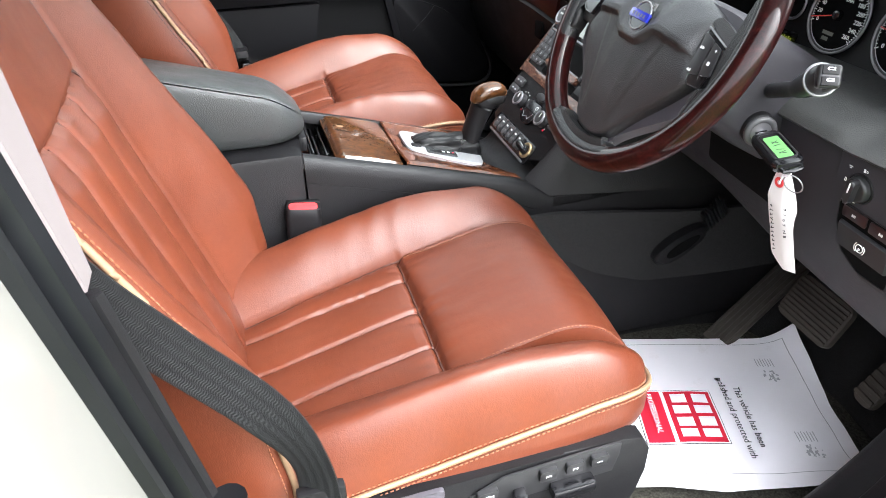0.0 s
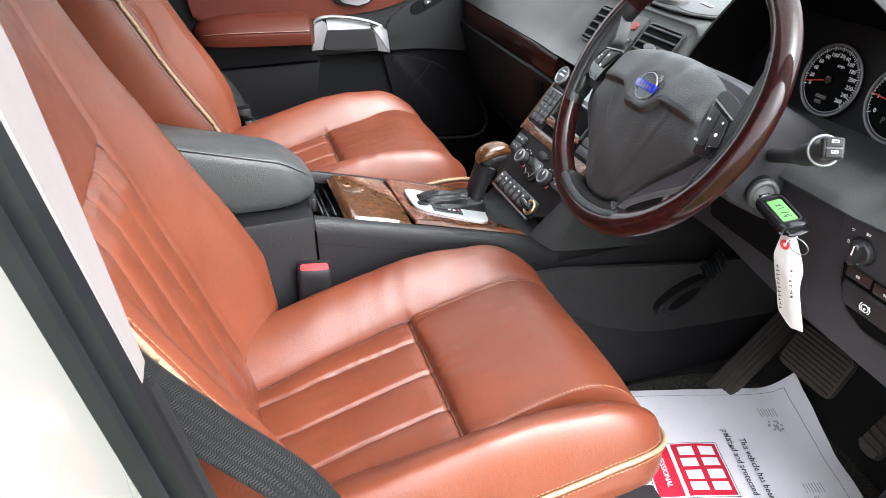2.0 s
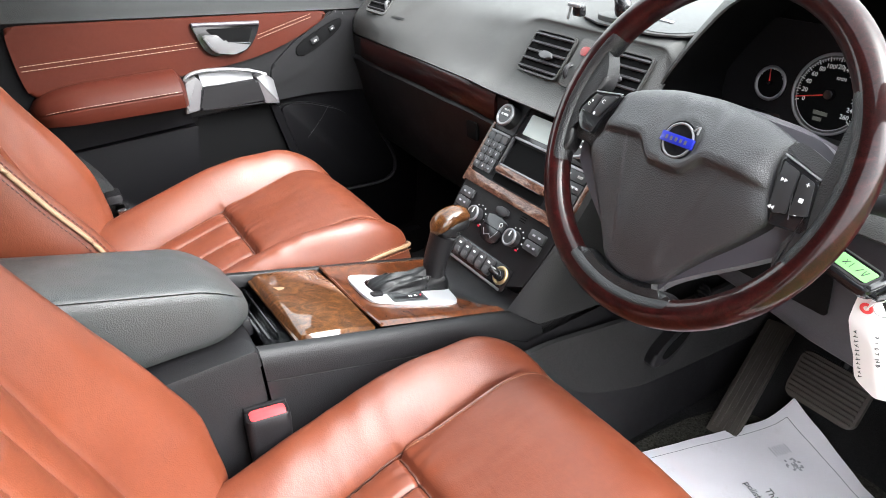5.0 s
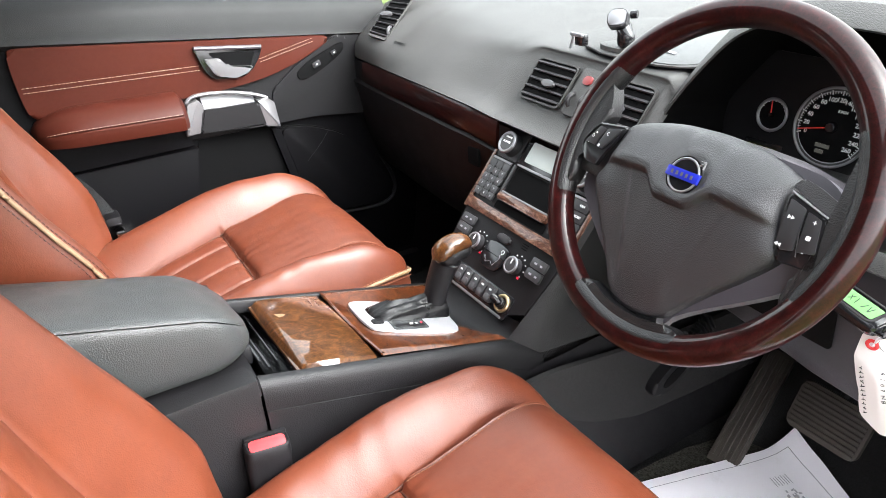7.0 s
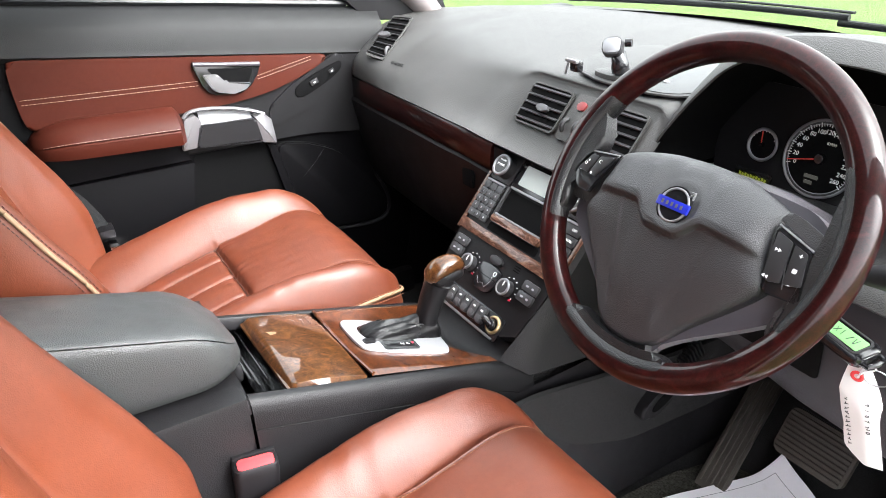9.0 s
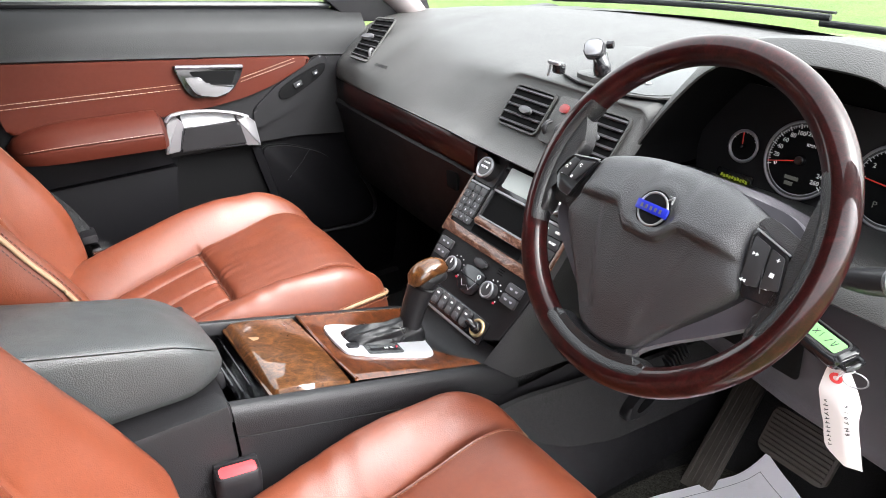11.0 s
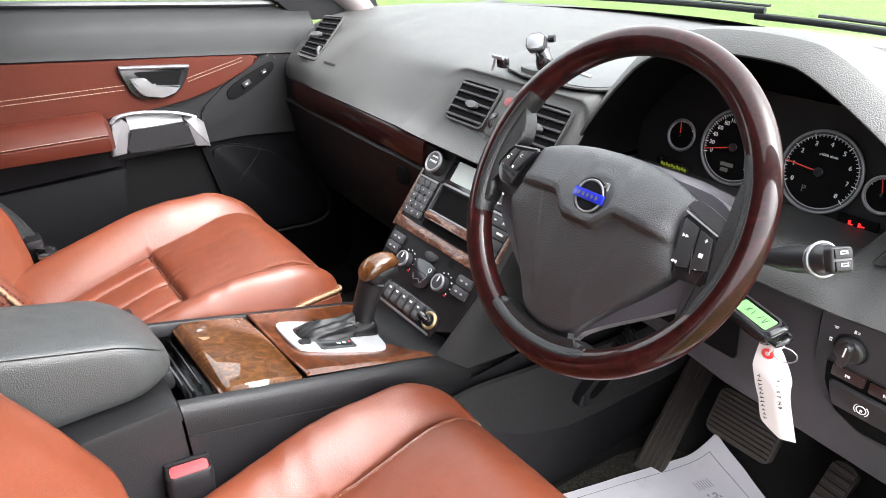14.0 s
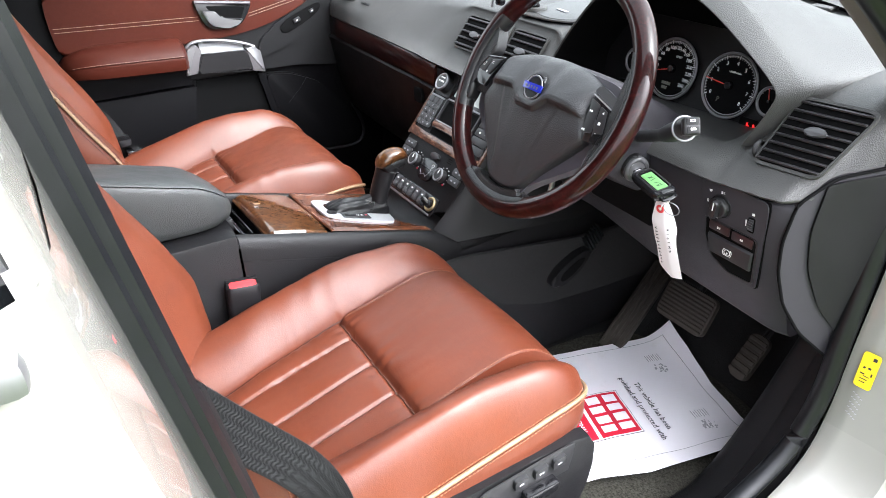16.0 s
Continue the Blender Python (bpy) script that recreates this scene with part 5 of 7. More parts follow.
# ---- dashboard ----
dash = thing("dashboard", (0.0, 0.6, 0.9), "dark grey soft-touch dashboard with wood strip, round vents and hooded dials", "dashboard")
LEFT = [
    (-0.720, [(0.415, 1.052), (0.425, 1.085), (0.470, 1.125), (0.52, 1.155), (0.58, 1.168), (0.68, 1.172), (0.74, 1.165)]),
    (-0.660, [(0.404, 1.054), (0.412, 1.092), (0.468, 1.135), (0.52, 1.160), (0.60, 1.170), (0.74, 1.175), (0.86, 1.165)]),
    (-0.600, [(0.400, 1.055), (0.412, 1.093), (0.455, 1.128), (0.52, 1.155), (0.60, 1.168), (0.80, 1.175), (0.94, 1.165)]),
    (-0.520, [(0.396, 1.056), (0.415, 1.086), (0.450, 1.108), (0.52, 1.140), (0.61, 1.160), (0.82, 1.174), (1.00, 1.165)]),
    (-0.400, [(0.392, 1.058), (0.420, 1.082), (0.462, 1.106), (0.53, 1.138), (0.62, 1.158), (0.85, 1.174), (1.05, 1.165)]),
    (-0.200, [(0.396, 1.054), (0.438, 1.068), (0.490, 1.112), (0.528, 1.143), (0.62, 1.157), (0.85, 1.172), (1.085, 1.165)]),
    (-0.135, [(0.410, 1.042), (0.452, 1.056), (0.515, 1.131), (0.528, 1.148), (0.62, 1.156), (0.85, 1.170), (1.09, 1.165)]),
    (0.000, [(0.418, 1.036), (0.454, 1.054), (0.515, 1.131), (0.528, 1.148), (0.62, 1.156), (0.85, 1.170), (1.095, 1.165)]),
    (0.140, [(0.424, 1.034), (0.456, 1.054), (0.515, 1.131), (0.528, 1.148), (0.62, 1.156), (0.85, 1.170), (1.09, 1.165)]),
    (0.152, [(0.430, 1.032), (0.460, 1.050), (0.505, 1.090), (0.540, 1.130), (0.62, 1.152), (0.85, 1.168), (1.09, 1.165)]),
]
RIGHT = [
    (0.148, [(0.444, 1.026), (0.456, 1.040), (0.478, 1.050), (0.508, 1.056), (0.56, 1.048), (0.62, 1.040), (0.66, 1.035)]),
    (0.545, [(0.446, 1.026), (0.458, 1.040), (0.480, 1.050), (0.508, 1.057), (0.56, 1.050), (0.62, 1.044), (0.66, 1.040)]),
    (0.585, [(0.446, 1.026), (0.470, 1.040), (0.500, 1.058), (0.560, 1.085), (0.66, 1.140), (0.82, 1.166), (0.98, 1.160)]),
    (0.610, [(0.446, 1.028), (0.468, 1.042), (0.505, 1.070), (0.560, 1.118), (0.66, 1.152), (0.80, 1.166), (0.94, 1.160)]),
    (0.660, [(0.446, 1.032), (0.472, 1.050), (0.520, 1.095), (0.570, 1.135), (0.66, 1.156), (0.78, 1.166), (0.90, 1.160)]),
    (0.690, [(0.450, 1.034), (0.476, 1.055), (0.528, 1.105), (0.574, 1.139), (0.655, 1.156), (0.765, 1.163), (0.86, 1.158)]),
    (0.708, [(0.474, 1.036), (0.494, 1.058), (0.536, 1.112), (0.576, 1.141), (0.652, 1.156), (0.755, 1.161), (0.84, 1.156)]),
    (0.728, [(0.514, 1.046), (0.528, 1.066), (0.556, 1.114), (0.584, 1.138), (0.65, 1.150), (0.745, 1.156), (0.81, 1.15)]),
    (0.750, [(0.556, 1.064), (0.564, 1.080), (0.576, 1.112), (0.594, 1.128), (0.65, 1.138), (0.73, 1.142), (0.78, 1.14)]),
]


def pad_loft(stations, steps):
    """A smooth skin over profiles given at stations along x."""
    xs = [s[0] for s in stations]
    prof = [glide([(0, y, z) for y, z in p], 36) for _, p in stations]
    rows = []
    for x in np.linspace(xs[0], xs[-1], steps):
        k = min(max(int(np.searchsorted(xs, x)) - 1, 0), len(xs) - 2)
        f = (x - xs[k]) / (xs[k + 1] - xs[k])
        f = f * f * (3 - 2 * f)
        row = [Vector((x, *a.lerp(b, f).yz)) for a, b in zip(prof[k], prof[k + 1])]
        first = row[0]
        rows.append([first + Vector((0, 0.06, -0.012)), first + Vector((0, 0.010, -0.006)), first + Vector((0, 0.002, -0.003))] + row)
    return loft(rows)


part("pad", pad_loft(LEFT, 90), DASH, dash, "dark grey soft-touch dash pad", 60)
part("right_pad", pad_loft(RIGHT, 100), DASH, dash, "dark grey soft-touch dash end", 60)
# instrument hood
HOOD = [(0.153, 1.050), (0.146, 1.085), (0.171, 1.132), (0.205, 1.179), (0.238, 1.215), (0.275, 1.235), (0.320, 1.243), (0.377, 1.246), (0.430, 1.245), (0.459, 1.238), (0.508, 1.214), (0.564, 1.181), (0.600, 1.157), (0.611, 1.143), (0.606, 1.122), (0.597, 1.100), (0.580, 1.066)]
hood_line = [(p.x, p.z) for p in glide([(x, 0, z) for x, z in HOOD], 57)]
HC = (0.377, 1.10)


def hood_row(y, grow, f=0.0):
    row = []
    for x, z in hood_line:
        dx, dzz = x - HC[0], z - HC[1]
        d = math.hypot(dx, dzz)
        nx, nz = HC[0] + dx * (1 + grow / d), HC[1] + dzz * (1 + grow / d)
        if f:
            nx = HC[0] + (nx - HC[0]) * (1 + 0.22 * f)
            if nz > 1.16:
                nz = nz * (1 - f) + 1.160 * f
        lean = 0.022 * (z - 1.06) / 0.18
        row.append((nx, y + lean, nz))
    return row


hood_rows = [hood_row(0.665, -0.004), hood_row(0.58, -0.003), hood_row(0.512, -0.002), hood_row(0.503, 0.000), hood_row(0.501, 0.0025), hood_row(0.503, 0.0050), hood_row(0.529, 0.0215), hood_row(0.534, 0.0240), hood_row(0.56, 0.0265, 0.02), hood_row(0.62, 0.029, 0.12), hood_row(0.72, 0.030, 0.45), hood_row(0.84, 0.030, 0.85), hood_row(0.95, 0.030, 1.0)]
part("instrument_hood", loft(hood_rows[3:]), DASH, dash, "grey hood over the dials", 22)
# added back sheet; closes a gap where daylight showed under the hood
part("hood_back", slab(hood_line, 0.004, front_plane(0.672)), BLACK_AND_SHADE, dash)
part("hood_lining", loft(hood_rows[:4]), BLACK_AND_SHADE, dash, "black hood lining", 60)

# instruments
cluster = thing("instrument_cluster", (0.377, 0.64, 1.03), "black instrument cluster with chrome-ringed dials and red needles", "instrument cluster")
DIAL = frame_of((0.377, 0.640, 1.092), (1, 0, 0), (0, 0.22, 0.975))
part("dial_board", slab(rounded(0.45, 0.17, 0.06), 0.004, DIAL @ Matrix.Translation((0, 0, -0.006))), TRIM, cluster, "black dial board")


def dial(x, y, r, marks, start, end, needle, thick, words=(), minor=5):
    """A dial with ring, ticks, numerals and needle, in the board's frame."""
    m = moved(DIAL, x, y, 0.0)
    d = part("dial", cyl(r, 0.003, m, sides=48), BLACK_AND_SHADE, cluster, "black dial face")
    part("bezel", ring(r, 0.0019, moved(m, 0, 0, 0.004), 56, 10), SILVER, d, "silver ring")
    part("dial_band", ring(r * 0.945, r * 0.045, moved(m, 0, 0, 0.0026), 56, 8, flat=0.25), ROCKER, d, "grey outer band")
    part("inner_ring", ring(r * 0.90, 0.0006, moved(m, 0, 0, 0.0035), 48, 6), GREY_INK, d)
    n = (len(marks) - 1) * minor
    bm = bmesh.new()
    for i in range(n + 1):
        a = radians(start + (end - start) * i / n)
        long = i % minor == 0
        box((0.006 * r / 0.052 if long else 0.0035 * r / 0.052, 0.0011 if long else 0.0006, 0.0006), (r * 0.88, 0, 0.0036), m=m @ Matrix.Rotation(a, 4, "Z"), bm=bm)
    part("tick_marks", bm, WHITE_INK, d)
    for i, word in enumerate(marks):
        if word:
            a = radians(start + (end - start) * i / (len(marks) - 1))
            letters("numeral", word, 0.0085 if r > 0.04 else 0.006, moved(m, r * 0.70 * math.cos(a), r * 0.70 * math.sin(a), 0.0036), WHITE_INK, d)
    a = radians(start + (end - start) * needle)
    rot = m @ Matrix.Rotation(a, 4, "Z")
    part("needle", box((r * 0.92, thick, 0.0016), (r * 0.42, 0, 0.007), 0.0004, rot), NEEDLE, d, "red needle")
    part("needle_hub", cyl(r * 0.15, 0.007, moved(m, 0, 0, 0.003), top=r * 0.12, sides=24, bevel=0.001), GLOSS, d)
    for word, wx, wy, size in words:
        letters("dial_text", word, size, moved(m, wx, wy, 0.0036), WHITE_INK, d)
    return d


dial(-0.057, 0.002, 0.052, ["0", "20", "40", "60", "80", "100", "120", "140", "160", "180", "200", "220", "240", "260"], 200, -40, 0.02, 0.0015, [("KM/H", 0.008, 0.022, 0.0055)], 4)
dial(0.066, 0.002, 0.052, ["0", "1", "2", "3", "4", "5", "6", "7", "8"], 208, -40, 0.135, 0.0015, [("x1000 r/min", 0.004, 0.022, 0.0048)], 5)
dial(-0.146, -0.002, 0.0225, ["", "", ""], 150, 30, 0.42, 0.0012, (), 4)
dial(0.146, -0.004, 0.0225, ["", "", ""], 150, 30, 0.35, 0.0012, (), 4)
bars([(-0.062, -0.024, 0.020, 0.005), (-0.064, -0.032, 0.012, 0.005)], moved(DIAL, 0, 0, 0.003), LIT_DIM, cluster, "odometer_line")
bars([(-0.155 - 0.012 + 0.0047 * k, -0.050 - 0.0012 * (k % 2), 0.0032, 0.0046) for k in range(10)] + [(-0.155 - 0.012 + 0.0047 * k, -0.058 + 0.0010 * (k % 2), 0.0032, 0.0046) for k in range(9)], moved(DIAL, 0, 0, 0.003), LIT_GREEN, cluster, "trip_display_line")
part("trip_display", slab(rounded(0.062, 0.026, 0.004, cx=-0.148, cy=-0.054), 0.001, moved(DIAL, 0, 0, -0.001)), GLOSS, cluster)
part("trip_knob", cyl(0.0025, 0.012, moved(DIAL, -0.108, -0.060, 0), sides=12), GLOSS, cluster)
letters("gear_display", "P", 0.012, moved(DIAL, 0.052, -0.024, 0.0036), LIT_DIM, cluster)
part("warning_panel", slab(rounded(0.05, 0.024, 0.004, cx=0.128, cy=-0.050), 0.002, moved(DIAL, 0, 0, -0.001)), BLACK_AND_SHADE, cluster)
bars([(0.120, -0.047, 0.003, 0.005), (0.122, -0.049, 0.005, 0.0016), (0.132, -0.047, 0.003, 0.005), (0.136, -0.048, 0.005, 0.0016)], moved(DIAL, 0, 0, 0.003), LIT_RED, cluster, "warning_light")


# ---- air vents ----
def vent(m, w, h, slats, skew, name, tab=(0.0, 0.0), wheel_side=1, outline=None, tabs=True):
    """An air vent in a frame: rim, flat black sheet painting its inner shade, slats, sliding tab and thumb wheel."""
    quad = outline or [(-w / 2 - skew, h / 2), (w / 2 - skew, h / 2), (w / 2 + skew, -h / 2), (-w / 2 + skew, -h / 2)]
    outer = soft_corners([(x * 1.04, y * 1.05) for x, y in quad])
    inner = soft_corners([(x * 0.98, y * 0.96) for x, y in quad])
    v = part(name, frame_plate(outer, inner, 0.0045, m), DASH, dash, "dark grey framed air vent")
    part("throat_shade", slab(inner, 0.001, moved(m, 0, 0, 0.0015)), BLACK_AND_SHADE, v)
    for k in range(slats):
        f = (k + 0.5) / slats
        a = Vector((*quad[0], 0)).lerp(Vector((*quad[3], 0)), f)
        b = Vector((*quad[1], 0)).lerp(Vector((*quad[2], 0)), f)
        d = b - a
        turn = math.atan2(d.y, d.x)
        c = (a + b) / 2
        k2 = m @ Matrix.Translation((c.x, c.y, 0.0045)) @ Matrix.Rotation(turn, 4, "Z") @ Matrix.Rotation(radians(-46), 4, "X")
        part("slat", box((d.length * 0.95, h / slats * 0.46, 0.0028), (0, 0, 0), 0.0011, k2), BUTTON, v)
    for f in (0.2, 0.4, 0.6, 0.8):
        a = Vector((*quad[0], 0)).lerp(Vector((*quad[1], 0)), f)
        b = Vector((*quad[3], 0)).lerp(Vector((*quad[2], 0)), f)
        part("vane", sweep([m @ Vector((0.94 * a.x, 0.94 * a.y, 0.0022)), m @ Vector((0.94 * b.x, 0.94 * b.y, 0.0022))], 0.0007, 6), BLACK_AND_SHADE, v)
    part("tab", slab(smooth_outline([(-0.016, -0.004), (-0.012, 0.006), (0.012, 0.007), (0.018, -0.003), (0.0, -0.007)], 2), 0.006, moved(m, tab[0], tab[1], 0.006), 0.002), BUTTON_GREY, v, "grey sliding tab")
    return v


VENT = frame_of((0, 0.4895, 1.0975), (1, 0, 0), (0, 0.622, 0.783))
vent(moved(VENT, -0.083, 0.000, 0.003), 0.100, 0.074, 5, 0.0, "air_vent", (0.006, -0.004))
vent(moved(VENT, 0.083, 0.000, 0.003), 0.100, 0.074, 5, 0.0, "air_vent", (0.0, -0.006))
mid = part("vent_bridge", slab(rounded(0.044, 0.082, 0.006), 0.004, moved(VENT, 0, 0, 0.003), 0.0015), DASH, dash)
part("hazard_button", slab(rounded(0.019, 0.015, 0.006), 0.004, moved(VENT, 0.0, 0.020, 0.006), 0.002), HAZARD, mid, "dark red hazard button")
for x in (-0.014, 0.014):
    part("thumb_wheel", ring(0.010, 0.004, moved(VENT, x, -0.016, 0.004) @ Matrix.Rotation(radians(90), 4, "Y"), 24, 8), BUTTON, mid)
side = frame_of((-0.615, 0.476, 1.143), (0.052, 0.040, 0.004), (-0.052, 0.082, 0.070))
vent(moved(side, 0, 0, 0.006), 0.050, 0.118, 8, 0.0, "air_vent", (-0.008, -0.010), outline=[(-0.004, 0.050), (0.044, 0.043), (0.010, -0.078), (-0.038, -0.060)])
part("thumb_wheel", ring(0.010, 0.0035, moved(side, 0.012, -0.054, 0.006) @ Matrix.Rotation(radians(90), 4, "Y"), 24, 8), BUTTON_GREY, dash)
rv = frame_of((0.6655, 0.520, 1.1005), (1, 0.03, 0.10), (0.45, 0.55, 0.70))
vent(moved(rv, 0, 0, 0.001), 0.110, 0.100, 8, 0.0, "air_vent", (0.012, 0.004), outline=[(-0.032, 0.052), (0.076, 0.046), (0.042, -0.054), (-0.052, -0.050)])
part("thumb_wheel", ring(0.010, 0.0035, moved(rv, -0.057, -0.030, -0.002) @ Matrix.Rotation(radians(90), 4, "Y"), 24, 8), BUTTON, dash)

m = frame_of((-0.519, 0.4375, 1.1025), (1, 0.01, 0), (0, 0.80, 0.52))
letters("airbag_text", "SRS AIRBAG", 0.0105, moved(m, 0, 0, 0.001, 2), TRIM, dash, "dark embossed lettering")

# top speaker panel with badge
TOP = frame_of((0.02, 0.62, 1.1600), (1, 0, 0), (0, 1, 0.060))
panel = smooth_outline([(-0.125, -0.090), (0.130, -0.098), (0.165, 0.02), (0.150, 0.125), (0.0, 0.150), (-0.16, 0.120)], 2)
sp = part("speaker_panel", slab(panel, 0.003, moved(TOP, 0, 0, -0.001), 0.001), DASH, dash, "raised centre speaker panel")
grille = smooth_outline([(0.005, -0.080), (0.120, -0.086), (0.152, 0.02), (0.138, 0.112), (0.02, 0.130), (-0.02, 0.02)], 2)
part("grille", slab(grille, 0.002, moved(TOP, 0, 0, 0.0012), 0.0008), MESH_GRILLE, sp, "black perforated speaker mesh")
part("badge", slab(rounded(0.036, 0.008, 0.002), 0.002, moved(TOP, 0.055, -0.035, 0.003, -8), 0.0006), SILVER, sp, "small silver badge")
part("alarm_light", cyl(0.012, 0.006, Matrix.Translation((-0.02, 0.94, 1.165)), top=0.008, sides=20), HAZARD, dash, "small red alarm light")
part("sensor", box((0.045, 0.025, 0.005), (0.36, 0.98, 1.166), 0.002), DASH, dash)

# wood strip, glovebox and lower panels
def lip_y(x):
    """Front edge of the dash pad along its width."""
    return float(np.interp(x, [-0.66, -0.60, -0.52, -0.40, -0.26, -0.20, -0.135, -0.09], [0.405, 0.401, 0.397, 0.393, 0.394, 0.397, 0.410, 0.414]))


rows = []
def lip_z(x):
    return float(np.interp(x, [-0.66, -0.52, -0.40, -0.20, -0.135, -0.09], [1.051, 1.053, 1.055, 1.051, 1.039, 1.036]))


for x in np.linspace(-0.640, -0.128, 30):
    y = lip_y(x)
    z = lip_z(x)
    rows.append([(x, y + 0.014, z), (x, y + 0.003, z - 0.001), (x, y - 0.0005, z - 0.005), (x, y - 0.003, z - 0.022), (x, y - 0.0035, z - 0.045), (x, y, z - 0.050), (x, y + 0.014, z - 0.051)])
part("wood_strip", loft(rows, caps=True), STRIP_WOOD, dash, "dark red-brown gloss wood strip")
rows = []
for x in np.linspace(-0.70, -0.100, 22):
    y = lip_y(x)
    z = lip_z(x)
    rows.append([(x, y + 0.02, z - 0.002), (x, y + 0.005, z - 0.006), (x, y + 0.004, z - 0.050), (x, y - 0.003, z - 0.056), (x, y + 0.004, 0.97), (x, y + 0.022, 0.88), (x, y + 0.045, 0.80), (x, y + 0.075, 0.765), (x, y + 0.20, 0.755), (x, y + 0.45, 0.80)])
glove = part("glovebox", loft(rows), FRONT_GREY, dash, "black glovebox door")
part("glovebox_latch", box((0.034, 0.008, 0.036), (-0.192, 0.404, 0.958), 0.004), BLACK_AND_SHADE, glove)
rows = []
for x in np.linspace(0.225, 0.706, 27):
    e = 0.012 * max(0.0, (x - 0.670) / 0.036) ** 2.2
    lowz = 0.845 - 0.09 * (x - 0.225) / 0.5 if x < 0.43 else 0.808 - 0.02 * (x - 0.43) / 0.3
    rows.append([(x, 0.50 + e, 1.030), (x, 0.462 + e, 1.027), (x, 0.456 + e, 1.018), (x, 0.460 + e, 0.97), (x, 0.470 + e, 0.91), (x, 0.490 + e, 0.86), (x, 0.512 + e, lowz + 0.012), (x, 0.525 + e, lowz), (x, 0.60 + e, lowz - 0.006), (x, 0.80, lowz + 0.03)])
knee = part("knee_panel", loft(rows), DASH_LOW, dash, "charcoal knee panel below the wheel", 60)
# opening not cut; a near-black sheet paints the shade inside it
part("coin_slot_shade", slab(rounded(0.150, 0.062, 0.007), 0.002, frame_of((0.398, 0.4652, 0.927), (1, 0, -0.03), (0, -0.16, 1))), BLACK_AND_SHADE, knee)
rows = [[(x, y, z) for y, z in ((0.445, 1.03), (0.452, 0.99), (0.50, 0.93), (0.60, 0.90), (0.95, 0.92))] for x in (0.13, 0.24)]
part("column_shadow_panel", loft(rows), TRIM, dash)

fill = [[(x, y, z) for x in (0.14, 0.30, 0.45, 0.60)] for y, z in ((0.80, 1.145), (0.93, 1.158), (1.02, 1.163), (1.09, 1.162))]
part("pad_behind_hood", loft(fill), DASH, dash)
# unseen filler added to stop daylight and grass showing through gaps
part("core", box((1.36, 0.30, 0.32), (0.02, 0.84, 0.965), 0.01), BLACK_AND_SHADE, dash, "added black block closing the gaps behind the dash")

# end cap of the dashboard
CAP = frame_of((0.700, 0.465, 0.0), (0.45, 0.893, 0), (0, 0, 1))
cap = soft_corners([(0.005, 1.031), (-0.003, 0.973), (0.002, 0.926), (0.020, 0.873), (0.055, 0.821), (0.115, 0.767), (0.160, 0.750), (0.160, 1.085), (0.050, 1.066)], 0.25, 4)
ec = part("end_cap", slab(cap, 0.008, moved(CAP, 0, 0, -0.004), 0.003), DASH_LOW, dash, "dark oval end cap")
part("cap_groove", sweep([CAP @ Vector((x, z, 0.0035)) for x, z in cap], 0.0024, 8, closed=True), BLACK_AND_SHADE, ec)
lid_line = soft_corners([(0.038, 1.057), (0.031, 0.988), (0.041, 0.931), (0.071, 0.867), (0.117, 0.812), (0.156, 0.795), (0.156, 1.075), (0.060, 1.062)], 0.25, 4)
part("end_cap_lid", slab(lid_line, 0.005, moved(CAP, 0, 0, 0.003), 0.002), TRIM, ec, "black inner cover")

# light switch panel
LM = frame_of((0.617, 0.4645, 0.945), (1, 0.02, 0), (0, -0.115, 1))
PANEL_LINE = [(-0.051, 0.083), (0.060, 0.080), (0.0565, -0.0630), (0.012, -0.0615), (-0.029, -0.0425), (-0.0505, 0.020)]
lp = part("switch_panel", slab(soft_corners(PANEL_LINE, 0.12), 0.004, LM, 0.0015), DASH_LOW, dash, "light switch panel with white symbols")
part("panel_groove", frame_plate(soft_corners([(1.032 * x, 1.022 * y) for x, y in PANEL_LINE], 0.12), soft_corners(PANEL_LINE, 0.12), 0.003, moved(LM, 0, 0, -0.001)), BLACK_AND_SHADE, lp)
part("knob_recess", ring(0.0172, 0.0014, moved(LM, -0.0155, 0.0450, 0.0045), 40, 8), TRIM, lp)
part("light_knob", cyl(0.0160, 0.010, moved(LM, -0.0155, 0.0450, 0.003), top=0.0145, bevel=0.003), BUTTON, lp, "black rotary light knob")
part("knob_grip", slab(rounded(0.0095, 0.030, 0.0042), 0.010, moved(LM, -0.0155, 0.0450, 0.012, -8), 0.003, segments=3), BUTTON, lp)
part("knob_pointer", box((0.0016, 0.013, 0.001), (0.0, 0.007, 0.0222), m=moved(LM, -0.0155, 0.0450, 0.0, -8)), WHITE_INK, lp)
bars([(-0.034, 0.0655, 0.005, 0.0010), (-0.034, 0.0635, 0.003, 0.0010), (-0.015, 0.0680, 0.0024, 0.004), (-0.0115, 0.0690, 0.0024, 0.0008), (-0.0115, 0.0672, 0.0024, 0.0008), (-0.0385, 0.0470, 0.0008, 0.0036), (-0.0365, 0.0470, 0.0008, 0.0036), (-0.0375, 0.0489, 0.0026, 0.0008), (-0.0375, 0.0451, 0.0026, 0.0008), (-0.020, 0.0255, 0.0036, 0.0024), (0.0385, 0.0545, 0.0036, 0.0036), (0.0285, 0.0400, 0.0022, 0.0050), (0.0285, 0.0350, 0.0014, 0.0050)], moved(LM, 0, 0, 0.004), WHITE_INK, lp)
part("dimmer_slot", slab(rounded(0.0110, 0.0240, 0.003), 0.0006, moved(LM, 0.0370, 0.0370, 0.0040)), BLACK_AND_SHADE, lp)
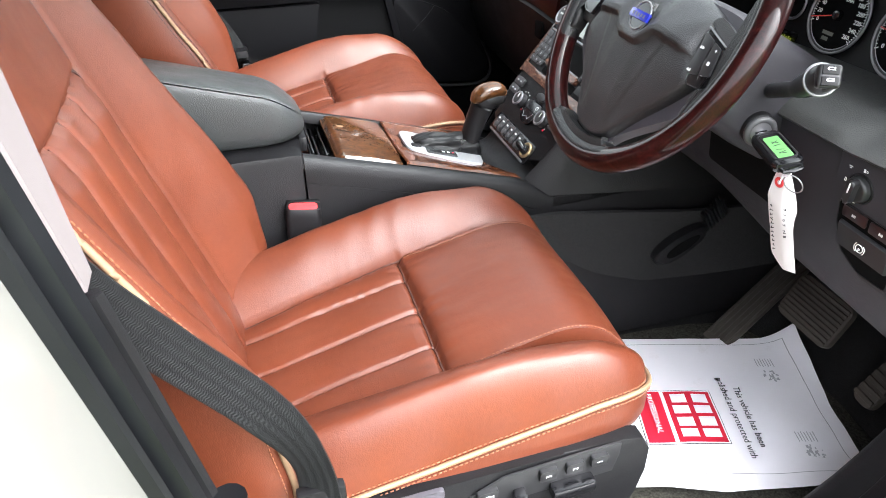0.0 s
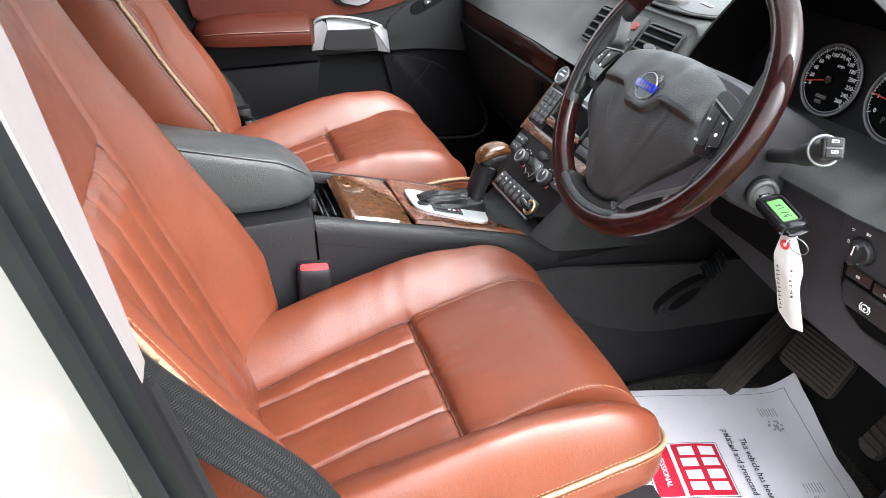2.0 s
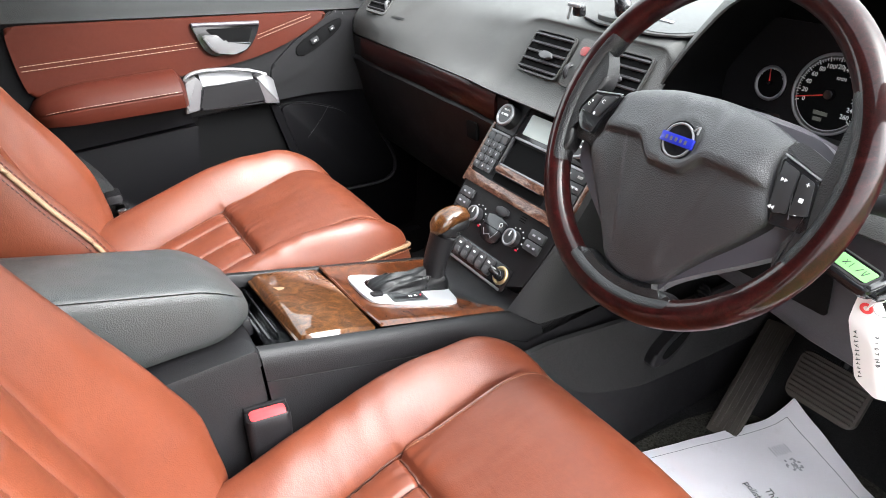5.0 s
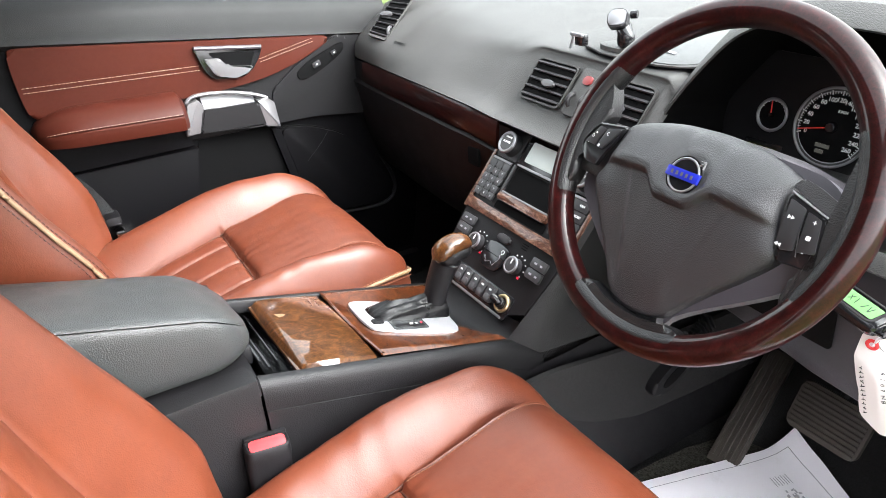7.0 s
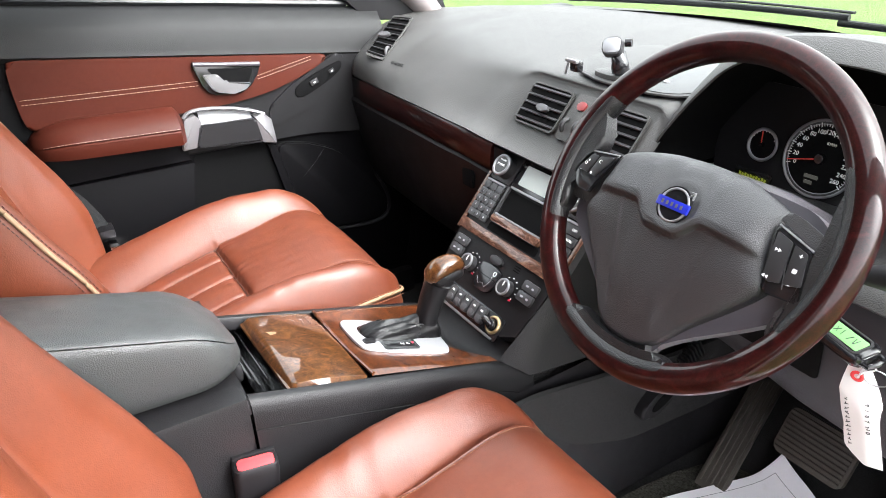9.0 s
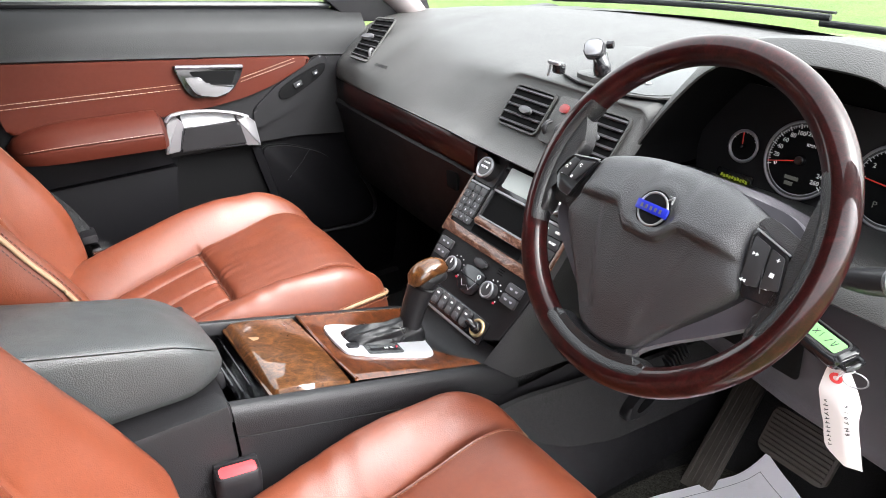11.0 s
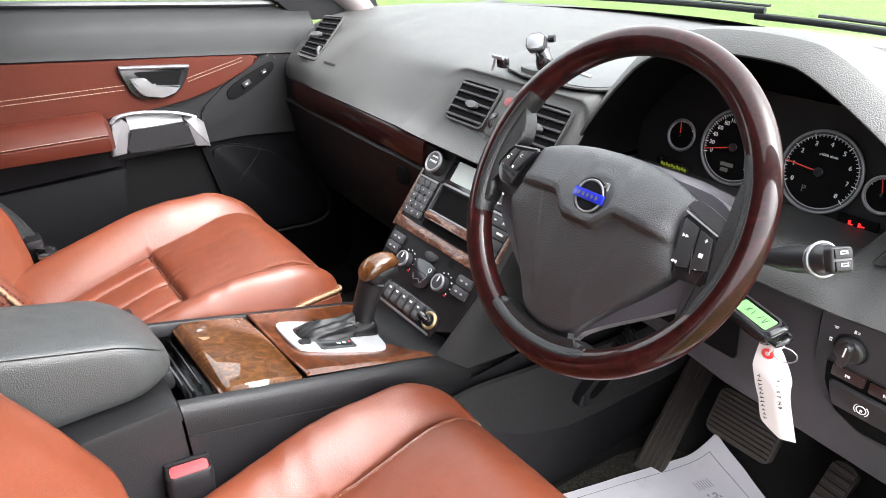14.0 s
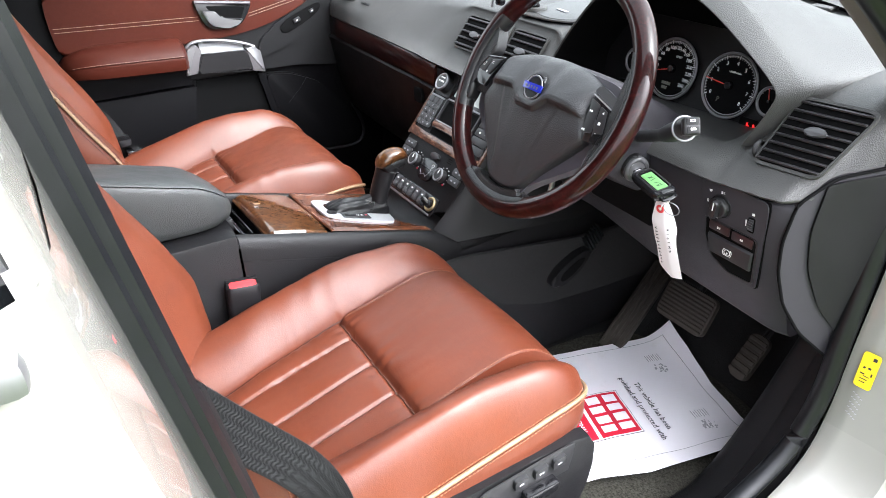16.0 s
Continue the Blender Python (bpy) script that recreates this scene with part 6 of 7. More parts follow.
part("dimmer_wheel", cyl(0.0105, 0.0070, LM @ pose(0.0335, 0.0370, -0.0015, 0, 90, 0), sides=28, bevel=0.0008), BUTTON, lp, "ribbed dimmer wheel")
for i in range(7):
    part("wheel_rib", box((0.0074, 0.0008, 0.0010), (0, 0, 0.0105), m=moved(LM, 0.0370, 0.0370, -0.0015) @ Matrix.Rotation(radians(-54 + 18 * i), 4, "X")), BUTTON_GREY, lp)
BAY_LINE = [(-0.0370, 0.0205), (0.0500, 0.0175), (0.0495, -0.0560), (0.010, -0.0560), (-0.020, -0.0405), (-0.0350, -0.008)]
# near-black sheet painting the shade of the recessed switch bay
part("switch_bay", slab(soft_corners(BAY_LINE, 0.14), 0.0008, moved(LM, 0, 0, 0.0040)), BLACK_AND_SHADE, lp)
part("bay_rim", frame_plate(soft_corners([(1.05 * x, 1.04 * y - 0.0002) for x, y in BAY_LINE], 0.14), soft_corners(BAY_LINE, 0.14), 0.0026, moved(LM, 0, 0, 0.0036)), BUTTON, lp)
for x, y in ((-0.0120, 0.0110), (0.0275, 0.0085)):
    part("fog_button", slab(rounded(0.0350, 0.0145, 0.002), 0.0022, moved(LM, x, y, 0.0046, -2), 0.0008), FOG_KEY, lp, "dark red-black fog light key")
    bars([(-0.002, 0.0, 0.0016, 0.0036), (0.001, 0.0012, 0.003, 0.0006), (0.001, 0.0, 0.003, 0.0006), (0.001, -0.0012, 0.003, 0.0006)], moved(LM, x, y, 0.0070, -2), WHITE_INK, lp)
rows = []
for y, h in ((0.0000, 0.003), (-0.0015, 0.0062), (-0.006, 0.0072), (-0.020, 0.0082), (-0.0275, 0.0080), (-0.0295, 0.0055), (-0.0300, 0.002)):
    inset = 0.0080 * max(0.0, (-y - 0.004) / 0.026) ** 1.3
    rows.append([LM @ Vector((x, y - 0.0020 - 0.003 * (x + 0.02) / 0.07, 0.0042 + h * k)) for x, k in ((-0.0290 + inset, 0.4), (-0.0275 + inset, 0.92), (-0.0250 + inset, 1.0), (0.0440, 1.0), (0.0462, 0.92), (0.0475, 0.4))])
part("parking_brake_button", loft(rows, caps=True), BUTTON, lp, "wide parking brake key")
part("brake_symbol", ring(0.0050, 0.0006, moved(LM, 0.0100, -0.0190, 0.0126), 24, 6), WHITE_INK, lp)
for a0 in (-50, 130):
    part("brake_symbol_arc", ring(0.0074, 0.0005, moved(LM, 0.0100, -0.0190, 0.0126), 14, 6, a0=a0, a1=a0 + 100), WHITE_INK, lp)
letters("brake_letter", "P", 0.0068, moved(LM, 0.0100, -0.0213, 0.0127), WHITE_INK, lp)

# ---- centre stack ----
stack = thing("centre_stack", (0, 0.33, 0.80), "sloping centre control stack with radio, climate controls and wood trim", "control panel")
SM = frame_of((0, 0.275, 0.815), (1, 0, 0), (0, 0.625, 0.781))
outline = smooth_outline([(-0.131, 0.268), (-0.10, 0.276), (0.10, 0.276), (0.131, 0.268), (0.131, 0.10), (0.110, -0.018), (-0.110, -0.018), (-0.131, 0.10)], 1)
part("fascia", slab(outline, 0.03, moved(SM, 0, 0, -0.032), 0.003), TRIM, stack, "black fascia")
for sdx in (-1, 1):
    rows = []
    for k in range(13):
        s = -0.03 + 0.30 * k / 12
        w = 0.131 if s > 0.09 else 0.112 + 0.019 * max(0, (s + 0.03) / 0.12)
        a, b = SM @ Vector((sdx * w, s, -0.002)), SM @ Vector((sdx * (w + 0.008), s, -0.010))
        rows.append([a, b, Vector((sdx * 0.143, b.y + 0.03, b.z - 0.02)), Vector((sdx * 0.147, 0.60 + 0.1 * k / 12, 0.735 + 0.27 * k / 12)), Vector((sdx * 0.147, 0.80, 0.75 + 0.25 * k / 12))])
    part("side_panel", loft(rows), CONSOLE, stack, "charcoal grained side panel")
    strip = slab([(sdx * 0.1265, 0.108), (sdx * 0.1345, 0.108), (sdx * 0.1345, 0.268), (sdx * 0.1285, 0.268)][::sdx], 0.003, moved(SM, 0, 0, -0.001), 0.001)
    part("wood_edge", strip, STACK_WOOD, stack, "thin walnut side strip")
wood = [(-0.131, 0.130), (-0.070, 0.128), (0.070, 0.128), (0.131, 0.130), (0.127, 0.110), (-0.127, 0.110)]
part("wood_band", slab(wood, 0.004, moved(SM, 0, 0, -0.001), 0.0012), STACK_WOOD, stack, "walnut band with grain and painted pale sky reflection")
# slot and pocket are flat; the sheets' black paints their inner shade
part("slot", slab(rounded(0.130, 0.014, 0.003, cy=0.1375), 0.0006, moved(SM, 0, 0, -0.001)), BLACK_AND_SHADE, stack, "flat near-black sheet painted as the shaded disc slot")
part("lower_pocket_shade", slab(rounded(0.116, 0.044, 0.004, cy=0.184), 0.001, moved(SM, 0, 0, -0.0015)), BLACK_AND_SHADE, stack, "flat near-black sheet painted as the shaded storage pocket")
part("pocket_sill", slab(rounded(0.124, 0.013, 0.004, cy=0.1525), 0.009, moved(SM, 0, 0, -0.001), 0.002), STACK_WOOD, stack)
for x in (-0.0635, 0.0635):
    part("pocket_rail", box((0.005, 0.052, 0.006), (x, 0.183, 0.002), 0.0015, SM), ROCKER, stack, "grey rail beside the pocket")
part("pocket_chrome", box((0.118, 0.003, 0.003), (0, 0.1605, 0.005), 0.001, SM), SILVER, stack)
radio = part("display_bezel", slab(rounded(0.126, 0.062, 0.006, cy=0.240), 0.004, moved(SM, 0, 0, -0.001), 0.0015), GLOSS, stack, "display surround")
part("display", slab(rounded(0.100, 0.036, 0.003, cy=0.238), 0.001, moved(SM, 0, 0, 0.0032)), LENS, radio, "pale grey unlit display")
part("display_chrome", box((0.122, 0.004, 0.003), (0, 0.211, 0.003), 0.001, SM), SILVER, radio)
for sdx, word in ((-1, "VOLUME"), (1, "SELECTOR")):
    k = moved(SM, sdx * 0.093, 0.236, 0.0)
    part("knob_plate", slab(rounded(0.056, 0.056, 0.004), 0.003, moved(SM, sdx * 0.096, 0.240, -0.001), 0.001), BUTTON, stack)
    kn = part("rotary_knob", cyl(0.0195, 0.018, moved(k, 0, 0, 0.002), top=0.018, bevel=0.002, sides=40), BUTTON, stack, "black rotary knob with silver ring")
    part("silver_ring", ring(0.0172, 0.0030, moved(k, 0, 0, 0.0195), 40, 10), SILVER, kn)
    part("knob_face", cyl(0.0145, 0.002, moved(k, 0, 0, 0.019), sides=32), BUTTON, kn)
    letters("knob_text", "SOUND" if sdx > 0 else "POWER", 0.0055, moved(k, 0, 0, 0.0214), WHITE_INK, kn)
    letters("knob_text", word, 0.0042, moved(k, 0, 0.0085, 0.0214), WHITE_INK, kn)
part("key_rail", box((0.052, 0.004, 0.003), (-0.1005, 0.207, 0.002), 0.001, SM), SILVER, stack)
part("key_rail", box((0.052, 0.004, 0.003), (0.1005, 0.207, 0.002), 0.001, SM), SILVER, stack)
for r in range(5):
    for c in range(3):
        k = moved(SM, -0.1175 + 0.0175 * c, 0.198 - 0.0138 * r, 0.0)
        part("key", slab(rounded(0.0164, 0.0126, 0.002), 0.0038, k, 0.0012), ROCKER, stack)
        if r:
            letters("key_text", ["123", "456", "789", "*0#"][r - 1][c], 0.006, moved(k, 0, 0, 0.0040), GREY_INK, stack)
for r, word in enumerate(("EXIT", "MENU", "", "")):
    k = moved(SM, 0.100, 0.1965 - 0.0175 * r, 0.0)
    part("menu_key", slab(rounded(0.052, 0.0155, 0.002), 0.0035, k, 0.001), BUTTON, stack)
    if word:
        letters("key_text", word, 0.0055, moved(k, 0.012, 0, 0.0038), WHITE_INK, stack)
bars([(0.088, 0.197, 0.005, 0.002), (0.088, 0.179, 0.005, 0.004)], moved(SM, 0, 0, 0.0034), WHITE_INK, stack)

# climate controls
for x, y in ((-0.100, 0.092), (-0.100, 0.074), (0.096, 0.092), (0.096, 0.074)):
    k = moved(SM, x, y - (0.004 if x > 0 else 0), 0.0)
    part("climate_button", slab(rounded(0.034, 0.0160, 0.003), 0.0050, k, 0.0016), ROCKER, stack)
    bars([(-0.006, 0, 0.006, 0.003), (0.007, 0, 0.005, 0.003)], moved(k, 0, 0, 0.0050), GREY_INK, stack)
part("auto_button", slab(smooth_outline([(-0.017, 0.090), (-0.014, 0.101), (0.014, 0.101), (0.017, 0.090), (0.0, 0.086)], 1), 0.005, SM, 0.0015), BUTTON, stack)
pad_line = smooth_outline([(-0.030, 0.078), (-0.020, 0.084), (0.020, 0.084), (0.030, 0.078), (0.026, 0.048), (0.014, 0.038), (-0.014, 0.038), (-0.026, 0.048)], 1)
cp = part("airflow_pad", slab(pad_line, 0.005, SM, 0.002), GLOSS, stack, "airflow button pad with a white seated outline")
part("airflow_symbol", sweep([SM @ Vector((x, y, 0.0054)) for x, y in ((-0.018, 0.056), (-0.010, 0.047), (0.0, 0.052), (0.008, 0.047), (0.016, 0.062), (0.013, 0.068))], 0.00035, 5), GREY_INK, cp)
part("airflow_head", ring(0.0035, 0.00035, moved(SM, 0.016, 0.074, 0.0054), 18, 5), WHITE_INK, cp)
part("pad_split", box((0.052, 0.001, 0.001), (0, 0.064, 0.005), m=SM), BLACK_AND_SHADE, cp)
for x in (-0.052, 0.052):
    k = moved(SM, x, 0.066, 0.0)
    kn = part("temperature_knob", cyl(0.0135, 0.014, k, top=0.0125, bevel=0.002), BUTTON, stack, "round temperature knob with a silver ring")
    part("silver_ring", ring(0.0122, 0.0023, moved(k, 0, 0, 0.0125), 32, 10), SILVER, kn)
    part("pointer", box((0.0014, 0.008, 0.001), (0, 0.006, 0.0145), m=k), WHITE_INK, kn)
    spots = []
    for i in range(9):
        a = radians(210 - 30 * i)
        spots.append((0.0195 * math.cos(a), 0.0195 * math.sin(a), 0.0024, 0.0018))
    bars(spots, moved(k, 0, 0, -0.0003), WHITE_INK, stack)
    bars([(0.015, -0.013, 0.005, 0.003)], moved(k, 0, 0, -0.0003), RED_INK, stack)
for i in range(3):
    part("sensor_slit", box((0.014, 0.0014, 0.001), (0.046, 0.104 - 0.004 * i, -0.0016), m=SM), BLACK_AND_SHADE, stack)
bay = part("switch_bay", slab(rounded(0.180, 0.040, 0.005, cy=0.004, cx=-0.004), 0.003, moved(SM, 0, 0, -0.0025), 0.001), GLOSS, stack)
for i in range(6):
    k = moved(SM, -0.0685 + 0.0208 * i, 0.008, 0.0)
    part("rocker", slab(rounded(0.0172, 0.028, 0.004), 0.007, k, 0.0028), ROCKER, bay)
    bars([(0, 0.0065, 0.006, 0.003)], moved(k, 0, 0, 0.007), WHITE_INK, bay)
    part("rocker_edge", slab(rounded(0.0125, 0.010, 0.003), 0.0022, moved(k, 0, -0.006, 0.0066), 0.001), BUTTON_GREY, bay)
k = moved(SM, 0.068, 0.007, 0.0)
part("socket", ring(0.0125, 0.003, moved(k, 0, 0, 0.003), 32, 10), BRASS, bay, "brass-rimmed power socket")
part("plug", cyl(0.0095, 0.012, k, top=0.008, bevel=0.002), GLOSS, bay)
part("plug_knob", sweep([k @ Vector(p) for p in ((0, 0, 0.010), (-0.006, 0.003, 0.018), (-0.010, 0.004, 0.022))], [0.006, 0.007, 0.005], 12), GLOSS, bay)
part("chrome_strip", box((0.165, 0.004, 0.003), (-0.004, -0.0135, 0.001), 0.001, SM), SILVER, stack, "thin chrome strip")

# ---- steering wheel and column ----
WM = Matrix(((1, 0, 0, 0.377), (0, math.sin(0.516), -math.cos(0.516), 0.300), (0, math.cos(0.516), math.sin(0.516), 1.128), (0, 0, 0, 1)))
wheel = thing("steering_wheel", (0.377, 0.300, 1.128), "steering wheel with polished mahogany rim, black leather patches and grey hub", "steering wheel")
R, r = 0.1765, 0.0160
part("rim", ring(R, r, WM, 140, 22), MAHOGANY, wheel, "polished dark mahogany rim")


def patch(a0, a1):
    """A leather grip let into the inner half of the rim."""
    rows = []
    n = 40
    for i in range(n + 1):
        a = radians(a0 + (a1 - a0) * i / n)
        t = i / n
        end = min(1.0, 14 * t, 14 * (1 - t))
        row = []
        for j in range(19):
            p = radians(102 + 156 * j / 18)
            rr = r + 0.0020 * min(1.0, end) * math.sin(math.pi * j / 18) ** 0.35 - 0.0006
            row.append(WM @ Vector(((R + rr * math.cos(p)) * math.cos(a), (R + rr * math.cos(p)) * math.sin(a), rr * math.sin(p))))
        rows.append(row)
    return part("leather_patch", loft(rows), BLACK_LEATHER, wheel, "black pebbled leather grip")


patch(147, 205)
patch(-25, 33)
patch(244, 296)


def hub_slab(outline, z0, z1, mat, name, bevel, label="", times=2, parent=None):
    return part(name, slab(smooth_outline(outline, times), z1 - z0, moved(WM, 0, 0, z0), bevel, segments=4), mat, parent or wheel, label)


# airbag cover: a soft shield, domed
right_half = [(0.035, 0.0545), (0.070, 0.049), (0.108, 0.037), (0.112, 0.028), (0.108, 0.006), (0.112, -0.016), (0.122, -0.036), (0.118, -0.046), (0.095, -0.074), (0.070, -0.100), (0.048, -0.128), (0.038, -0.142), (0.020, -0.150)]
shield = smooth_outline([(0.0, 0.056)] + right_half + [(0.0, -0.152)] + [(-x, y) for x, y in right_half[::-1]], 3)


def cover_z(x, y, f):
    """Domed shield: a bright upper band over a sunken lower panel, with a collar round the badge."""
    ax = abs(x)
    z = -0.004 + 0.029 * max(0.0, 1 - f ** 6) ** 0.5 - 0.10 * max(0.0, ax - 0.06) ** 1.5
    dip = min(1.0, max(0.0, (ax - 0.018) / 0.026))
    edge = -0.026 + 0.020 * dip * dip * (3 - 2 * dip) - 0.06 * max(0.0, ax - 0.05)
    low = min(1.0, max(0.0, (edge - y) / 0.007))
    low = low * low * (3 - 2 * low) * (1 - f ** 10)
    z -= (0.0055 + 0.10 * max(0.0, edge - y)) * low
    # flat facets of the lower panel
    flank = min(1.0, max(0.0, (ax - 0.030 - 0.30 * max(0.0, y + 0.115)) / 0.006))
    z -= 0.0014 * flank * low * min(1.0, max(0.0, (y + 0.135) / 0.02))
    z -= 0.34 * max(0.0, y - edge - 0.006) * (1 - 0.25 * math.exp(-((x / 0.03) ** 2)))
    ring_d = math.hypot(x - 0.006, y)
    z += 0.0016 * math.exp(-(((ring_d - 0.026) / 0.006) ** 2))
    return z


rows = [[WM @ Vector((x, y, -0.022)) for x, y in shield]]
for f in [1.0, 0.996, 0.99, 0.98, 0.97] + [0.96 - 0.0158 * k for k in range(60)]:
    rows.append([WM @ Vector((x * f, -0.035 + (y + 0.035) * f, cover_z(x * f, -0.035 + (y + 0.035) * f, f))) for x, y in shield])
cover = part("airbag_cover", loft(rows, closed=True, caps=True), PAD, wheel, "grained charcoal airbag cover", 60)
hub_slab([(-0.120, 0.022), (0.0, 0.050), (0.104, 0.047), (0.130, 0.042), (0.150, 0.026), (0.152, -0.030), (0.150, -0.048), (0.128, -0.072), (0.040, -0.136), (0.030, -0.160), (-0.030, -0.160), (-0.040, -0.136), (-0.128, -0.072), (-0.150, -0.048), (-0.146, -0.030)], -0.028, -0.012, GREY_SHELL, "hub_back", 0.003, "grey back shell")

# spokes
for sdx in (-1, 1):
    rows = []
    for t in np.linspace(0, 1, 9):
        x = sdx * (0.100 + 0.072 * t)
        hh = 0.034 - 0.006 * math.sin(math.pi * t)
        c = -0.010 + 0.004 * t
        zt, zb = 0.004 - 0.004 * t, -0.020 + 0.004 * t
        rows.append([WM @ Vector((x, c + hh, zb)), WM @ Vector((x, c + hh, zt - 0.003)), WM @ Vector((x, c + hh - 0.004, zt)), WM @ Vector((x, c - hh + 0.004, zt)), WM @ Vector((x, c - hh, zt - 0.003)), WM @ Vector((x, c - hh, zb))])
    part("spoke", loft(rows, closed=True, caps=True), BLACK_LEATHER, wheel, "leather-clad side spoke")
    pad_m = moved(WM, 0.133 if sdx > 0 else -0.129, -0.010 if sdx > 0 else 0.003, 0.004)
    kp = part("button_pad", slab(soft_corners([(-sdx * 0.025, 0.031), (sdx * 0.016, 0.019), (sdx * 0.026, -0.028), (-sdx * 0.010, -0.031)][::sdx], 0.12) if sdx > 0 else soft_corners([(0.029, 0.023), (-0.008, 0.018), (-0.022, -0.004), (-0.022, -0.016), (-0.011, -0.027), (0.007, -0.028), (0.012, -0.012)], 0.10), 0.006, pad_m, 0.002), GLOSS, wheel, "black button pad")
    part("silver_blade", sweep([pad_m @ Vector((-0.024 if sdx > 0 else -0.010, 0.0320 if sdx > 0 else 0.0190, 0.0055)), pad_m @ Vector((0.016 if sdx > 0 else 0.029, 0.0200 if sdx > 0 else 0.0240, 0.0055))], 0.0014, 8, flat=0.6), SILVER, kp)
    if sdx > 0:
        # the two key caps and the plain piece below them
        for cap in ([(-0.021, 0.026), (-0.004, 0.021), (0.002, -0.017), (-0.010, -0.020), (-0.016, -0.014)], [(-0.001, 0.020), (0.013, 0.016), (0.021, -0.013), (0.005, -0.017)]):
            part("key_cap", slab(soft_corners(cap[::-1], 0.12), 0.0022, moved(pad_m, 0, 0, 0.0058), 0.0008), BUTTON, kp)
        part("silver_divider", sweep([pad_m @ Vector((-0.008, 0.021, 0.0062)), pad_m @ Vector((0.006, -0.021, 0.0058))], 0.0006, 8), BUTTON_GREY, kp)
        blade = [(-0.027, 0.036), (-0.020, 0.046), (-0.004, 0.043), (0.016, 0.036), (0.026, 0.030), (0.024, 0.020), (0.016, 0.0215), (-0.004, 0.028)]
        part("spoke_blade", slab(soft_corners(blade[::-1], 0.2), 0.006, moved(pad_m, 0, 0, -0.001), 0.0025, segments=3), PAD, kp, "grey plastic blade above the buttons")
    else:
        for cap in ([(-0.021, -0.006), (-0.007, 0.016), (0.002, 0.0155), (-0.005, -0.007)], [(-0.002, -0.0075), (0.005, 0.016), (0.025, 0.019), (0.008, -0.0085)]):
            part("key_cap", slab(soft_corners(cap[::-1], 0.10), 0.0022, moved(pad_m, 0, 0, 0.0058), 0.0008), BUTTON, kp)
    ink = moved(pad_m, 0, 0, 0.0084)
    if sdx > 0:
        for yy, sgn in ((0.012, 1), (-0.014, -1)):
            bm = bmesh.new()
            for dx in (-0.002, 0.0014):
                slab([(dx - 0.0012 * sgn, -0.0018), (dx + 0.0018 * sgn, 0.0), (dx - 0.0012 * sgn, 0.0018)][::sgn], 0.0004, moved(ink, -0.0125, yy - 0.002, 0), bm=bm)
            part("track_symbol", bm, WHITE_INK, kp)
        letters("volume_mark", "+", 0.0075, moved(ink, 0.009, 0.012, 0.0), WHITE_INK, kp)
        letters("volume_mark", "-", 0.0075, moved(ink, 0.011, -0.015, 0.0), WHITE_INK, kp)
        bars([(0.010, -0.002, 0.004, 0.004)], ink, WHITE_INK, kp)
    else:
        for word, x, y in (("+", -0.008, 0.007), ("-", -0.015, -0.006), ("0", 0.002, -0.006)):
            letters("cruise_mark", word, 0.0052, moved(ink, x, y, 0.0), WHITE_INK, kp)
        part("cruise_symbol", ring(0.0017, 0.0003, moved(ink, -0.0115, 0.003, 0), 16, 5), WHITE_INK, kp)
        part("cruise_symbol", ring(0.0019, 0.0003, moved(ink, 0.009, 0.010, 0), 16, 5, a0=30, a1=300), WHITE_INK, kp)
rows = []
for t in np.linspace(0, 1, 7):
    y = -0.120 - 0.054 * t
    w = 0.034 + 0.020 * t * t
    rows.append([WM @ Vector((-w, y, -0.020)), WM @ Vector((-w + 0.006, y, -0.004)), WM @ Vector((w - 0.006, y, -0.004)), WM @ Vector((w, y, -0.020))])
part("lower_spoke", loft(rows, closed=True, caps=True), TRIM, wheel, "leather-clad lower spoke")

for root in ([(-0.154, 0.078), (-0.145, 0.066), (-0.136, 0.050), (-0.132, 0.030), (-0.150, 0.010), (-0.157, -0.016), (-0.146, -0.040), (-0.154, -0.064), (-0.172, -0.030), (-0.176, 0.010), (-0.168, 0.055)],
             [(0.148, 0.084), (0.148, 0.050), (0.150, 0.026), (0.150, 0.006), (0.152, -0.030), (0.138, -0.066), (0.148, -0.084), (0.170, -0.050), (0.176, 0.0), (0.168, 0.055)],
             [(-0.078, -0.152), (-0.062, -0.143), (-0.045, -0.146), (-0.028, -0.152), (0.0, -0.154), (0.028, -0.152), (0.045, -0.146), (0.062, -0.143), (0.078, -0.152), (0.060, -0.164), (0.030, -0.171), (-0.030, -0.171), (-0.060, -0.164)]):
    part("spoke_root", slab(smooth_outline(root, 2), 0.020, moved(WM, 0, 0, -0.010), 0.007, segments=4), BLACK_LEATHER, wheel, "pebbled leather where the spoke meets the rim")

# badge: a bright ring with a blue bar, no lettering
bd = moved(WM, 0.006, 0.0, 0.0246)
badge = part("badge", cyl(0.0200, 0.002, moved(bd, 0, 0, -0.002), sides=40), GLOSS, wheel, "round badge with bright ring and blue bar")
part("badge_ring", ring(0.0172, 0.0013, bd, 48, 8), SILVER, badge)
part("badge_arrow", sweep([bd @ Vector((0.012, 0.012, 0)), bd @ Vector((0.0185, 0.0185, 0)), bd @ Vector((0.011, 0.0185, 0)), bd @ Vector((0.0185, 0.0185, 0)), bd @ Vector((0.0185, 0.011, 0))], 0.0011, 6), SILVER, badge)
part("badge_bar", box((0.040, 0.0105, 0.004), (0, 0, 0.001), 0.001, bd), BLUE, badge, "blue bar")
bars([(-0.012 + 0.006 * i, 0, 0.0026, 0.0042) for i in range(5)], moved(bd, 0, 0, 0.003), BUTTON_GREY, badge, "badge_mark")
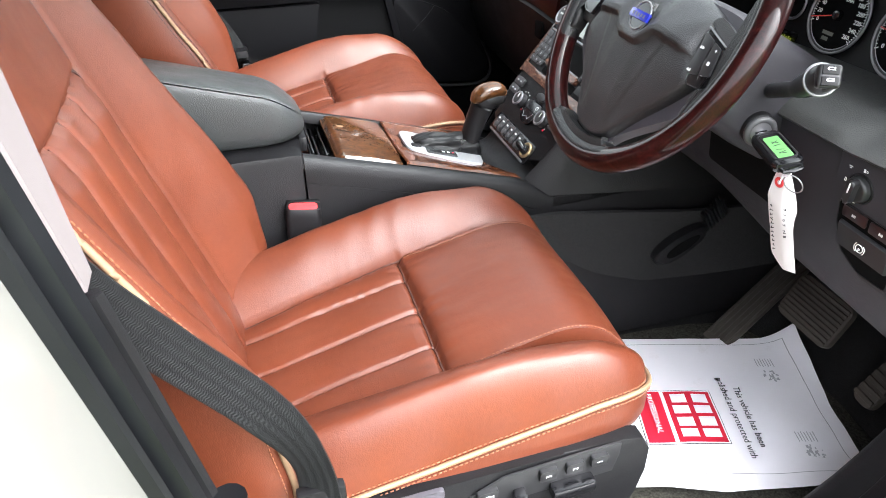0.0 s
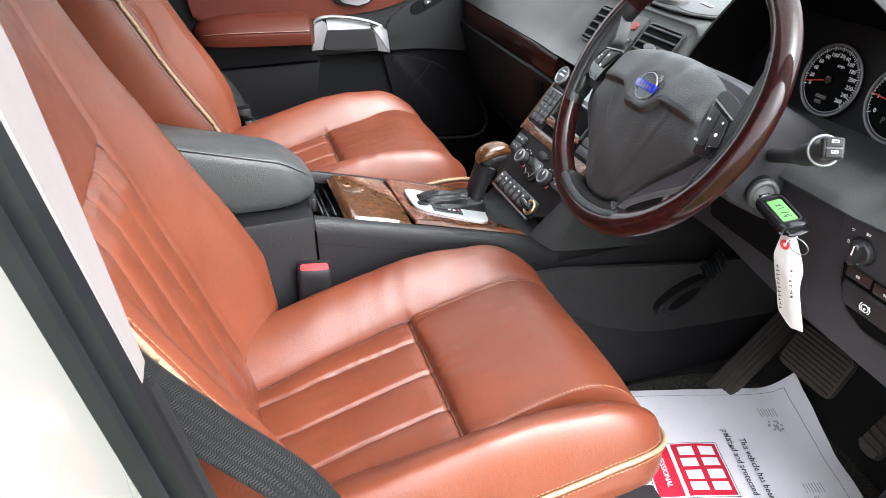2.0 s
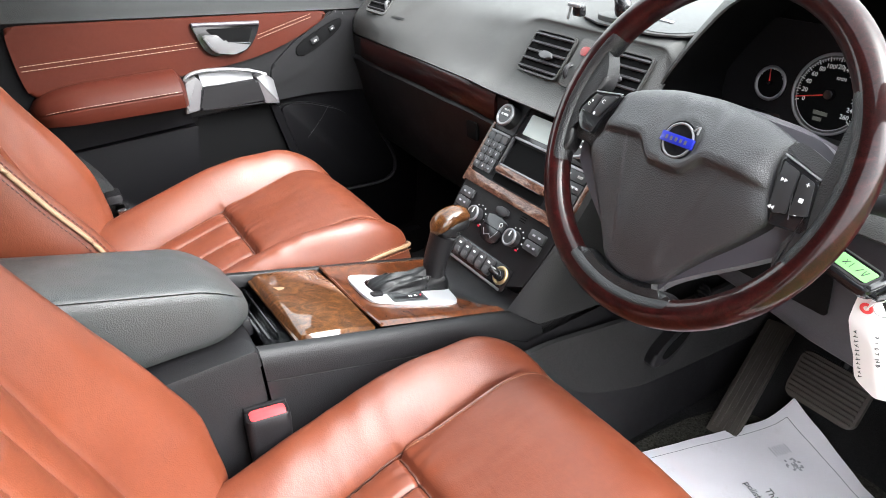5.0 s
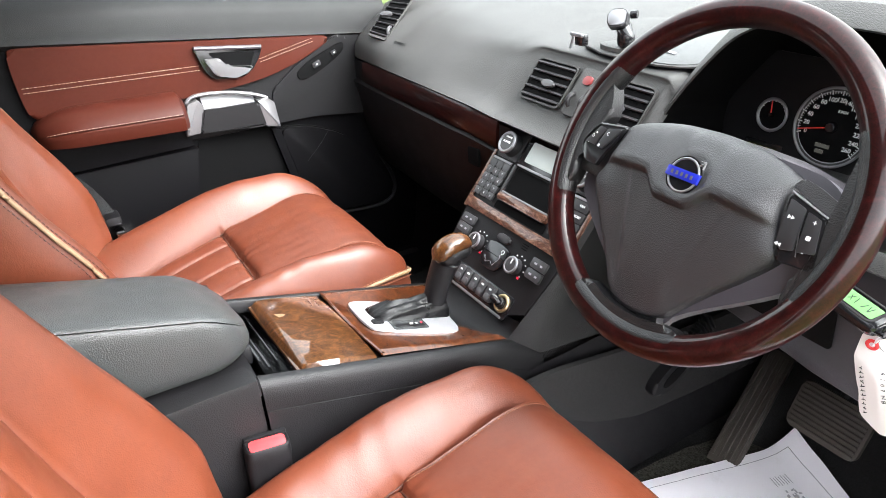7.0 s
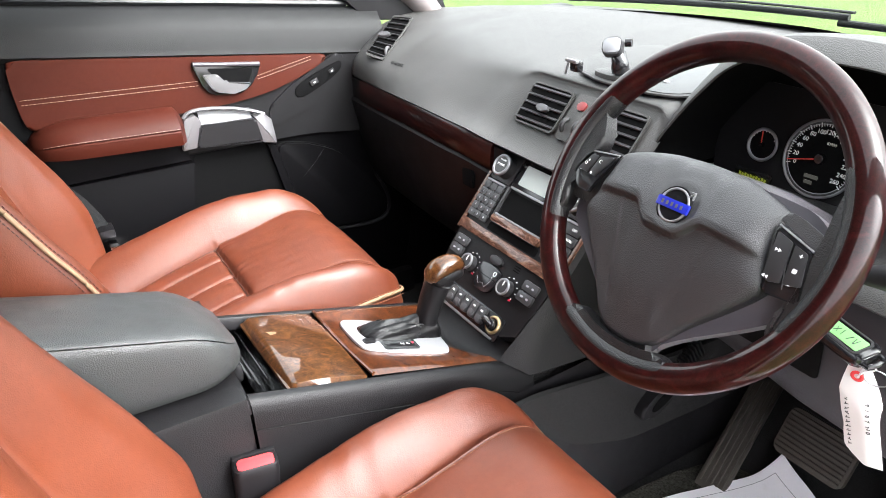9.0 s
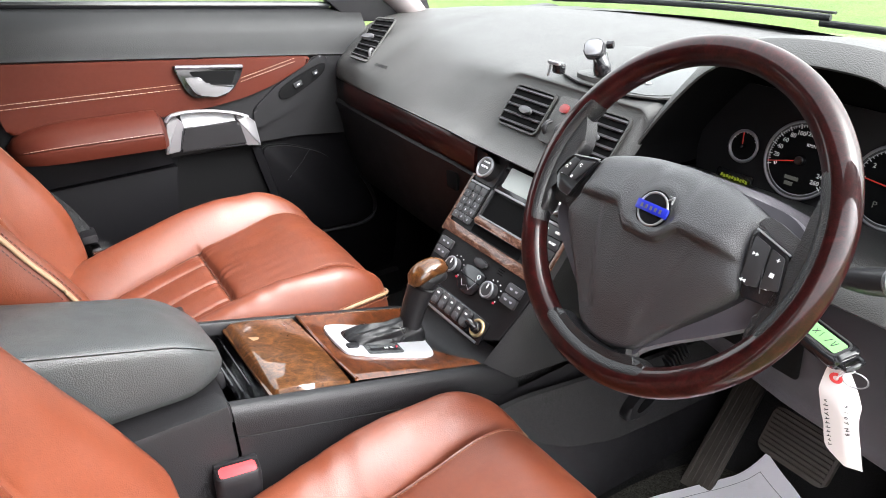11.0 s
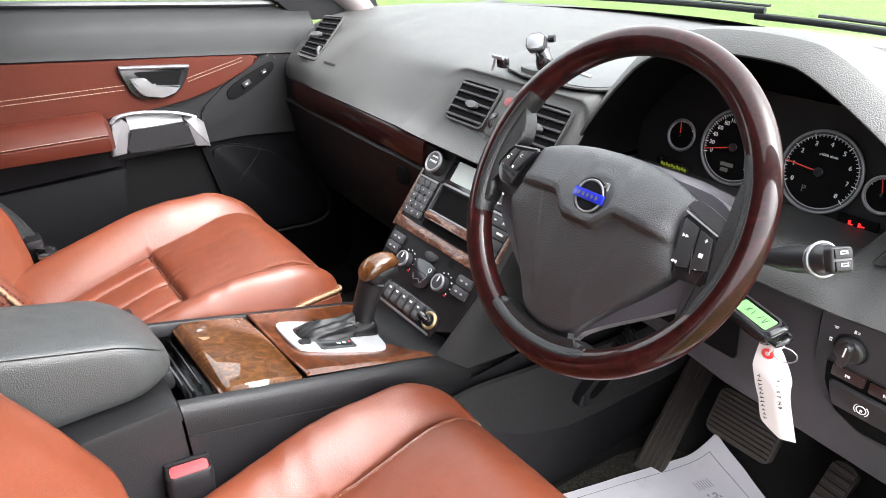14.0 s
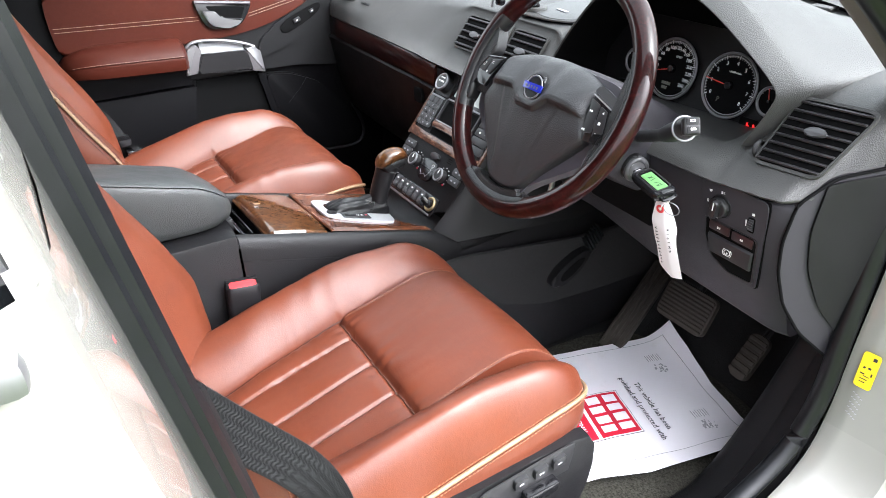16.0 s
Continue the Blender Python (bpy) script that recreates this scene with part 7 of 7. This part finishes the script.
letters("airbag_text", "SRS AIRBAG", 0.0075, moved(WM, -0.006, -0.118, 0.0045), PAD, cover, "embossed lettering")

# column shroud, ignition and stalk
column = thing("steering_column", (0.377, 0.40, 1.03), "charcoal plastic steering column shroud", "steering column")
rows = []
for d, w, h, dy in ((-0.035, 0.055, 0.050, 0), (-0.05, 0.066, 0.058, 0), (-0.10, 0.076, 0.066, -0.004), (-0.17, 0.082, 0.070, -0.008), (-0.26, 0.082, 0.070, -0.008)):
    rows.append([WM @ Vector((x, y + dy, d)) for x, y in rounded(2 * w, 2 * h, 0.03)])
part("shroud", loft(rows, closed=True, caps=True), DASH_LOW, column, "charcoal shroud")
part("adjust_lever", sweep([(0.300, 0.42, 0.965), (0.285, 0.41, 0.925), (0.283, 0.405, 0.895)], [0.006, 0.005, 0.007], 10, flat=0.6), SILVER, column, "steel adjusting lever")
KEY_M = frame_of((0.522, 0.405, 1.0040), (0.966, -0.25, -0.061), (0.257, 0.938, 0.234))
ig = KEY_M @ pose(-0.056, 0, 0, 0, 90, 0)
ign = part("ignition_ring", ring(0.0165, 0.0045, ig, 36, 10), BUTTON_GREY, column)
part("ignition_face", cyl(0.013, 0.003, ig, sides=28), SILVER, ign, "bright ignition lock face")
part("key_slot", box((0.004, 0.014, 0.001), (0, 0, 0.0033), m=ig), BLACK_AND_SHADE, ign)
part("lock_boss", cyl(0.022, 0.045, ig @ Matrix.Translation((0, 0, -0.046)), sides=32, bevel=0.004), TRIM, column)

stalk = thing("wiper_stalk", (0.53, 0.40, 1.08), "black wiper stalk with a silver ring and switch tip", "stalk")
path = glide([(0.455, 0.430, 1.055), (0.52, 0.402, 1.083), (0.560, 0.382, 1.104), (0.598, 0.362, 1.126)], 12)
part("stem", sweep(path, [0.009] * 5 + [0.011, 0.0125, 0.0132, 0.0135, 0.0135, 0.0135, 0.013], 18), BUTTON, stalk, "satin black stem")
axis = (path[-1] - path[-3]).normalized()
tz = axis.to_track_quat("Z", "Y").to_matrix().to_4x4()
tz.translation = path[-1]
part("silver_ring", ring(0.0158, 0.0017, tz @ Matrix.Translation((0, 0, -0.010)), 40, 10), SILVER, stalk, "bright ring")
part("collar_ring", ring(0.0142, 0.0012, tz @ Matrix.Translation((0, 0, -0.0165)), 40, 8), SILVER, stalk)
part("barrel", cyl(0.0146, 0.018, tz @ Matrix.Translation((0, 0, -0.010)), top=0.0120, sides=32, bevel=0.002), BUTTON, stalk, "black rotary barrel")
part("switch_tip", box((0.0225, 0.0235, 0.013), (0, 0, 0.0115), 0.005, tz, 4), BUTTON, stalk, "black switch tip")
for y in (0.0054, -0.0054):
    part("wash_button", box((0.016, 0.0088, 0.003), (0, y, 0.0180), 0.0012, tz), TRIM, stalk)
    bars([(0.0, y, 0.006, 0.0008), (0.0, y + 0.0022, 0.006, 0.0008), (-0.003, y + 0.0011, 0.0008, 0.003), (0.003, y + 0.0011, 0.0008, 0.003)], moved(tz, 0, 0, 0.0195), WHITE_INK, stalk)

# ---- pedals, mats, paper ----
def pedal(name, at, w, h, tilt, ribs, label, turn=0.0, arm=True):
    p = thing(name, at, label, "pedal", "pedals")
    m = Matrix.Translation(at) @ Euler((radians(tilt), 0, radians(turn))).to_matrix().to_4x4()
    part("plate", slab(rounded(w, h, 0.014), 0.012, moved(m, 0, 0, -0.012), 0.003), PEDAL, p)
    for i in range(ribs):
        y = (i + 0.5) / ribs * h * 0.90 - 0.45 * h
        part("rib", box((w * 0.92 - 0.012 * (abs(y) > 0.4 * h), h * 0.9 / ribs * 0.55, 0.006), (0, y, 0.002), 0.0015, m), PEDAL, p)
    if arm:
        part("arm", sweep([m @ Vector((0, 0.01, -0.012)), Vector(at) + Vector((0, 0.10, 0.09)), Vector(at) + Vector((0, 0.14, 0.26))], 0.010, 8), TRIM, p)
    return p


pedal("brake_pedal", (0.378, 0.715, 0.590), 0.125, 0.086, 62, 9, "worn black ribbed rubber brake pedal")
pedal("accelerator_pedal", (0.531, 0.732, 0.551), 0.044, 0.098, 55, 6, "narrow black ribbed accelerator pedal", -6)
rest = thing("foot_rest", (0.22, 0.72, 0.45), "ribbed black plastic foot rest", "foot rest")
fm = frame_of((0.232, 0.735, 0.500), (1, 0.25, 0), (-0.24, 0.86, 0.50))
part("plate", box((0.055, 0.26, 0.016), (0, 0, 0), 0.005, fm), PEDAL, rest)
for i in range(5):
    part("rib", box((0.0045, 0.235, 0.006), (-0.020 + 0.010 * i, 0, 0.008), 0.0015, fm), PEDAL, rest)

mat = thing("carpet_mat", (0.42, 0.50, 0.432), "worn grey-green carpet mat on the driver's floor", "car mat")
mo = smooth_outline([(0.19, 0.10), (0.185, 0.62), (0.25, 0.74), (0.62, 0.74), (0.67, 0.62), (0.67, 0.10)], 2)
part("mat", slab(mo, 0.012, Matrix.Translation((0, 0, 0.431)), 0.004), MAT, mat)

sheet = thing("paper_mat", (0.42, 0.48, 0.446), "creased white paper floor mat printed with a red block and text", "paper mat")
UX = Vector((0.9586, -0.2847, 0))
UY = Vector((0.2847, 0.9586, 0))
P0 = Vector((0.302, 0.766, 0))  # far corner near the pedals


def sheet_point(u, v):
    """u across from the far corner, v back along the sheet."""
    p = P0 + UX * u - UY * v
    z = 0.450 + 0.004 * noise.noise(Vector((u * 7, v * 6, 1))) + 0.0025 * noise.noise(Vector((u * 19, v * 17, 4)))
    z += 0.030 * max(0.0, (u - 0.27) / 0.085) ** 2 * max(0.0, 1 - v / 0.35)
    z += 0.040 * max(0.0, 1 - v / 0.07) ** 2 * max(0.0, 1 - u / 0.18)
    z += 0.020 * max(0.0, (u - 0.30) / 0.055) * max(0.0, min(1.0, (v - 0.25) / 0.1))
    return Vector((p.x, p.y, z))


W, L = 0.376, 0.60
rows = [[sheet_point(W * i / 40, L * j / 60) for i in range(41)] for j in range(61)]
page = part("page", loft(rows), PAPER, sheet)


def on_sheet(name, outline_rows, matl, lift):
    """Print laid on the sheet: a grid of (u, v) rows lifted just above it."""
    return part(name, loft([[sheet_point(u, v) + Vector((0, 0, lift)) for u, v in row] for row in outline_rows]), matl, page)


def grid(u0, v0, u1, v1, n=10):
    return [[(u0 + (u1 - u0) * i / n, v0 + (v1 - v0) * j / n) for i in range(n + 1)] for j in range(n + 1)]


for a, b, c, d in ((0.018, 0.024, 0.0192, 0.56), (0.336, 0.024, 0.3372, 0.56), (0.018, 0.024, 0.337, 0.0252)):
    on_sheet("border_line", grid(a, b, c, d, 24), GREY_INK, 0.0006)
on_sheet("red_frame", grid(0.146, 0.204, 0.271, 0.345, 12), INK, 0.0007)
on_sheet("white_gap", grid(0.1472, 0.2052, 0.2698, 0.3438, 12), PAPER, 0.0011)
on_sheet("red_block", grid(0.150, 0.208, 0.267, 0.290, 12), RED_INK, 0.0016)
on_sheet("red_block", grid(0.150, 0.297, 0.267, 0.341, 12), RED_INK, 0.0016)
for row in range(2):
    for i, (w, h) in enumerate(((0.0205, 0.027), (0.0190, 0.029), (0.0210, 0.028), (0.0185, 0.029))):
        on_sheet("logo_mark", grid(0.1575 + 0.0270 * i, 0.2155 + 0.0375 * row, 0.1575 + 0.0270 * i + w, 0.2155 + 0.0375 * row + h, 12), PAPER, 0.0030)


def sheet_text(word, size, u, v, matl):
    """Flat lettering along the sheet's width, read from the door."""
    p = sheet_point(u, v)
    hi = max(sheet_point(u + k * 0.02, v).z for k in range(-6, 7))
    m = frame_of((p.x, p.y, hi + 0.0012), UX, UY)
    return letters("printed_text", word, size, m, matl, page, thick=0.0002)


sheet_text("This vehicle has been", 0.0163, 0.213, 0.157, INK)
sheet_text("polished and protected with", 0.0163, 0.213, 0.180, INK)
sheet_text("PROFESSIONAL", 0.0135, 0.2085, 0.320, PAPER)
for u0 in (0.105, 0.290):
    spots = []
    for k in range(34):
        a, b = random.uniform(-0.016, 0.016), random.uniform(-0.014, 0.014)
        if a * a / 0.00026 + b * b / 0.0002 < 1:
            spots.append((a, b, random.uniform(0.002, 0.007), random.uniform(0.001, 0.004)))
    p = sheet_point(u0, 0.075)
    bars(spots, frame_of((p.x, p.y, p.z + 0.0012), UX, UY), FAINT_INK, page, "crest_print")
    bars([(-0.034, 0.014 - 0.005 * k, 0.022 - 0.004 * (k % 2), 0.0012) for k in range(7)], frame_of((p.x, p.y, p.z + 0.0012), UX, UY), FAINT_INK, page, "small_print")

# ---- footwell side, kick panel ----
side = thing("footwell_side", (0.15, 0.6, 0.43), "black carpeted side of the driver's footwell", "trim", kind="structure")
part("lower_lining", loft([[(0.142, y, 0.74 + 0.05 * max(0, y - 0.3)), (0.146, y, 0.70), (0.156, y, 0.55), (0.175, y, 0.44)] for y in np.linspace(0.0, 1.0, 12)]), TRIM, side, "black lower lining")
flap = [(0.20, 0.700), (0.31, 0.649), (0.39, 0.596), (0.50, 0.556), (0.67, 0.541), (0.83, 0.535), (0.98, 0.535), (0.98, 0.72), (0.70, 0.690), (0.58, 0.700), (0.30, 0.742), (0.20, 0.742)]
part("carpet_flap", slab(soft_corners(flap, 0.2, 3), 0.010, side_plane(0.160), 0.004), CARPET, side, "dark grey carpet flap beside the pedals")
duct_m = frame_of((0.176, 0.552, 0.634), (0, 0.86, 0.50), (0, -0.50, 0.86))
oval = [(0.060 * math.cos(a) * (1 + 0.15 * math.cos(a)), 0.023 * math.sin(a)) for a in np.linspace(0, 2 * math.pi, 28, endpoint=False)]
duct = part("heater_duct", slab(oval, 0.022, moved(duct_m, 0, 0, -0.008), 0.008, segments=4), TRIM, side, "black moulded heater outlet")
# outlet mouth as a flat black sheet, its shade in the colour
part("duct_mouth_shade", slab([(0.62 * x + 0.004, 0.50 * y - 0.002) for x, y in oval], 0.001, moved(duct_m, 0, 0, 0.0142)), BLACK_AND_SHADE, duct)
for i in range(7):
    part("duct_fin", box((0.0035, 0.040, 0.016), (0.070 + 0.0072 * i, 0.010 + 0.002 * i, 0.004), 0.001, duct_m), TRIM, duct)
kick = thing("kick_panel", (0.70, 0.72, 0.43), "charcoal plastic kick panel before the door", "trim", kind="structure")
part("panel", loft([[(0.755, 0.60, z + 0.02), (0.725, 0.625, z), (0.705, 0.66, z), (0.70, 0.75, z), (0.70, 1.0, z)] for z in (0.44, 0.55, 0.65, 0.80)]), DASH_LOW, kick)
part("outer_fill", box((0.05, 0.32, 0.75), (0.770, 0.885, 0.80), 0.01), TRIM, kick)

far_kick = thing("kick_panel", (-0.72, 0.75, 0.43), "black trim panel at the far side of the footwell", "trim", kind="structure")
part("panel", box((0.06, 0.62, 0.72), (-0.745, 0.79, 0.78), 0.01), TRIM, far_kick)
part("sill_trim", box((0.10, 1.3, 0.10), (-0.74, -0.1, 0.45), 0.02), TRIM, far_kick)

# ---- key and tag ----
key = thing("car_key", (0.52, 0.415, 1.0), "black key fob with a green label, in the ignition", "key")
def fob_layer(z, grow):
    return [KEY_M @ Vector((x, y, z)) for x, y in rounded(0.078 + 2 * grow, 0.036 + 2 * grow, 0.010, cx=-0.006)]


fob = part("fob", loft([fob_layer(z, g) for z, g in ((-0.0075, -0.004), (-0.0055, -0.001), (-0.001, 0.0), (0.0008, -0.0008), (0.0016, 0.0), (0.0050, -0.0006), (0.0070, -0.003))], closed=True, caps=True), GLOSS, key, "glossy black fob")
part("fob_frame", frame_plate(rounded(0.062, 0.0285, 0.008, cx=-0.006), rounded(0.057, 0.0240, 0.006, cx=-0.006), 0.0016, moved(KEY_M, 0, 0, 0.0066)), BUTTON, fob)
part("fob_loop", sweep([KEY_M @ Vector(p) for p in ((0.031, 0.011, 0), (0.039, 0.010, 0), (0.041, 0.0, 0), (0.039, -0.010, 0), (0.031, -0.011, 0))], 0.0028, 8), GLOSS, fob)
part("label", slab(rounded(0.048, 0.0180, 0.002, cx=-0.003), 0.0006, moved(KEY_M, 0, 0, 0.0071)), GREEN, key, "green handwritten label")
for x, turn in ((-0.013, 32), (-0.013, -32), (-0.006, 12), (0.004, -18), (0.010, 14), (0.0125, -10)):
    bars([(0, 0, 0.0006, 0.0085)], moved(KEY_M, x, 0, 0.0077, turn), INK, key, "handwriting")
part("blade", box((0.022, 0.009, 0.0028), (-0.052, 0, 0), 0.0008, KEY_M), CHROME, key)
part("key_ring", ring(0.012, 0.0008, frame_of((0.562, 0.399, 0.984), (0.9, 0.2, 0.3), (0.1, -0.3, 0.9)), 28, 6), SILVER, key)
part("string", sweep(glide([(0.548, 0.394, 0.981), (0.551, 0.392, 0.992), (0.558, 0.393, 1.001), (0.562, 0.392, 0.997), (0.553, 0.391, 0.990), (0.5475, 0.393, 0.979)], 20), 0.0009, 6), PAPER, key, "white string")
tag = thing("paper_tag", (0.562, 0.398, 0.86), "creased white paper tag with a red eyelet, hanging from the key", "tag")
TAG_M = frame_of((0.546, 0.395, 0.979), (0.965, 0.145, 0.219), (-0.208, -0.099, 0.974))


def tag_point(x, s, lift=0.0):
    """x across, s from the top (0) to the foot (1) of the folded tag."""
    bend = 0.16 * abs(x - 0.004) + 0.012 * abs(s - 0.40 - 8 * x) - 0.006 * s * (1 - s)
    return TAG_M @ Vector((x, 0.014 - 0.130 * s, lift - bend))


rows = []
for k in range(27):
    s = k / 26
    w = 0.0075 + 0.0120 * min(1.0, s / 0.26) ** 0.8
    right = w + 0.0022 * math.exp(-(((s - 0.36) / 0.06) ** 2))
    left = -w + 0.020 * max(0.0, (s - 0.86) / 0.14) ** 1.3 + 0.0015 * math.exp(-(((s - 0.62) / 0.08) ** 2))
    rows.append([tag_point(left + (right - left) * j / 12, s) for j in range(13)])
back_rows = [[p + Vector((0, 0.0005, 0)) for p in row[::-1]] for row in rows]
part("card", loft([a + b for a, b in zip(rows, back_rows)], closed=True, caps=True), TAG_PAPER, tag, angle=20)
part("eyelet", ring(0.0047, 0.0019, moved(TAG_M, 0, 0, 0.0010), 24, 6, flat=0.35), RED_PLASTIC, tag, "red paper eyelet")
for k in range(11):
    c = tag_point(-0.0125, 0.36 + 0.046 * k, 0.0007)
    bars([(0, 0, 0.0007, random.uniform(0.0032, 0.0048)), (0.0012, 0.0006, 0.0022, 0.0006)], moved(frame_of(c, (0.96, 0.30, 0.22), (-0.2, -0.1, 0.97)), 0, 0, 0, random.uniform(50, 120)), INK, tag, "handwriting")
for k, word in enumerate(("9", "/", "0", "7", "N", "B")):
    c = tag_point(0.0085, 0.36 + 0.050 * k + (0.02 if k > 3 else 0), 0.0009)
    letters("handwritten_mark", word, 0.0062, moved(frame_of(c, (0.96, 0.0, 0.22), (-0.2, -0.1, 0.97)), 0, 0, 0, -72), INK, tag, thick=0.0002)

# ---- phone holder and clip on the dashboard ----
holder = thing("phone_holder", (0.005, 0.555, 1.158), "small black and silver magnetic phone holder on the dash", "phone holder")
part("pad", slab(smooth_outline([(-0.045, -0.022), (0.035, -0.026), (0.045, 0.018), (-0.030, 0.030)], 2), 0.008, Matrix.Translation((0.005, 0.560, 1.157)), 0.003), DASH, holder, "grey sticky base pad")
part("post", sweep(glide([(0.018, 0.556, 1.162), (0.022, 0.548, 1.182), (0.012, 0.552, 1.196)], 8), [0.015, 0.014, 0.014, 0.014, 0.013, 0.012, 0.012, 0.012], 14), GLOSS, holder)
hm = frame_of((0.008, 0.547, 1.203), (0.80, 0.45, 0.10), (-0.2, 0.5, 0.82))
part("head", slab(rounded(0.031, 0.028, 0.008), 0.014, hm, 0.004), BUTTON, holder)
part("magnet_plate", slab(rounded(0.027, 0.024, 0.007), 0.004, moved(hm, 0, 0, 0.012), 0.002), SILVER, holder, "silver magnet plate")
part("thumb_screw", cyl(0.006, 0.010, hm @ pose(0.016, 0.010, -0.002, 0, 90, 0), sides=14), GLOSS, holder)
clip = thing("cable_clip", (-0.055, 0.526, 1.158), "small black cable clip stuck on the dashboard", "cable clip")
part("body", box((0.020, 0.014, 0.018), (-0.055, 0.528, 1.168), 0.004), GLOSS, clip)
part("jaw", box((0.028, 0.006, 0.006), (-0.058, 0.520, 1.177), 0.002), SILVER, clip)
part("stub", sweep([(-0.064, 0.518, 1.174), (-0.066, 0.514, 1.155)], 0.0022, 8), SILVER, clip)
